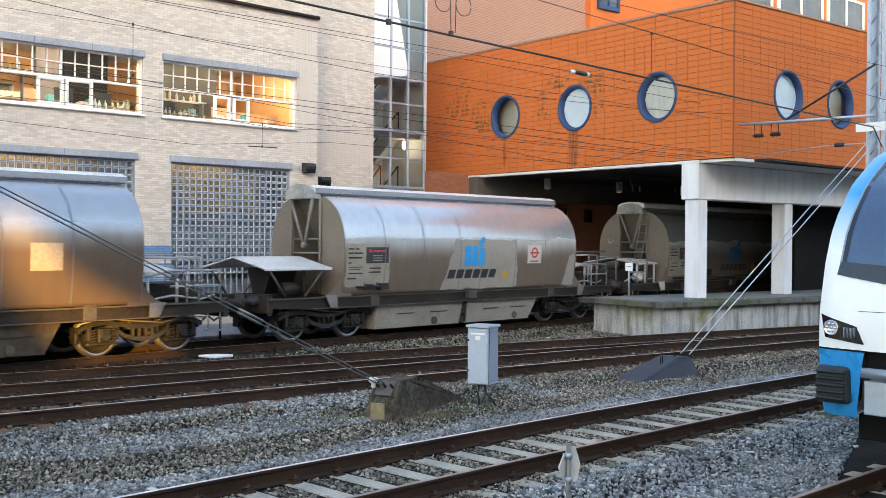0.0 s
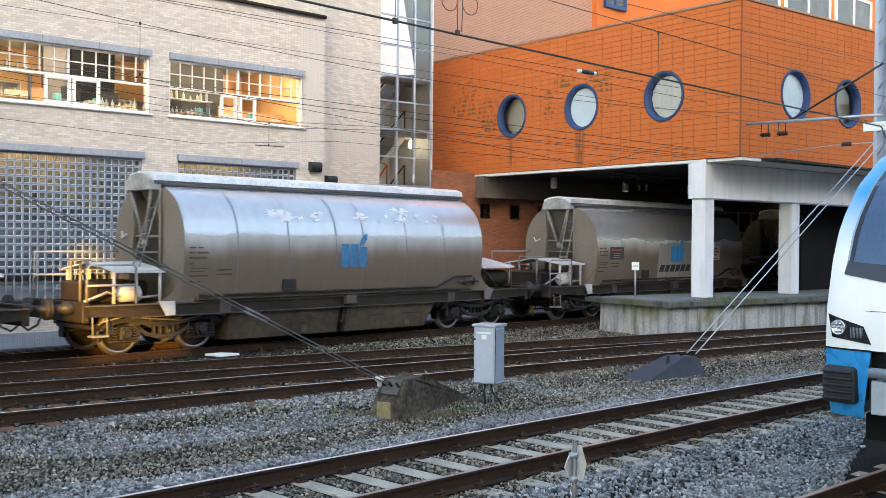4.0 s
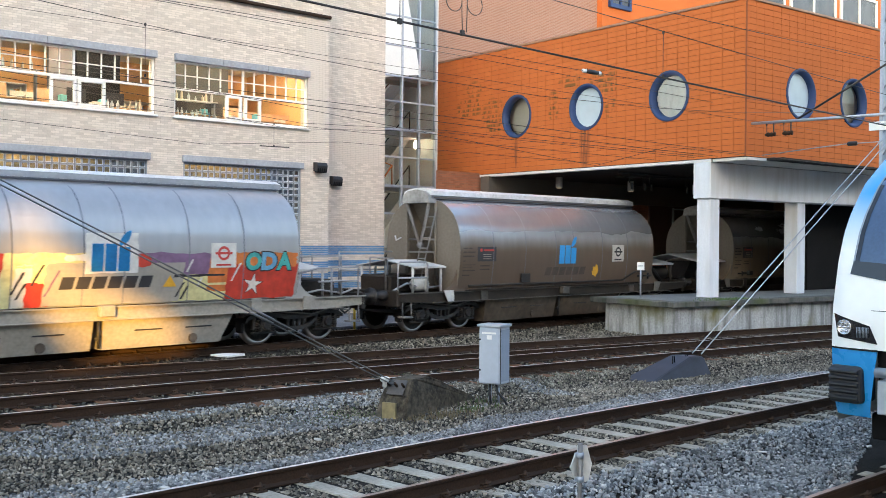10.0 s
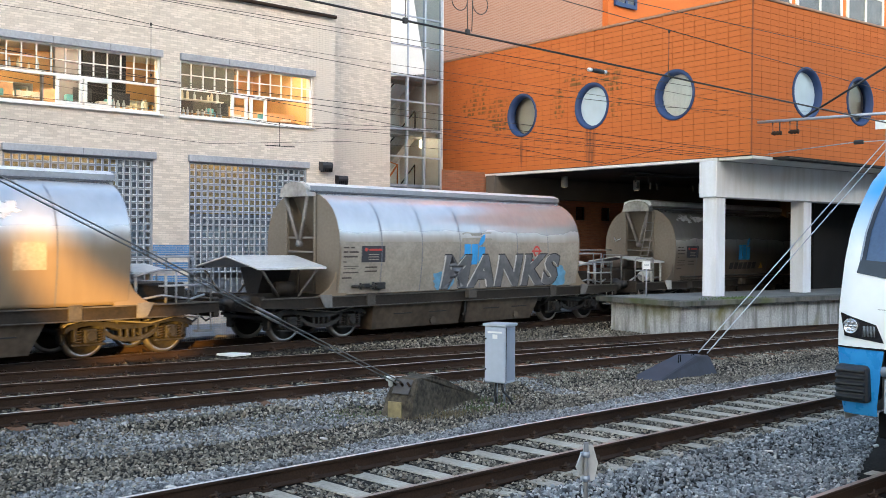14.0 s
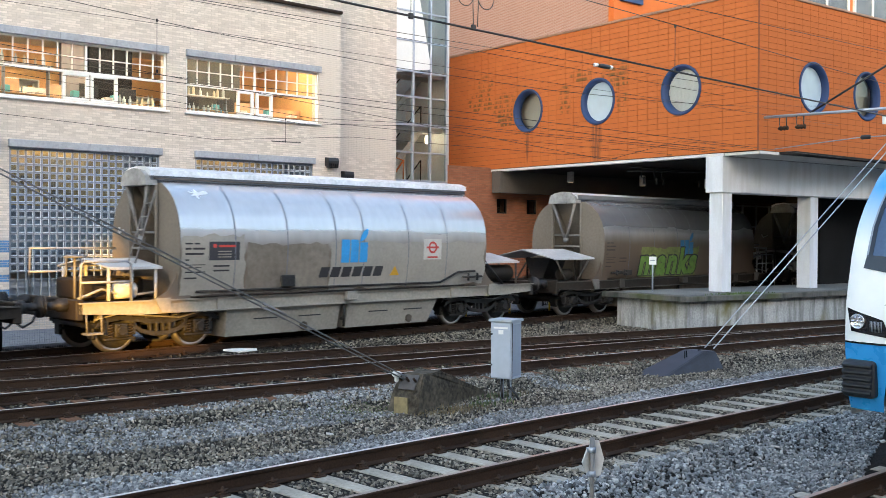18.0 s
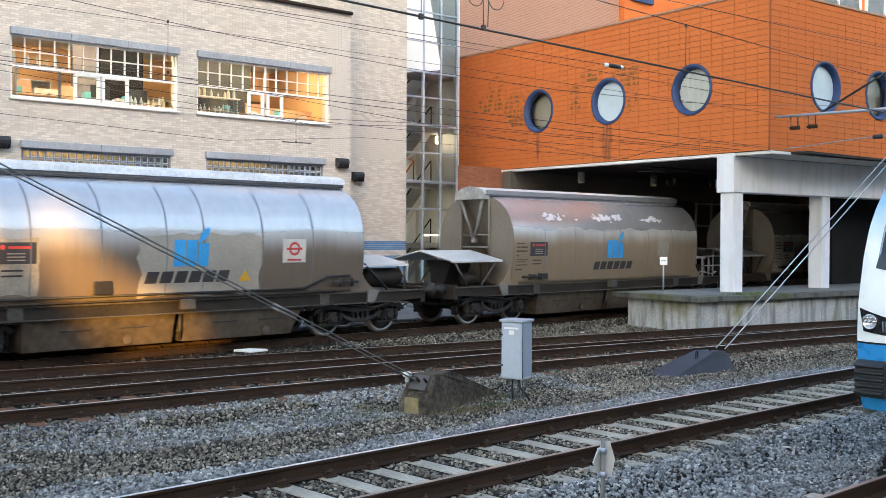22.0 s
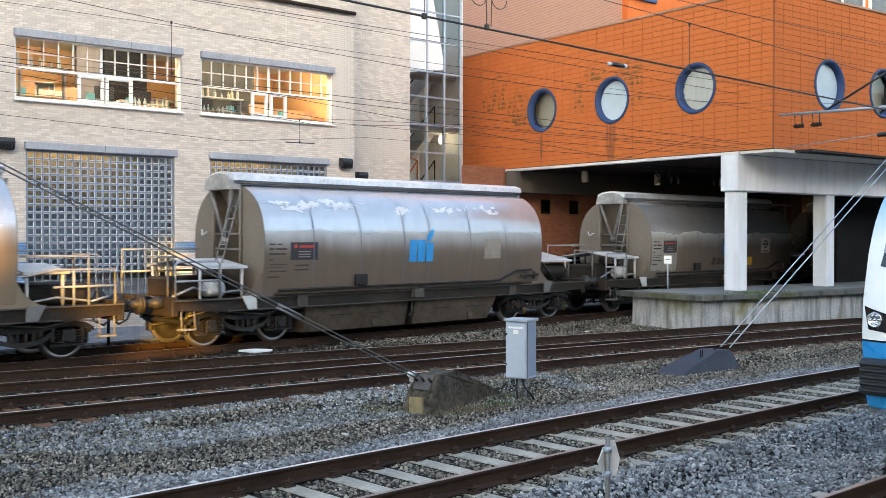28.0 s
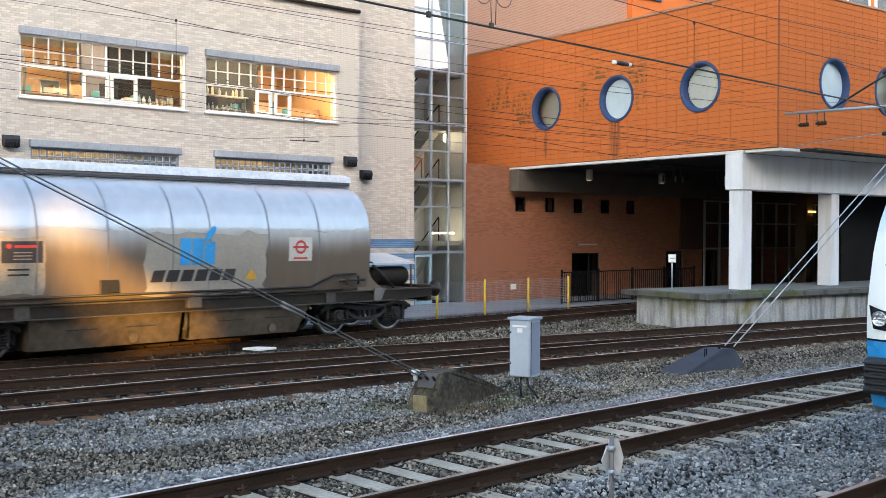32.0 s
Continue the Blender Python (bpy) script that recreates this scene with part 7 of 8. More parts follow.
vs = [bm.verts.new(p) for p in ((-0.05, -0.50, 0), (2.9, -0.5, 0), (2.9, 0.5, 0), (-0.05, 0.50, 0), (0.10, -0.30, 0.52), (0.75, -0.32, 0.56), (0.75, 0.32, 0.56), (0.10, 0.30, 0.52), (2.85, -0.45, 0.04), (2.85, 0.45, 0.04))]
for f in ((0, 1, 8, 5, 4), (3, 7, 6, 9, 2), (0, 4, 7, 3), (4, 5, 6, 7), (5, 8, 9, 6), (8, 1, 2, 9), (0, 3, 2, 1)):
    bm.faces.new([vs[i] for i in f])
bmesh.ops.bevel(bm, geom=bm.edges[:], offset=0.025, segments=2, affect="EDGES")
part("block", bm, material("dark_slate_concrete", (0.036, 0.041, 0.058), 0.75, vary=0.3, grain=16, blotch=2, bump=0.3), wedge)
for x in (0.7, 1.35):
    bars("lifting_eye", wedge, [[(x - 0.05, 0.15, 0.40), (x - 0.04, 0.15, 0.60), (x + 0.04, 0.15, 0.60), (x + 0.05, 0.15, 0.38)]], 0.016, M_dark)

marker = thing("track_marker", "small white reflective marker plate on a grey pole", "track marker", Matrix.Translation((7.19, 6.26, -0.32)) @ Matrix.Rotation(radians(-15), 4, "Z"))
bm = bmesh.new()
tube(bm, [(0, 0, 0), (0, 0, 0.90)], 0.022, 10)
part("pole", bm, M_strut, marker)
bm = bmesh.new()
prism(bm, [(-0.02, 0.50), (0.09, 0.55), (0.12, 0.70), (0.07, 0.87), (-0.02, 0.87)], "y", 0.03, 0.042)
part("plate", bm, M_panel, marker, "white plate, seen from behind", m=Matrix.Rotation(radians(-20), 4, "Z"))
bm = bmesh.new()
prism(bm, [(0.02, 0.60), (-0.02, 0.56), (-0.115, 0.69), (-0.03, 0.80), (0.02, 0.78)], "y", 0.03, 0.042)
part("plate", bm, M_panel, marker, "white plate, seen from behind", m=Matrix.Rotation(radians(25), 4, "Z"))
for z in (0.57, 0.79):
    bm = bmesh.new()
    lathe(bm, [(0.034, z - 0.025), (0.034, z + 0.025)], "z", 12)
    rbox(bm, -0.045, 0.045, 0.0, 0.035, z - 0.02, z + 0.02, 0.004)
    part("clamp", bm, M_galv, marker)

paper = bmesh.new()
prism(paper, [(-0.34, -0.10), (0.02, -0.20), (0.36, 0.02), (-0.05, 0.20)], "z", 0.03, 0.07)
for v in paper.verts:
    v.co.z += 0.10 * v.co.x * v.co.x + 0.03 * noise.noise(v.co * 5)
solid("white_board_scrap", paper, M_white, "crumpled white board lying beside the rails", "litter", m=Matrix.Translation((11.08, 19.52, -0.10)) @ Matrix.Rotation(radians(-38), 4, "Z"))

for x, y, w in ((10.75, 18.55, 0.14), (11.05, 18.6, 0.10)):
    bm = bmesh.new()
    rbox(bm, -w, w, -0.05, 0.05, 0, 0.05, 0.012)
    solid("board_fragment", bm, M_white, "broken bit of white board by the rails", "litter", "board fragments", m=Matrix.Translation((x, y, -0.16)) @ Matrix.Rotation(radians(-20), 4, "Z"))

# ---- guy wires, mast, catenary ----
M_guy = material("dark_steel_cable", (0.2, 0.2, 0.2), 0.5, metal=0.5, vary=0.2)


def guy(a, b, gap, label, break_at):
    g = thing("guy_wire", label, "guy wire")
    a, b = Vector(a), Vector(b)
    side = (b - a).cross(Vector((0, 0, 1))).normalized()
    side = (side if gap > 0.1 else side.cross(b - a).normalized()) * gap
    for s in (-0.5, 0.5):
        bars("cable", g, [[a + side * s, b + side * s]], 0.014 if gap > 0.1 else 0.0105, M_galv if gap > 0.1 else M_guy)
        p = a.lerp(b, break_at)
        q = a.lerp(b, break_at + 0.02)
        bars("turnbuckle", g, [[p + side * s, q + side * s]], 0.02, M_steelgrey if gap > 0.1 else M_guy)


guy((9.88, 12.36, 0.23), (3.64 - 2 * 6.24, 12.3, 3.25 + 2 * 3.02), 0.052, "taut steel guy wire running up from the anchor block", 0.115)
guy((18.30, 12.75, 0.10), (26.7, 12.72, 5.25), 0.22, "pair of pale guy wires up to the mast", 0.58)

mast = thing("catenary_mast", "grey steel lattice mast with cantilever arm", "mast", Matrix.Translation((26.95, 12.7, -0.3)))
for x in (-0.25, 0.25):
    for y in (-0.2, 0.2):
        boxes("mast_leg", [(x - 0.05, x + 0.05, y - 0.05, y + 0.05, 0, 11)], M_galv, mast, 0.008)
for i in range(18):
    z = 0.4 + 0.58 * i
    bars("lattice_bar", mast, [[(-0.25, -0.2, z), (0.25, -0.2, z + 0.5)], [(-0.25, 0.2, z), (-0.25, -0.2, z + 0.5)]], 0.025, M_galv)
boxes("face_plate", [(-0.27, 0.27, 0.21, 0.225, 3.0, 11)], M_galv, mast)
bars("arm", mast, [[(-0.3, 0.0, 6.13), (-0.3, 4.05, 6.20)]], 0.045, M_galv, "horizontal arm")
bars("arm_brace", mast, [[(-0.3, 0.0, 7.48), (-0.3, 2.6, 6.21)]], 0.03, M_wire, "slanting brace")
boxes("name_plate", [(-0.36, -0.34, -0.3, 0.5, 5.72, 5.95)], M_white, mast)
for y in (2.9, 3.44):
    bars("hanger", mast, [[(-0.3, y - 0.1, 6.15), (-0.3, y - 0.1, 5.86), (-0.3, y + 0.12, 5.86), (-0.3, y + 0.12, 6.15)]], 0.02, M_wire)
    bm = bmesh.new()
    lathe(bm, [(0.03, -0.16), (0.07, -0.14), (0.045, -0.08), (0.07, -0.04), (0.045, 0.02), (0.07, 0.06), (0.03, 0.16)], "y", 12, (-0.3, y, 5.84))
    part("insulator", bm, M_rail, mast, "dark brown insulator")
bars("registration_arm", mast, [[(-0.3, 0.2, 5.42), (-0.3, 1.2, 5.42), (-0.3, 2.2, 5.36), (-0.3, 3.7, 5.26)]], 0.014, M_galv)
bm = bmesh.new()
lathe(bm, [(0.03, -0.14), (0.06, -0.12), (0.06, 0.12), (0.03, 0.14)], "y", 12, (-0.3, 0.98, 5.42))
part("insulator", bm, M_black, mast)


def wire(x1, z1, x2, z2, y, r, label, droppers=(), sag=0.0):
    """An overhead wire through two places in the plane y, run on far beyond both."""
    w = thing("overhead_wire", label, "overhead wire", group="overhead wires")
    s = (z2 - z1) / (x2 - x1)
    pts = [(x, y, z1 + s * (x - x1) + sag * ((x - (x1 + x2) / 2) ** 2 - ((x2 - x1) / 2) ** 2)) for x in (-14, -6, 0, 4, 8, 12, 16, 20, 23, 28)]
    if y > 16.9:
        pts = [(x, y, z if x <= x2 else max(z, 5.0)) for x, y, z in pts[:-1]] + [(26.46 + 0.057 * (y - 16.82), y, max(pts[-1][2], 5.0))]
    if y < 13:
        pts[-1] = (26.68, 12.52, pts[-1][2])
    bars("wire", w, [pts], r if r > 0.015 else r * 0.55, M_wire)
    for x, low in droppers:
        z = z1 + s * (x - x1)
        bars("dropper", w, [[(x, y, z), (x, y, low)]], 0.0045, M_wire)
        bm = bmesh.new()
        rbox(bm, x - 0.014, x + 0.014, y - 0.014, y + 0.014, low - 0.02, low + 0.03, 0.006)
        part("clamp", bm, M_wire, w)
        bm = bmesh.new()
        rbox(bm, x - 0.014, x + 0.014, y - 0.014, y + 0.014, z - 0.04, z + 0.008, 0.006)
        part("clamp", bm, M_wire, w)
    return w


feeder = wire(7.4, 5.43, 15.5, 5.26, 11.0, 0.016, "thick black feeder cable with clamps")
for x in (8.85, 10.0):
    bm = bmesh.new()
    rbox(bm, x - 0.035, x + 0.035, 10.975, 11.025, 5.36, 5.44, 0.008)
    part("clamp", bm, M_wire, feeder)
for s, foot in ((-1, 10.0), (1, 10.08)):
    loop = [(foot, 11.0, 5.42), (foot + s * 0.01, 11.0, 5.70)]
    loop += [(foot + s * (0.16 - 0.15 * math.cos(a)), 11.0, 5.84 + 0.15 * math.sin(a)) for a in [0.25 * i for i in range(26)]]
    loop += [(foot + s * 0.015, 11.0, 6.05), (foot - s * 0.06, 11.0, 6.4)]
    bars("jumper_loop", feeder, [loop], 0.0065, M_wire)
bars("hanger", feeder, [[(8.85, 11.0, 5.45), (8.85, 11.0, 6.3)]], 0.006, M_wire)
wire(8.62, 6.84, 14.05, 6.78, 18.0, 0.010, "thin messenger wire over a siding")
wire(5.62, 5.84, 11.8, 5.54, 15.2, 0.010, "thin messenger wire over a siding", [(7.15, 4.95)], sag=0.004)
wire(6.03, 5.27, 15.2, 5.13, 17.8, 0.013, "contact wire over a siding", [])
wire(6.17, 5.24, 14.22, 4.70, 18.2, 0.010, "contact wire crossing the sidings")
wire(6.1, 5.20, 14.22, 4.60, 18.6, 0.010, "contact wire crossing the sidings")
wire(7.56, 4.87, 15.57, 4.52, 22.3, 0.011, "contact wire over the freight track")
siding_wire = wire(6.78, 5.08, 10.1, 5.05, 20.0, 0.010, "contact wire over the sidings", [(12.49, 4.51)])
bars("hanger_bar", siding_wire, [[(12.13, 20.0, 4.50), (12.89, 20.0, 4.51)]], 0.012, M_wire)
wire(9.54, 5.46, 18.92, 5.14, 8.9, 0.010, "messenger wire over the main track", [(11.9, 4.75)])
wire(10.75, 5.65, 19.09, 5.76, 8.9, 0.009, "thin wire high over the track")
stay = wire(10.54, 5.45, 14.12, 5.46, 12.2, 0.008, "tensioned wire with insulator")
bm = bmesh.new()
lathe(bm, [(0.015, 14.08), (0.034, 14.10), (0.034, 14.16), (0.042, 14.17), (0.042, 14.33), (0.034, 14.34), (0.034, 14.40), (0.015, 14.42)], "x", 12, (0, 12.2, 5.46))
part("insulator", bm, M_black, stay, "black and white rod insulator")
for x in (14.02, 14.42):
    bm = bmesh.new()
    lathe(bm, [(0.012, x - 0.03), (0.036, x - 0.025), (0.036, x + 0.045), (0.012, x + 0.05)], "x", 12, (0, 12.2, 5.46))
    part("insulator_cap", bm, M_white, stay, "white ceramic end")
wire(12.98, 4.82, 23.65, 4.73, 15.0, 0.010, "contact wire over a siding")
wire(14.71, 4.72, 20.59, 4.29, 17.0, 0.010, "contact wire over a siding")
wire(13.14, 5.68, 20.06, 5.66, 15.2, 0.007, "thin wire over a siding")
# ---- the blue and white passenger train, standing at the near track ----
M_trainwhite = material("white_train_paint", (0.86, 0.86, 0.84), 0.35, vary=0.03, grain=8, blotch=0.6, bump=0.0, coat=0.2)
M_trainblue = material("blue_train_paint", (0.02, 0.27, 0.62), 0.28, vary=0.10, grain=8, blotch=0.8, bump=0.0, coat=0.5)
M_trainblack = material("gloss_black_panel", (0.012, 0.012, 0.016), 0.15, vary=0.1, bump=0.0, coat=0.4)
M_screen = material("tinted_windscreen", (0.035, 0.07, 0.14), 0.05, vary=0.2, blotch=0.8, bump=0.0, coat=0.6, spec=0.8)
M_chrome = material("lamp_reflector", (0.7, 0.7, 0.72), 0.15, metal=0.9, vary=0.2, bump=0.0)
NOSE = [(0.53, 10.94), (0.63, 10.89), (1.09, 10.83), (1.3, 10.81), (1.67, 10.82), (1.86, 10.86), (2.23, 10.95), (2.54, 11.08), (2.78, 11.25), (3.11, 11.58), (3.46, 12.12), (3.8, 12.85), (4.05, 13.6)]
WIDTH = [(0.45, 1.37), (1.0, 1.39), (3.15, 1.39), (3.46, 1.37), (3.8, 1.2), (4.05, 0.8)]


def train_fade():
    """White paint that turns blue upwards along the pillar."""
    mat = material("fading_train_paint", (0.5, 0.5, 0.5), 0.33, vary=0.05, bump=0.0, coat=0.2)
    N, L = mat.node_tree.nodes, mat.node_tree.links
    tc, sep, mr, mx = N.new("ShaderNodeTexCoord"), N.new("ShaderNodeSeparateXYZ"), N.new("ShaderNodeMapRange"), N.new("ShaderNodeMix")
    L.new(tc.outputs["Object"], sep.inputs[0])
    L.new(sep.outputs["Z"], mr.inputs["Value"])
    mr.inputs["From Min"].default_value, mr.inputs["From Max"].default_value = 2.35, 3.0
    mx.data_type = "RGBA"
    L.new(mr.outputs["Result"], mx.inputs["Factor"])
    mx.inputs["A"].default_value, mx.inputs["B"].default_value = (0.86, 0.86, 0.84, 1), (0.02, 0.30, 0.68, 1)
    L.new(mx.outputs["Result"], N["Principled BSDF"].inputs["Base Color"])
    return mat


M_trainfade = train_fade()


def nose_at(v, z, lift=0.0):
    """A place on the nose: v from -1 to 1 across, z up."""
    x = float(np.interp(z, [p[0] for p in NOSE], [p[1] for p in NOSE]))
    w = float(np.interp(z, [p[0] for p in WIDTH], [p[1] for p in WIDTH]))
    a = abs(v)
    x += 0.05 * a ** 2 + 0.06 * max(0.0, a - 0.85) ** 2 / 0.0225
    return Vector((x - lift, v * w, z))


def nose_quad(c00, c10, c11, c01, lift=0.0, nv=10, nz=8):
    """A sheet on the nose between four corners (v, z)."""
    bm = bmesh.new()
    def at(i, j):
        s, t = i / nv, j / nz
        v, z = [c00[k] * (1 - s) * (1 - t) + c10[k] * s * (1 - t) + c11[k] * s * t + c01[k] * (1 - s) * t for k in (0, 1)]
        return nose_at(v, z, lift)
    grid = [[bm.verts.new(at(i, j)) for j in range(nz + 1)] for i in range(nv + 1)]
    for i in range(nv):
        for j in range(nz):
            bm.faces.new((grid[i][j], grid[i + 1][j], grid[i + 1][j + 1], grid[i][j + 1])).smooth = True
    bmesh.ops.recalc_face_normals(bm, faces=bm.faces[:])
    if sum(f.normal.x for f in bm.faces) > 0:
        bmesh.ops.reverse_faces(bm, faces=bm.faces[:])
    return bm


train = thing("passenger_train", "blue and white passenger train standing at the platform track", "train", Matrix.Translation((0, 4.02, 0)) @ Matrix.Rotation(math.atan(0.035), 4, "Z"))
part("nose", nose_quad((-1, 1.28), (1, 1.28), (1, 2.30), (-1, 2.30), 0, 40, 12), M_trainwhite, train, "white nose panel")
part("roof_dome", nose_quad((-0.82, 3.45), (0.82, 3.45), (0.82, 4.05), (-0.82, 4.05), 0, 20, 8), M_trainblue, train)
part("windscreen", nose_quad((-0.83, 2.15), (0.83, 2.15), (0.83, 3.5), (-0.83, 3.5), 0.004, 20, 14), M_screen, train, "dark blue tinted windscreen")
part("nose_seam", nose_quad((0.2, 1.70), (0.66, 1.70), (0.66, 1.706), (0.2, 1.706), 0.003, 6, 1), M_trainblack, train)
# Near-black sheet; the recess shade is put into its colour.
part("coupler_recess", nose_quad((-0.64, 0.55), (0.64, 0.55), (0.64, 1.28), (-0.64, 1.28), -0.12, 8, 4), M_dark, train)
for s in (-1, 1):
    part("bumper", nose_quad((s * 0.70, 0.53), (s * 1.0, 0.53), (s * 1.0, 1.28), (s * 0.60, 1.28), 0.002, 14, 12), M_trainblue, train, "blue lower nose")
    part("bumper_edge", nose_quad((s * 0.585, 1.262), (s * 1.0, 1.268), (s * 1.0, 1.288), (s * 0.60, 1.285), 0.008, 12, 1), M_trainblack, train)
    part("pillar", nose_quad((s * 0.83, 2.30), (s * 1.0, 2.30), (s * 1.0, 3.95), (s * 0.83, 3.95), 0, 6, 18), M_trainfade, train, "windscreen pillar, white fading to blue")
    part("screen_edge", nose_quad((s * 0.80, 2.22), (s * 0.835, 2.22), (s * 0.835, 3.5), (s * 0.80, 3.5), 0.010, 2, 12), M_trainblack, train)
    part("screen_trim", nose_quad((s * 0.835, 2.22), (s * 0.85, 2.22), (s * 0.85, 3.5), (s * 0.835, 3.5), 0.012, 1, 12), M_steelgrey, train)
    part("black_band", nose_quad((0, 1.90), (s * 0.863, 2.09), (s * 0.845, 2.235), (0, 2.15), 0.012, 14, 4), M_trainblack, train, "gloss black band under the windscreen")
    side = bmesh.new()
    rows = []
    for z, w in WIDTH:
        x0 = nose_at(1.0, max(z, 0.53)).x
        rows.append([side.verts.new((x, s * w, z)) for x in (x0, 16, 24, 34)])
    for a, b in zip(rows, rows[1:]):
        for k in range(3):
            side.faces.new((a[k], a[k + 1], b[k + 1], b[k])).smooth = True
    part("side_wall", side, M_trainwhite, train, "white car side")
    lamp = part("headlight", nose_quad((s * 0.60, 1.345), (s * 0.93, 1.40), (s * 0.975, 1.655), (s * 0.665, 1.535), 0.010, 12, 6), M_trainblack, train, "dark headlight cluster")
    c = nose_at(s * 0.87, 1.51, 0.016)
    bm = bmesh.new()
    lathe(bm, [(0.082, 0.0), (0.082, -0.02), (0.072, -0.012), (0.02, -0.004)], "x", 22, c)
    part("lamp_ring", bm, M_chrome, lamp)
    for k in range(7):
        bm = bmesh.new()
        a = 2 * math.pi * k / 6
        r = 0.0 if k == 6 else 0.046
        lathe(bm, [(0.020, -0.012), (0.015, -0.024), (0.003, -0.028)], "x", 10, c + Vector((0, r * math.cos(a), r * math.sin(a))))
        part("lamp_lens", bm, M_chrome, lamp)
    for k in range(9):
        v = s * (0.675 + 0.0115 * k)
        bars("grille_bar", lamp, [[nose_at(v, 1.405, 0.016), nose_at(v, 1.52, 0.016)]], 0.0035, M_steelgrey)
    ab = bmesh.new()
    rbox(ab, 10.80, 11.2, min(s * 1.0, s * 1.375), max(s * 1.0, s * 1.375), 0.68, 1.09, 0.05, 3)
    absorber = part("crash_absorber", ab, M_black, train, "black ridged crash absorber")
    for k in range(5):
        z = 0.74 + 0.072 * k
        bm = bmesh.new()
        prism(bm, [(10.805, z - 0.030), (10.765, z - 0.004), (10.765, z + 0.012), (10.805, z + 0.032)], "y", min(s * 1.03, s * 1.35), max(s * 1.03, s * 1.35))
        part("ridge", bm, M_black, absorber)
boxes("roof", [(13.3, 34, -0.9, 0.9, 3.98, 4.1)], M_steelgrey, train, 0.03)
boxes("rear_wall", [(33.9, 34, -1.33, 1.33, 0.5, 4.0)], M_trainwhite, train)
boxes("under_gear", [(11.4, 33.8, -1.15, 1.15, 0.22, 0.52)], M_dark, train, 0.02)
boxes("coupler_head", [(10.45, 10.9, -0.22, 0.22, 0.86, 1.16)], M_steelgrey, train, 0.03)
boxes("coupler_bracket", [(10.70, 10.9, 0.35, 0.78, 0.62, 0.98)], M_galv, train, 0.01)
bars("coupler_pipe", train, [[(10.7, 0.25, 1.06), (10.72, 0.8, 1.06)]], 0.06, M_steelgrey)
for x in (12.3, 14.8, 29, 31.5):
    bm = bmesh.new()
    for y in (-0.72, 0.72):
        lathe(bm, [(0.42, y - 0.06), (0.42, y + 0.06)], "y", 24, (x, 0, 0.42))
    lathe(bm, [(0.08, -0.7), (0.08, 0.7)], "y", 10, (x, 0, 0.42))
    part("wheelset", bm, M_bogie, train)

# ---- windows of the far wing ----
for x0, x1, z0, z1 in ((44.5, 51.0, 14.9, 17.2), (51.6, 56.5, 14.6, 17.2), (57.1, 61.5, 14.6, 17.2), (36.3, 37.8, 13.0, 14.6)):
    win = thing("wing_window", "white framed window of the orange wing", "window", m=FAR, group="wing windows", kind="structure")
    boxes("window_frame", [(x0, x0 + 0.15, 30.05, 30.19, z0, z1), (x1 - 0.15, x1, 30.05, 30.19, z0, z1), (x0 + 0.15, x1 - 0.15, 30.05, 30.19, z0, z0 + 0.18), (x0 + 0.15, x1 - 0.15, 30.05, 30.19, z1 - 0.15, z1),
                           ((x0 + x1) / 2 - 0.06, (x0 + x1) / 2 + 0.06, 30.05, 30.19, z0 + 0.18, z1 - 0.15)], M_white if x0 > 40 else M_blueframe, win)
    boxes("pane", [(x0 + 0.15, x1 - 0.15, 30.13, 30.18, z0 + 0.18, z1 - 0.15)], material("far_pane", (0.10, 0.11, 0.125), 0.25, vary=0.3, bump=0.0, spec=0.25), win)

# ---- round window contents: curtains and blinds ----
M_curtain = material("pale_curtain", (0.80, 0.77, 0.73), 0.9, vary=0.10)
# Blue raised in the blinds to carry light mirrored by the panes.
M_blindblue = material("pale_blue_blind", (0.78, 0.86, 0.90), 0.8, vary=0.06)
M_roomwall = material("pale_room_wall", (0.62, 0.57, 0.46), 0.9, vary=0.1)
room = thing("window_curtain", "pleated pale curtain behind a round window", "curtain", BOX)
bm = bmesh.new()
prev = None
for i in range(121):
    a = DISC_V[2] - 0.75 + 1.5 * i / 120
    row = [bm.verts.new((0.235 + 0.03 * math.sin(i * 1.55), a, z)) for z in (DISC_Z - 0.75, DISC_Z + 0.75)]
    if prev:
        bm.faces.new((prev[0], row[0], row[1], prev[1])).smooth = True
    prev = row
part("curtain", bm, M_curtain, room)
for c, vert, mat, lab in ((DISC_V[1], True, M_blindblue, "pale blue blind, pane reflection put into its colour"), (DISC_U[0], False, M_blindblue, "pale blind, pane reflection put into its colour"), (DISC_U[1], False, M_roomwall, "pale screen behind a round window"), (DISC_V[0], True, M_roomwall, "dim pale room behind a round window")):
    d = 0.22 if mat is M_blindblue else 0.5
    rows = [(d, d + 0.02, c - 0.9, c + 0.9, DISC_Z - 0.9, DISC_Z + 0.9)] if vert else [(c - 0.9, c + 0.9, d, d + 0.02, DISC_Z - 0.9, DISC_Z + 0.9)]
    b = thing("window_blind", lab, "blind", BOX, group="round window blinds")
    boxes("blind", rows, mat, b)

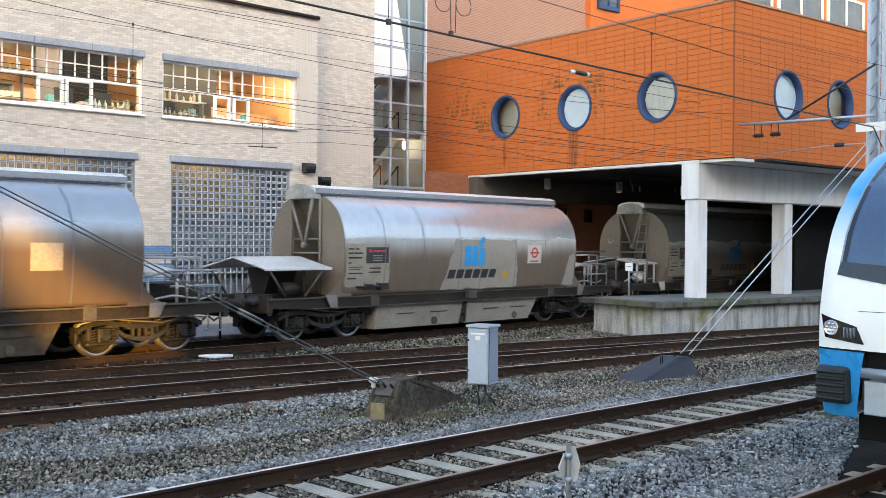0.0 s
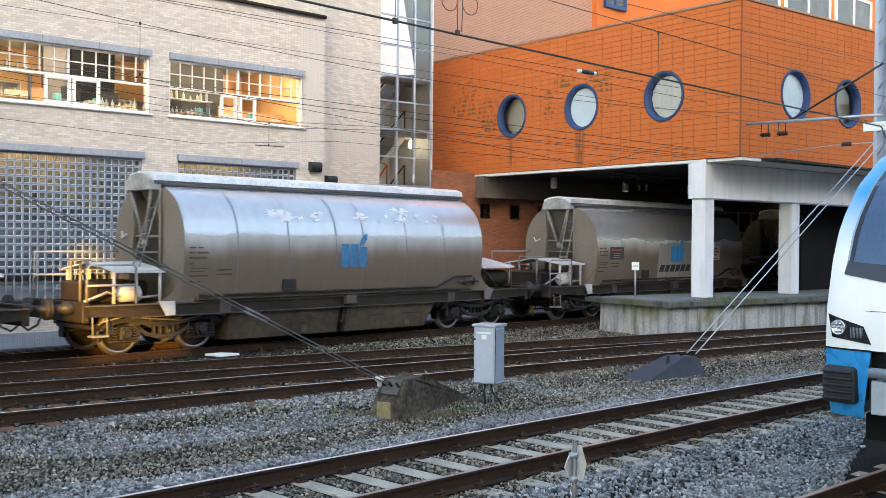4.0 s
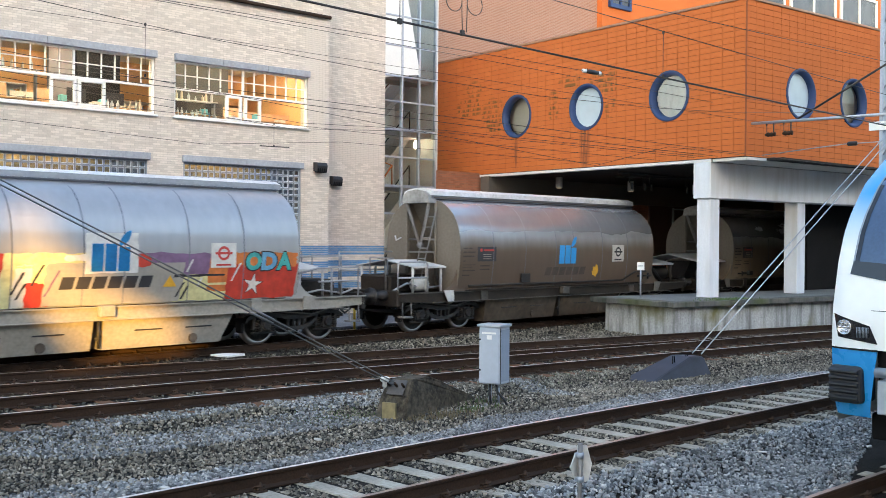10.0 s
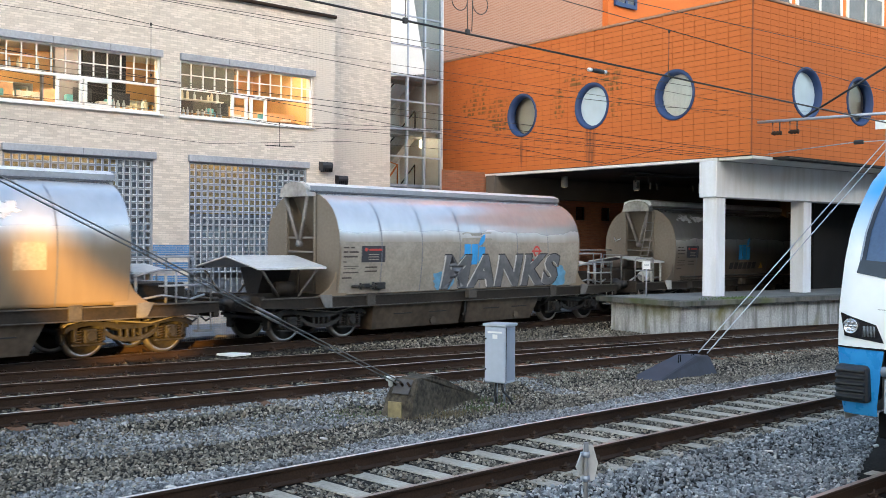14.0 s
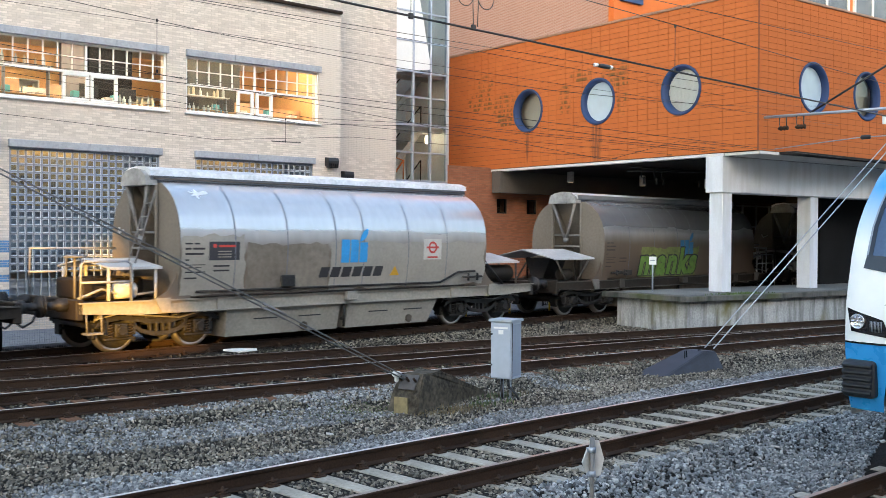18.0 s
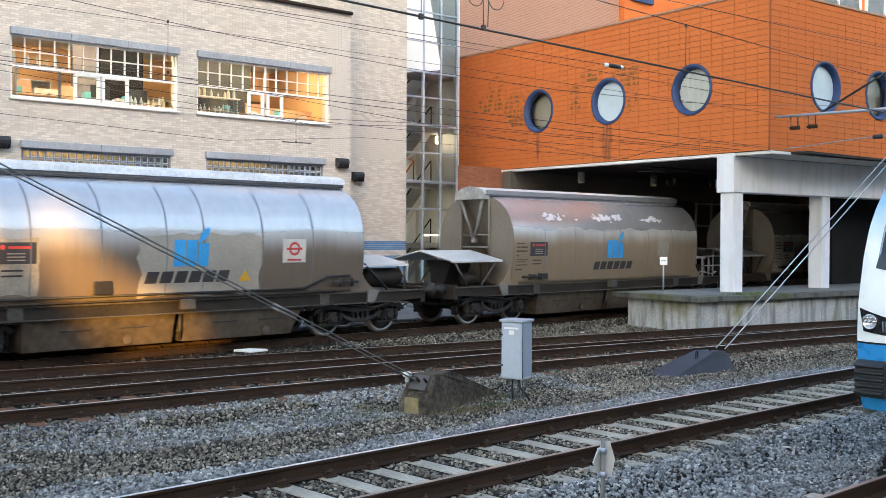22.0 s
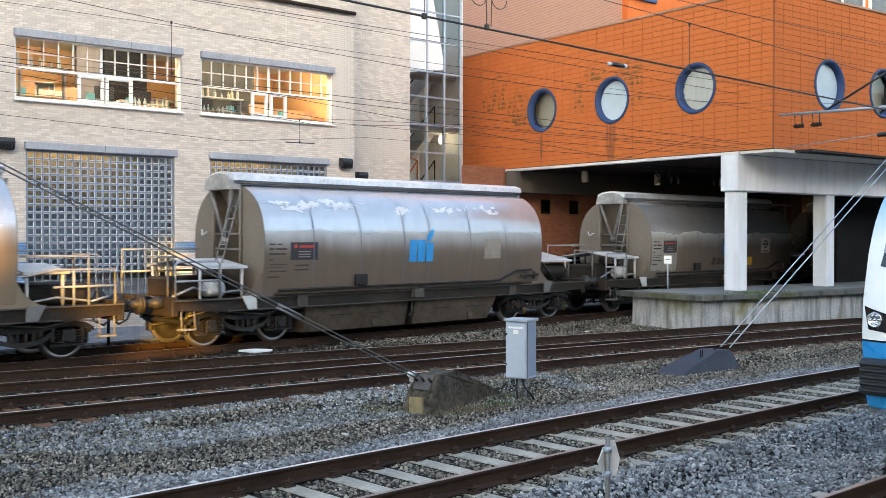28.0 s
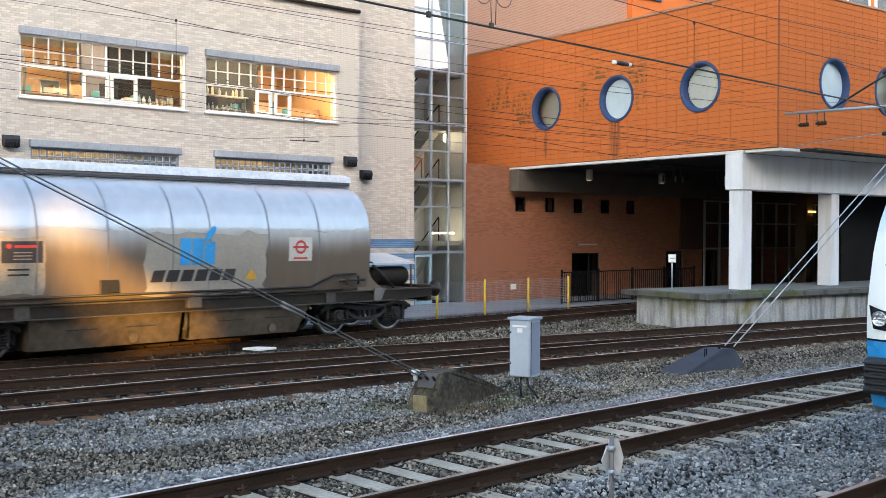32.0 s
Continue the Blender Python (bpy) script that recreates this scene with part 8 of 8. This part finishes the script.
# ---- weeds along the track ----
def weeds(x, y, z, spread, count, high, seed):
    bm = bmesh.new()
    rnd = random.Random(seed)
    for _ in range(count):
        px, py = x + rnd.gauss(0, spread), y + rnd.gauss(0, spread * 0.5)
        a, h = rnd.uniform(0, 6.28), high * rnd.uniform(0.4, 1)
        lean = Vector((math.cos(a), math.sin(a), 0)) * h * rnd.uniform(0.2, 0.8)
        side = Vector((-math.sin(a), math.cos(a), 0)) * 0.006
        p = Vector((px, py, ground_height(px, py)))
        m = p + lean * 0.4 + Vector((0, 0, h * 0.7))
        e = p + lean + Vector((0, 0, h))
        v = [bm.verts.new(q) for q in (p - side, p + side, m + side, m - side, e)]
        bm.faces.new(v[:4])
        bm.faces.new((v[3], v[2], v[4]))
    return bm


M_weed = material("weed_leaf", (0.07, 0.11, 0.03), 0.8, vary=0.5, grain=5, island=1.0)
M_drygrass = material("dry_grass", (0.14, 0.11, 0.06), 0.9, vary=0.4, grain=5, island=1.0)
w_bm = bmesh.new()
for x, y, s, c, h in ((11.3, 12.05, 0.25, 90, 0.12), (12.0, 12.5, 0.2, 70, 0.12), (9.3, 12.7, 0.5, 420, 0.045), (9.2, 13.0, 0.5, 300, 0.045), (13.5, 16.2, 0.8, 160, 0.08), (22.8, 18.0, 0.4, 120, 0.12), (15, 13.2, 0.8, 90, 0.05)):
    add(w_bm, weeds(x, y, 0, s, c, h, int(x * 10)))
solid("weeds", w_bm, M_weed, "low green weeds between the stones", "weeds", kind="stuff")
w_bm = bmesh.new()
for x, y, s, c, h in ((10.6, 11.95, 0.3, 200, 0.10), (10.2, 12.0, 0.25, 130, 0.08), (12.4, 12.6, 0.3, 80, 0.1)):
    add(w_bm, weeds(x, y, 0, s, c, h, int(x * 10) + 3))
solid("dry_grass", w_bm, M_drygrass, "withered brown grass by the anchor block", "grass", kind="stuff")

# moss on the platform edge
w_bm = bmesh.new()
rnd = random.Random(8)
for _ in range(420):
    a, b = rnd.gauss(2.6, 0.55), abs(rnd.gauss(0, 0.25)) + 0.1
    q = platform.matrix_basis @ Vector((a, b, 0.76))
    h = rnd.uniform(0.02, 0.07)
    d = rnd.uniform(0, 6.28)
    v = [w_bm.verts.new(q + Vector(o)) for o in ((-0.02 * math.cos(d), -0.02 * math.sin(d), 0), (0.02 * math.cos(d), 0.02 * math.sin(d), 0), (0.01, 0.01, h))]
    w_bm.faces.new(v)
solid("moss_tufts", w_bm, M_weed, "green moss tufts on the platform edge", "moss", kind="stuff")

# ---- pieces: bricks, tiles, glass blocks, stones ----
def box_cloud(name, rows, mats, index=None, axes="xz"):
    """Many thin boxes in one mesh from rows x0 x1 y0 y1 z0 z1; the far face is left out."""
    r = np.asarray(rows, dtype=np.float64)
    n = len(r)
    x0, x1, y0, y1, z0, z1 = r.T
    v = np.stack([np.stack(c, -1) for c in ((x0, y0, z0), (x1, y0, z0), (x1, y0, z1), (x0, y0, z1), (x0, y1, z0), (x1, y1, z0), (x1, y1, z1), (x0, y1, z1))], 1).reshape(-1, 3)
    quad = np.array([(0, 1, 2, 3), (0, 4, 5, 1), (1, 5, 6, 2), (2, 6, 7, 3), (3, 7, 4, 0)])
    if axes == "yz":
        quad = np.array([(0, 3, 7, 4), (0, 4, 5, 1), (0, 1, 2, 3), (3, 2, 6, 7), (4, 7, 6, 5)])
    f = (quad[None] + 8 * np.arange(n)[:, None, None]).reshape(-1, 4)
    me = bpy.data.meshes.new(name)
    me.vertices.add(len(v))
    me.vertices.foreach_set("co", v.ravel())
    me.loops.add(f.size)
    me.loops.foreach_set("vertex_index", f.ravel().astype(np.int32))
    me.polygons.add(len(f))
    me.polygons.foreach_set("loop_start", np.arange(0, f.size, 4, dtype=np.int32))
    for m in mats:
        me.materials.append(m)
    if index is not None:
        me.polygons.foreach_set("material_index", np.repeat(np.asarray(index, dtype=np.int32), 5))
    me.update(calc_edges=True)
    me.polygons.foreach_set("use_smooth", np.zeros(len(f), dtype=bool))
    return me


BANDS = [(1.94, 2.20), (1.56, 1.75), (1.19, 1.38), (0.81, 1.0), (0.44, 0.63)]


def brick_rows(x0, x1, z0, z1, y, holes, seed, length=0.21, high=0.05, joint=0.0125):
    rnd = random.Random(seed)
    rows, blue = [], []
    k = 0
    z = z0
    while z < z1:
        zc = z + high / 2
        shift = 0.0 if k % 2 else -(length + 0.01) / 2
        x = x0 + shift
        band = any(a <= zc <= b for a, b in BANDS)
        while x < x1:
            spans = [(max(x, x0), min(x + length, x1))]
            for h in holes:
                if h[2] - 0.01 < zc < h[3] + 0.01:
                    cut = []
                    for a, b in spans:
                        if b <= h[0] or a >= h[1]:
                            cut.append((a, b))
                        else:
                            if a < h[0]:
                                cut.append((a, h[0]))
                            if b > h[1]:
                                cut.append((h[1], b))
                    spans = cut
            for a, b in spans:
                if b - a > 0.03:
                    d = rnd.uniform(-0.0025, 0.0025)
                    rows.append((a, b, y + d, y + 0.02, z, z + high))
                    blue.append(1 if band else 0)
            x += length + 0.01
        z += high + joint
        k += 1
    return rows, blue


def lay_bricks(parent, rows, blue, mats, label, pick):
    """The bricks of one stretch are pieces of their own on one shared mesh; the rest lie in one mesh."""
    single = [i for i, r in enumerate(rows) if not blue[i] and abs(r[1] - r[0] - 0.21) < 1e-6 and pick(r)][:300]
    taken = set(single)
    rest = [r for i, r in enumerate(rows) if i not in taken]
    me = box_cloud("bricks", rest, mats, [b for i, b in enumerate(blue) if i not in taken])
    ob = part("bricks", me, None, parent, label)
    tagged(ob, kind="stuff")
    one = box_cloud("brick", [(0, 0.21, 0, 0.02, 0, 0.05)], [mats[0]])
    for i in single:
        part("brick", one, None, parent, m=Matrix.Translation((rows[i][0], rows[i][2], rows[i][4])))


lintels = [(x0 - 0.03, x1 + 0.04, z1 - 0.01, z1 + 0.185) for x0, x1, z0, z1 in WINDOWS] + [(x0 - 0.05, x1 + 0.07, z1, z1 + 0.195) for x0, x1, z0, z1 in BLOCKS]
holes = WINDOWS + BLOCKS + lintels + [(3.4, 7.9, 5.9, 7.5)]
rows, blue = brick_rows(2.6, 19.03, -0.2, 11.2, YF + 0.004, holes, 3)
lay_bricks(facade, rows, blue, [M_brick, M_bluebrick], "rows of pale bricks with blue bands", lambda r: r[0] > 18.0 and 5.0 < r[4] < 9.4)
rows, blue = brick_rows(19.03, 22.38, -0.2, 13.0, YR + 0.004, [], 4)
lay_bricks(recess, rows, blue, [M_brick, M_bluebrick], "rows of pale bricks with blue bands", lambda r: 5.0 < r[4] < 7)
rows, blue = brick_rows(24.9, 46, -0.1, 4.99, 28.79, HALL_HOLES, 5)
lay_bricks(hall_wall, rows, [0] * len(rows), [M_redbrick], "rows of red bricks", lambda r: r[0] < 28 and 1 < r[4] < 3.2)


def block_mesh(w, h):
    """A glass block: a pillow face in a thin rim."""
    bm = bmesh.new()
    rings = [[bm.verts.new((w / 2 + (w / 2 - m) * a, y, h / 2 + (h / 2 - m) * b)) for a, b in ((-1, -1), (1, -1), (1, 1), (-1, 1))] for m, y in ((0.0, 0.012), (0.006, 0.0), (0.015, 0.002), (0.024, 0.008))]
    for p, q in zip(rings, rings[1:]):
        for i in range(4):
            bm.faces.new((p[i], p[(i + 1) % 4], q[(i + 1) % 4], q[i]))
    for f in bm.faces:
        f.material_index = 1
    bm.faces.new(rings[-1])
    return bm


def block_glass():
    """Wavy block glass: sees dimly through, mirrors the sky."""
    mat = glass("block_glass", (0.80, 0.88, 0.94), 0.12, 0.9)
    N, L = mat.node_tree.nodes, mat.node_tree.links
    tc, wave, bp = N.new("ShaderNodeTexCoord"), N.new("ShaderNodeTexNoise"), N.new("ShaderNodeBump")
    wave.inputs["Scale"].default_value = 28
    L.new(tc.outputs["Object"], wave.inputs["Vector"])
    L.new(wave.outputs["Fac"], bp.inputs["Height"])
    bp.inputs["Strength"].default_value, bp.inputs["Distance"].default_value = 0.8, 0.02
    for n in N:
        if n.type in ("BSDF_GLOSSY", "FRESNEL"):
            L.new(bp.outputs["Normal"], n.inputs["Normal"])
    milky, blend = N.new("ShaderNodeBsdfDiffuse"), N.new("ShaderNodeMixShader")
    milky.inputs["Color"].default_value = (0.20, 0.26, 0.33, 1)
    blend.inputs[0].default_value = 0.22
    out = N["Material Output"]
    L.new(out.inputs["Surface"].links[0].from_socket, blend.inputs[1])
    L.new(milky.outputs[0], blend.inputs[2])
    L.new(blend.outputs[0], out.inputs["Surface"])
    return mat


M_block = block_glass()
M_blockjoint = material("block_joint", (0.24, 0.265, 0.29), 0.8, vary=0.2)
M_blockrim = material("block_rim", (0.50, 0.55, 0.60), 0.25, vary=0.25, grain=20, blotch=0.8, bump=0.05)
count = 0
for bi, (x0, x1, z0, z1) in enumerate(BLOCKS):
    panel = thing("glass_block_panel", "wall panel of square glass blocks in grey joints", "glass block wall", group="glass block panels", kind="structure")
    nx, nz = 20, 21
    px, pz = (x1 - x0 - 0.07) / nx, (z1 - z0 - 0.07) / nz
    jrows = [(x0 + 0.035 + px * i - 0.012, x0 + 0.035 + px * i + 0.012, YF + 0.045, YF + 0.11, z0 + 0.035, z1 - 0.035) for i in range(nx + 1)]
    jrows += [(x0 + 0.035, x1 - 0.035, YF + 0.048, YF + 0.11, z0 + 0.035 + pz * j - 0.012, z0 + 0.035 + pz * j + 0.012) for j in range(nz + 1)]
    part("joint_grid", box_cloud("joint_grid", jrows, [M_blockjoint]), None, panel)
    one = mesh_of("glass_block", block_mesh(px - 0.02, pz - 0.02), [M_block, M_blockrim])
    for i in range(nx):
        for j in range(nz):
            if z0 + pz * j < 1.2 or (bi == 2 and i < 12):
                continue
            part("glass_block", one, None, panel, m=Matrix.Translation((x0 + 0.035 + px * i + 0.01, YF + 0.06, z0 + 0.035 + pz * j + 0.01)))
    boxes("lower_backing", [(x0, x1, YF + 0.14, YF + 0.15, z0, 1.2)], M_steelgrey, panel)


def tile_rows(a0, a1, z0, z1, centres, pitch, rows_n, seed):
    """Tiles in half-offset courses, trimmed round the round windows: a0 a1 z0 z1 strips, and whole tiles."""
    rnd = random.Random(seed)
    h = (z1 - z0) / rows_n
    whole, cut = [], []
    for k in range(rows_n):
        z = z0 + k * h
        a = a0
        while a < a1 - 0.02:
            p, q = max(a, a0), min(a + pitch, a1)
            d = rnd.uniform(-0.001, 0.001)
            near = [c for c in centres if p < c + DISC_R + 0.02 and q > c - DISC_R - 0.02 and z < DISC_Z + DISC_R + 0.02 and z + h > DISC_Z - DISC_R - 0.02]
            if not near:
                (whole if q - p > pitch - 1e-3 else cut).append((p + 0.004, q - 0.004, z + 0.006, z + h - 0.006, d))
            else:
                c, R = near[0], DISC_R + 0.004
                n = 12
                for s in range(n):
                    b0, b1 = p + 0.004 + (q - p - 0.008) * s / n, p + 0.004 + (q - p - 0.008) * (s + 1) / n
                    m = min(abs(b0 - c), abs(b1 - c)) if (b0 - c) * (b1 - c) > 0 else 0.0
                    if m >= R:
                        cut.append((b0, b1, z + 0.006, z + h - 0.006, d))
                        continue
                    e = math.sqrt(R * R - m * m)
                    if z + h - 0.006 > DISC_Z + e:
                        cut.append((b0, b1, max(z + 0.006, DISC_Z + e), z + h - 0.006, d))
                    if z + 0.006 < DISC_Z - e:
                        cut.append((b0, b1, z + 0.006, min(z + h - 0.006, DISC_Z - e), d))
            a += pitch
    return whole, cut


def lay_tiles(a0, a1, centres, vert, pick, seed):
    whole, cut = tile_rows(a0, a1, Z0, Z1, centres, 0.42, 26, seed)
    def row(t):
        p, q, z, w, d = t
        return (d, 0.03, p, q, z, w) if vert else (p, q, d, 0.03, z, w)
    single = [t for t in whole if pick(t)][:300]
    taken = set(single)
    rest = [row(t) for t in whole + cut if t not in taken]
    ob = part("tiles", box_cloud("tiles", rest, [M_tile_stained if vert else M_orange], axes="yz" if vert else "xz"), None, orange, "courses of orange terracotta tiles")
    tagged(ob, kind="stuff")
    h = (Z1 - Z0) / 26
    one = box_cloud("tile", [(0, 0.03, 0, 0.412, 0, h - 0.012)] if vert else [(0, 0.412, 0, 0.03, 0, h - 0.012)], [M_orange], axes="yz" if vert else "xz")
    for p, q, z, w, d in single:
        part("tile", one, None, orange, m=Matrix.Translation((d, p, z) if vert else (p, d, z)))


lay_tiles(0.0, 14.76, DISC_V, True, lambda t: t[0] < 5.0, 1)
lay_tiles(0.032, 16.0, DISC_U, False, lambda t: t[0] < 4.4, 2)


def stones(name, spots, size, mat, label, seed):
    """Crushed stones: bent icosahedra of many sizes and turns, in one mesh."""
    rng = np.random.default_rng(seed)
    g = (1 + 5 ** 0.5) / 2
    ico = np.array([(-1, g, 0), (1, g, 0), (-1, -g, 0), (1, -g, 0), (0, -1, g), (0, 1, g), (0, -1, -g), (0, 1, -g), (g, 0, -1), (g, 0, 1), (-g, 0, -1), (-g, 0, 1)]) / 1.9
    tri = np.array([(0, 11, 5), (0, 5, 1), (0, 1, 7), (0, 7, 10), (0, 10, 11), (1, 5, 9), (5, 11, 4), (11, 10, 2), (10, 7, 6), (7, 1, 8), (3, 9, 4), (3, 4, 2), (3, 2, 6), (3, 6, 8), (3, 8, 9), (4, 9, 5), (2, 4, 11), (6, 2, 10), (8, 6, 7), (9, 8, 1)])
    n = len(spots)
    p = np.asarray(spots, dtype=np.float64)
    scale = size * rng.uniform(0.55, 1.35, (n, 1, 1)) * rng.uniform(0.5, 1.45, (n, 1, 3))
    v = ico[None] * rng.uniform(0.62, 1.3, (n, 12, 1)) * scale
    a, b = rng.uniform(0, 2 * np.pi, n), rng.uniform(-0.7, 0.7, n)
    ca, sa, cb, sb = np.cos(a)[:, None], np.sin(a)[:, None], np.cos(b)[:, None], np.sin(b)[:, None]
    x, y, z = v[..., 0], v[..., 1] * cb - v[..., 2] * sb, v[..., 1] * sb + v[..., 2] * cb
    v = np.stack([x * ca - y * sa, x * sa + y * ca, z], -1) + p[:, None, :]
    f = (tri[None] + 12 * np.arange(n)[:, None, None]).reshape(-1, 3)
    me = bpy.data.meshes.new(name)
    me.vertices.add(n * 12)
    me.vertices.foreach_set("co", v.ravel())
    me.loops.add(f.size)
    me.loops.foreach_set("vertex_index", f.ravel().astype(np.int32))
    me.polygons.add(len(f))
    me.polygons.foreach_set("loop_start", np.arange(0, f.size, 3, dtype=np.int32))
    me.materials.append(mat)
    me.update(calc_edges=True)
    me.polygons.foreach_set("use_smooth", np.zeros(len(f), dtype=bool))
    return tagged(new(name, me), label, "ballast", kind="stuff")


def scatter(n, x_range, y_range, keep, lift, seed):
    rng = np.random.default_rng(seed)
    out = []
    xs, ys = rng.uniform(*x_range, n), rng.uniform(*y_range, n)
    for x, y in zip(xs, ys):
        if keep(x, y):
            out.append((x, y, ground_height(x, y) + lift + rng.uniform(-0.012, 0.012)))
    return out


def in_sight(x, y):
    """Ground inside the wedge that the yard's front shows."""
    if y > 2.4 * x + 5 or y < 0.42 * x + 1.0:
        return False
    for f, first, step in ((y_a, 3.26, 0.6), (y_z, 6.0, 0.6), (y_b, 1.2, 0.62)):
        d = abs(y - f(x))
        if abs(d - 0.7535) < 0.07:
            return False
        if d < 1.27:
            s = (f(x + 0.05) - f(x - 0.05)) / 0.1
            ph = (x + s * (y - f(x)) - first) % step
            if min(ph, step - ph) < 0.165 and (d < 0.72 or noise.noise(Vector((x * 3, y * 3, 1))) > -0.05):
                return False
    return True


fresh = scatter(118000, (2.5, 20), (4.2, 11.8), lambda x, y: in_sight(x, y) and abs(y - y_a(x)) > 1.22 and (abs(y - y_a(x)) < 2.4 + 0.5 * noise.noise(Vector((x * 0.6, y * 0.6, 2))) or y < y_a(x)), 0.012, 21)
bed = scatter(76000, (2.5, 20), (6.2, 11.2), lambda x, y: abs(y - y_a(x)) <= 1.3 and in_sight(x, y), -0.004, 27)
stones("track_bed_gravel", bed, 0.020, M_stone_old, "brown-grey gravel between the sleepers", 37)
stones("ballast_stones", fresh, 0.0215, M_stone, "blue-grey crushed ballast stones beside the main track", 31)
old = scatter(66000, (3, 24), (9.5, 14.4), lambda x, y: in_sight(x, y) and abs(y - y_a(x)) > 1.9, 0.004, 22)
stones("old_gravel", old, 0.0185, M_stone_old, "fine brown-grey gravel between the tracks", 32)
mixed = scatter(46000, (3, 30), (12.9, 21.5), lambda x, y: in_sight(x, y) and y < y_d(x) - 1.35, 0.006, 23)
stones("dirty_ballast", mixed, 0.023, M_stone_dirty, "dirty dark ballast between the sidings", 33)
black = scatter(14000, (3, 34), (19.4, 24.4), lambda x, y: abs(y - y_d(x)) < 1.5 and abs(abs(y - y_d(x)) - 0.7535) > 0.07, 0.006, 26)
stones("oily_ballast", black, 0.027, M_stone_oilshade, "black oily ballast, shade under the train put into its colour", 36)
pale = scatter(15000, (3, 14), (12.2, 14.3), lambda x, y: in_sight(x, y) and noise.noise(Vector((x * 0.5, y * 0.9, 5))) > -0.1, 0.012, 24)
stones("pale_ballast", pale, 0.021, M_stone, "patch of clean blue-grey ballast stones", 34)
back = scatter(9000, (14, 30), (19.0, 22.0), lambda x, y: in_sight(x, y) and y < y_d(x) - 1.0, 0.01, 25)
stones("back_ballast", back, 0.023, M_stone_old, "pale brown-grey ballast before the freight track", 35)
for x, y in ((4.9, 9.9), (7.9, 11.5), (13.2, 6.5), (11.6, 7.1), (20.5, 18.8), (21.6, 19.6)):
    bm = bmesh.new()
    rbox(bm, -0.05, 0.06, -0.03, 0.03, 0, 0.02, 0.006)
    for v in bm.verts:
        v.co.z += 0.02 * noise.noise(v.co * 20 + Vector((x, y, 0)))
    solid("paper_scrap", bm, M_panel, "small scrap of white paper on ballast", "litter", "paper scraps", m=Matrix.Translation((x, y, ground_height(x, y) + 0.03)) @ Matrix.Rotation(x, 4, "Z"))

for ob in scene.objects:
    if ob.name.split(".")[0] in ("pane", "windscreen"):
        ob.visible_shadow = False


motions()
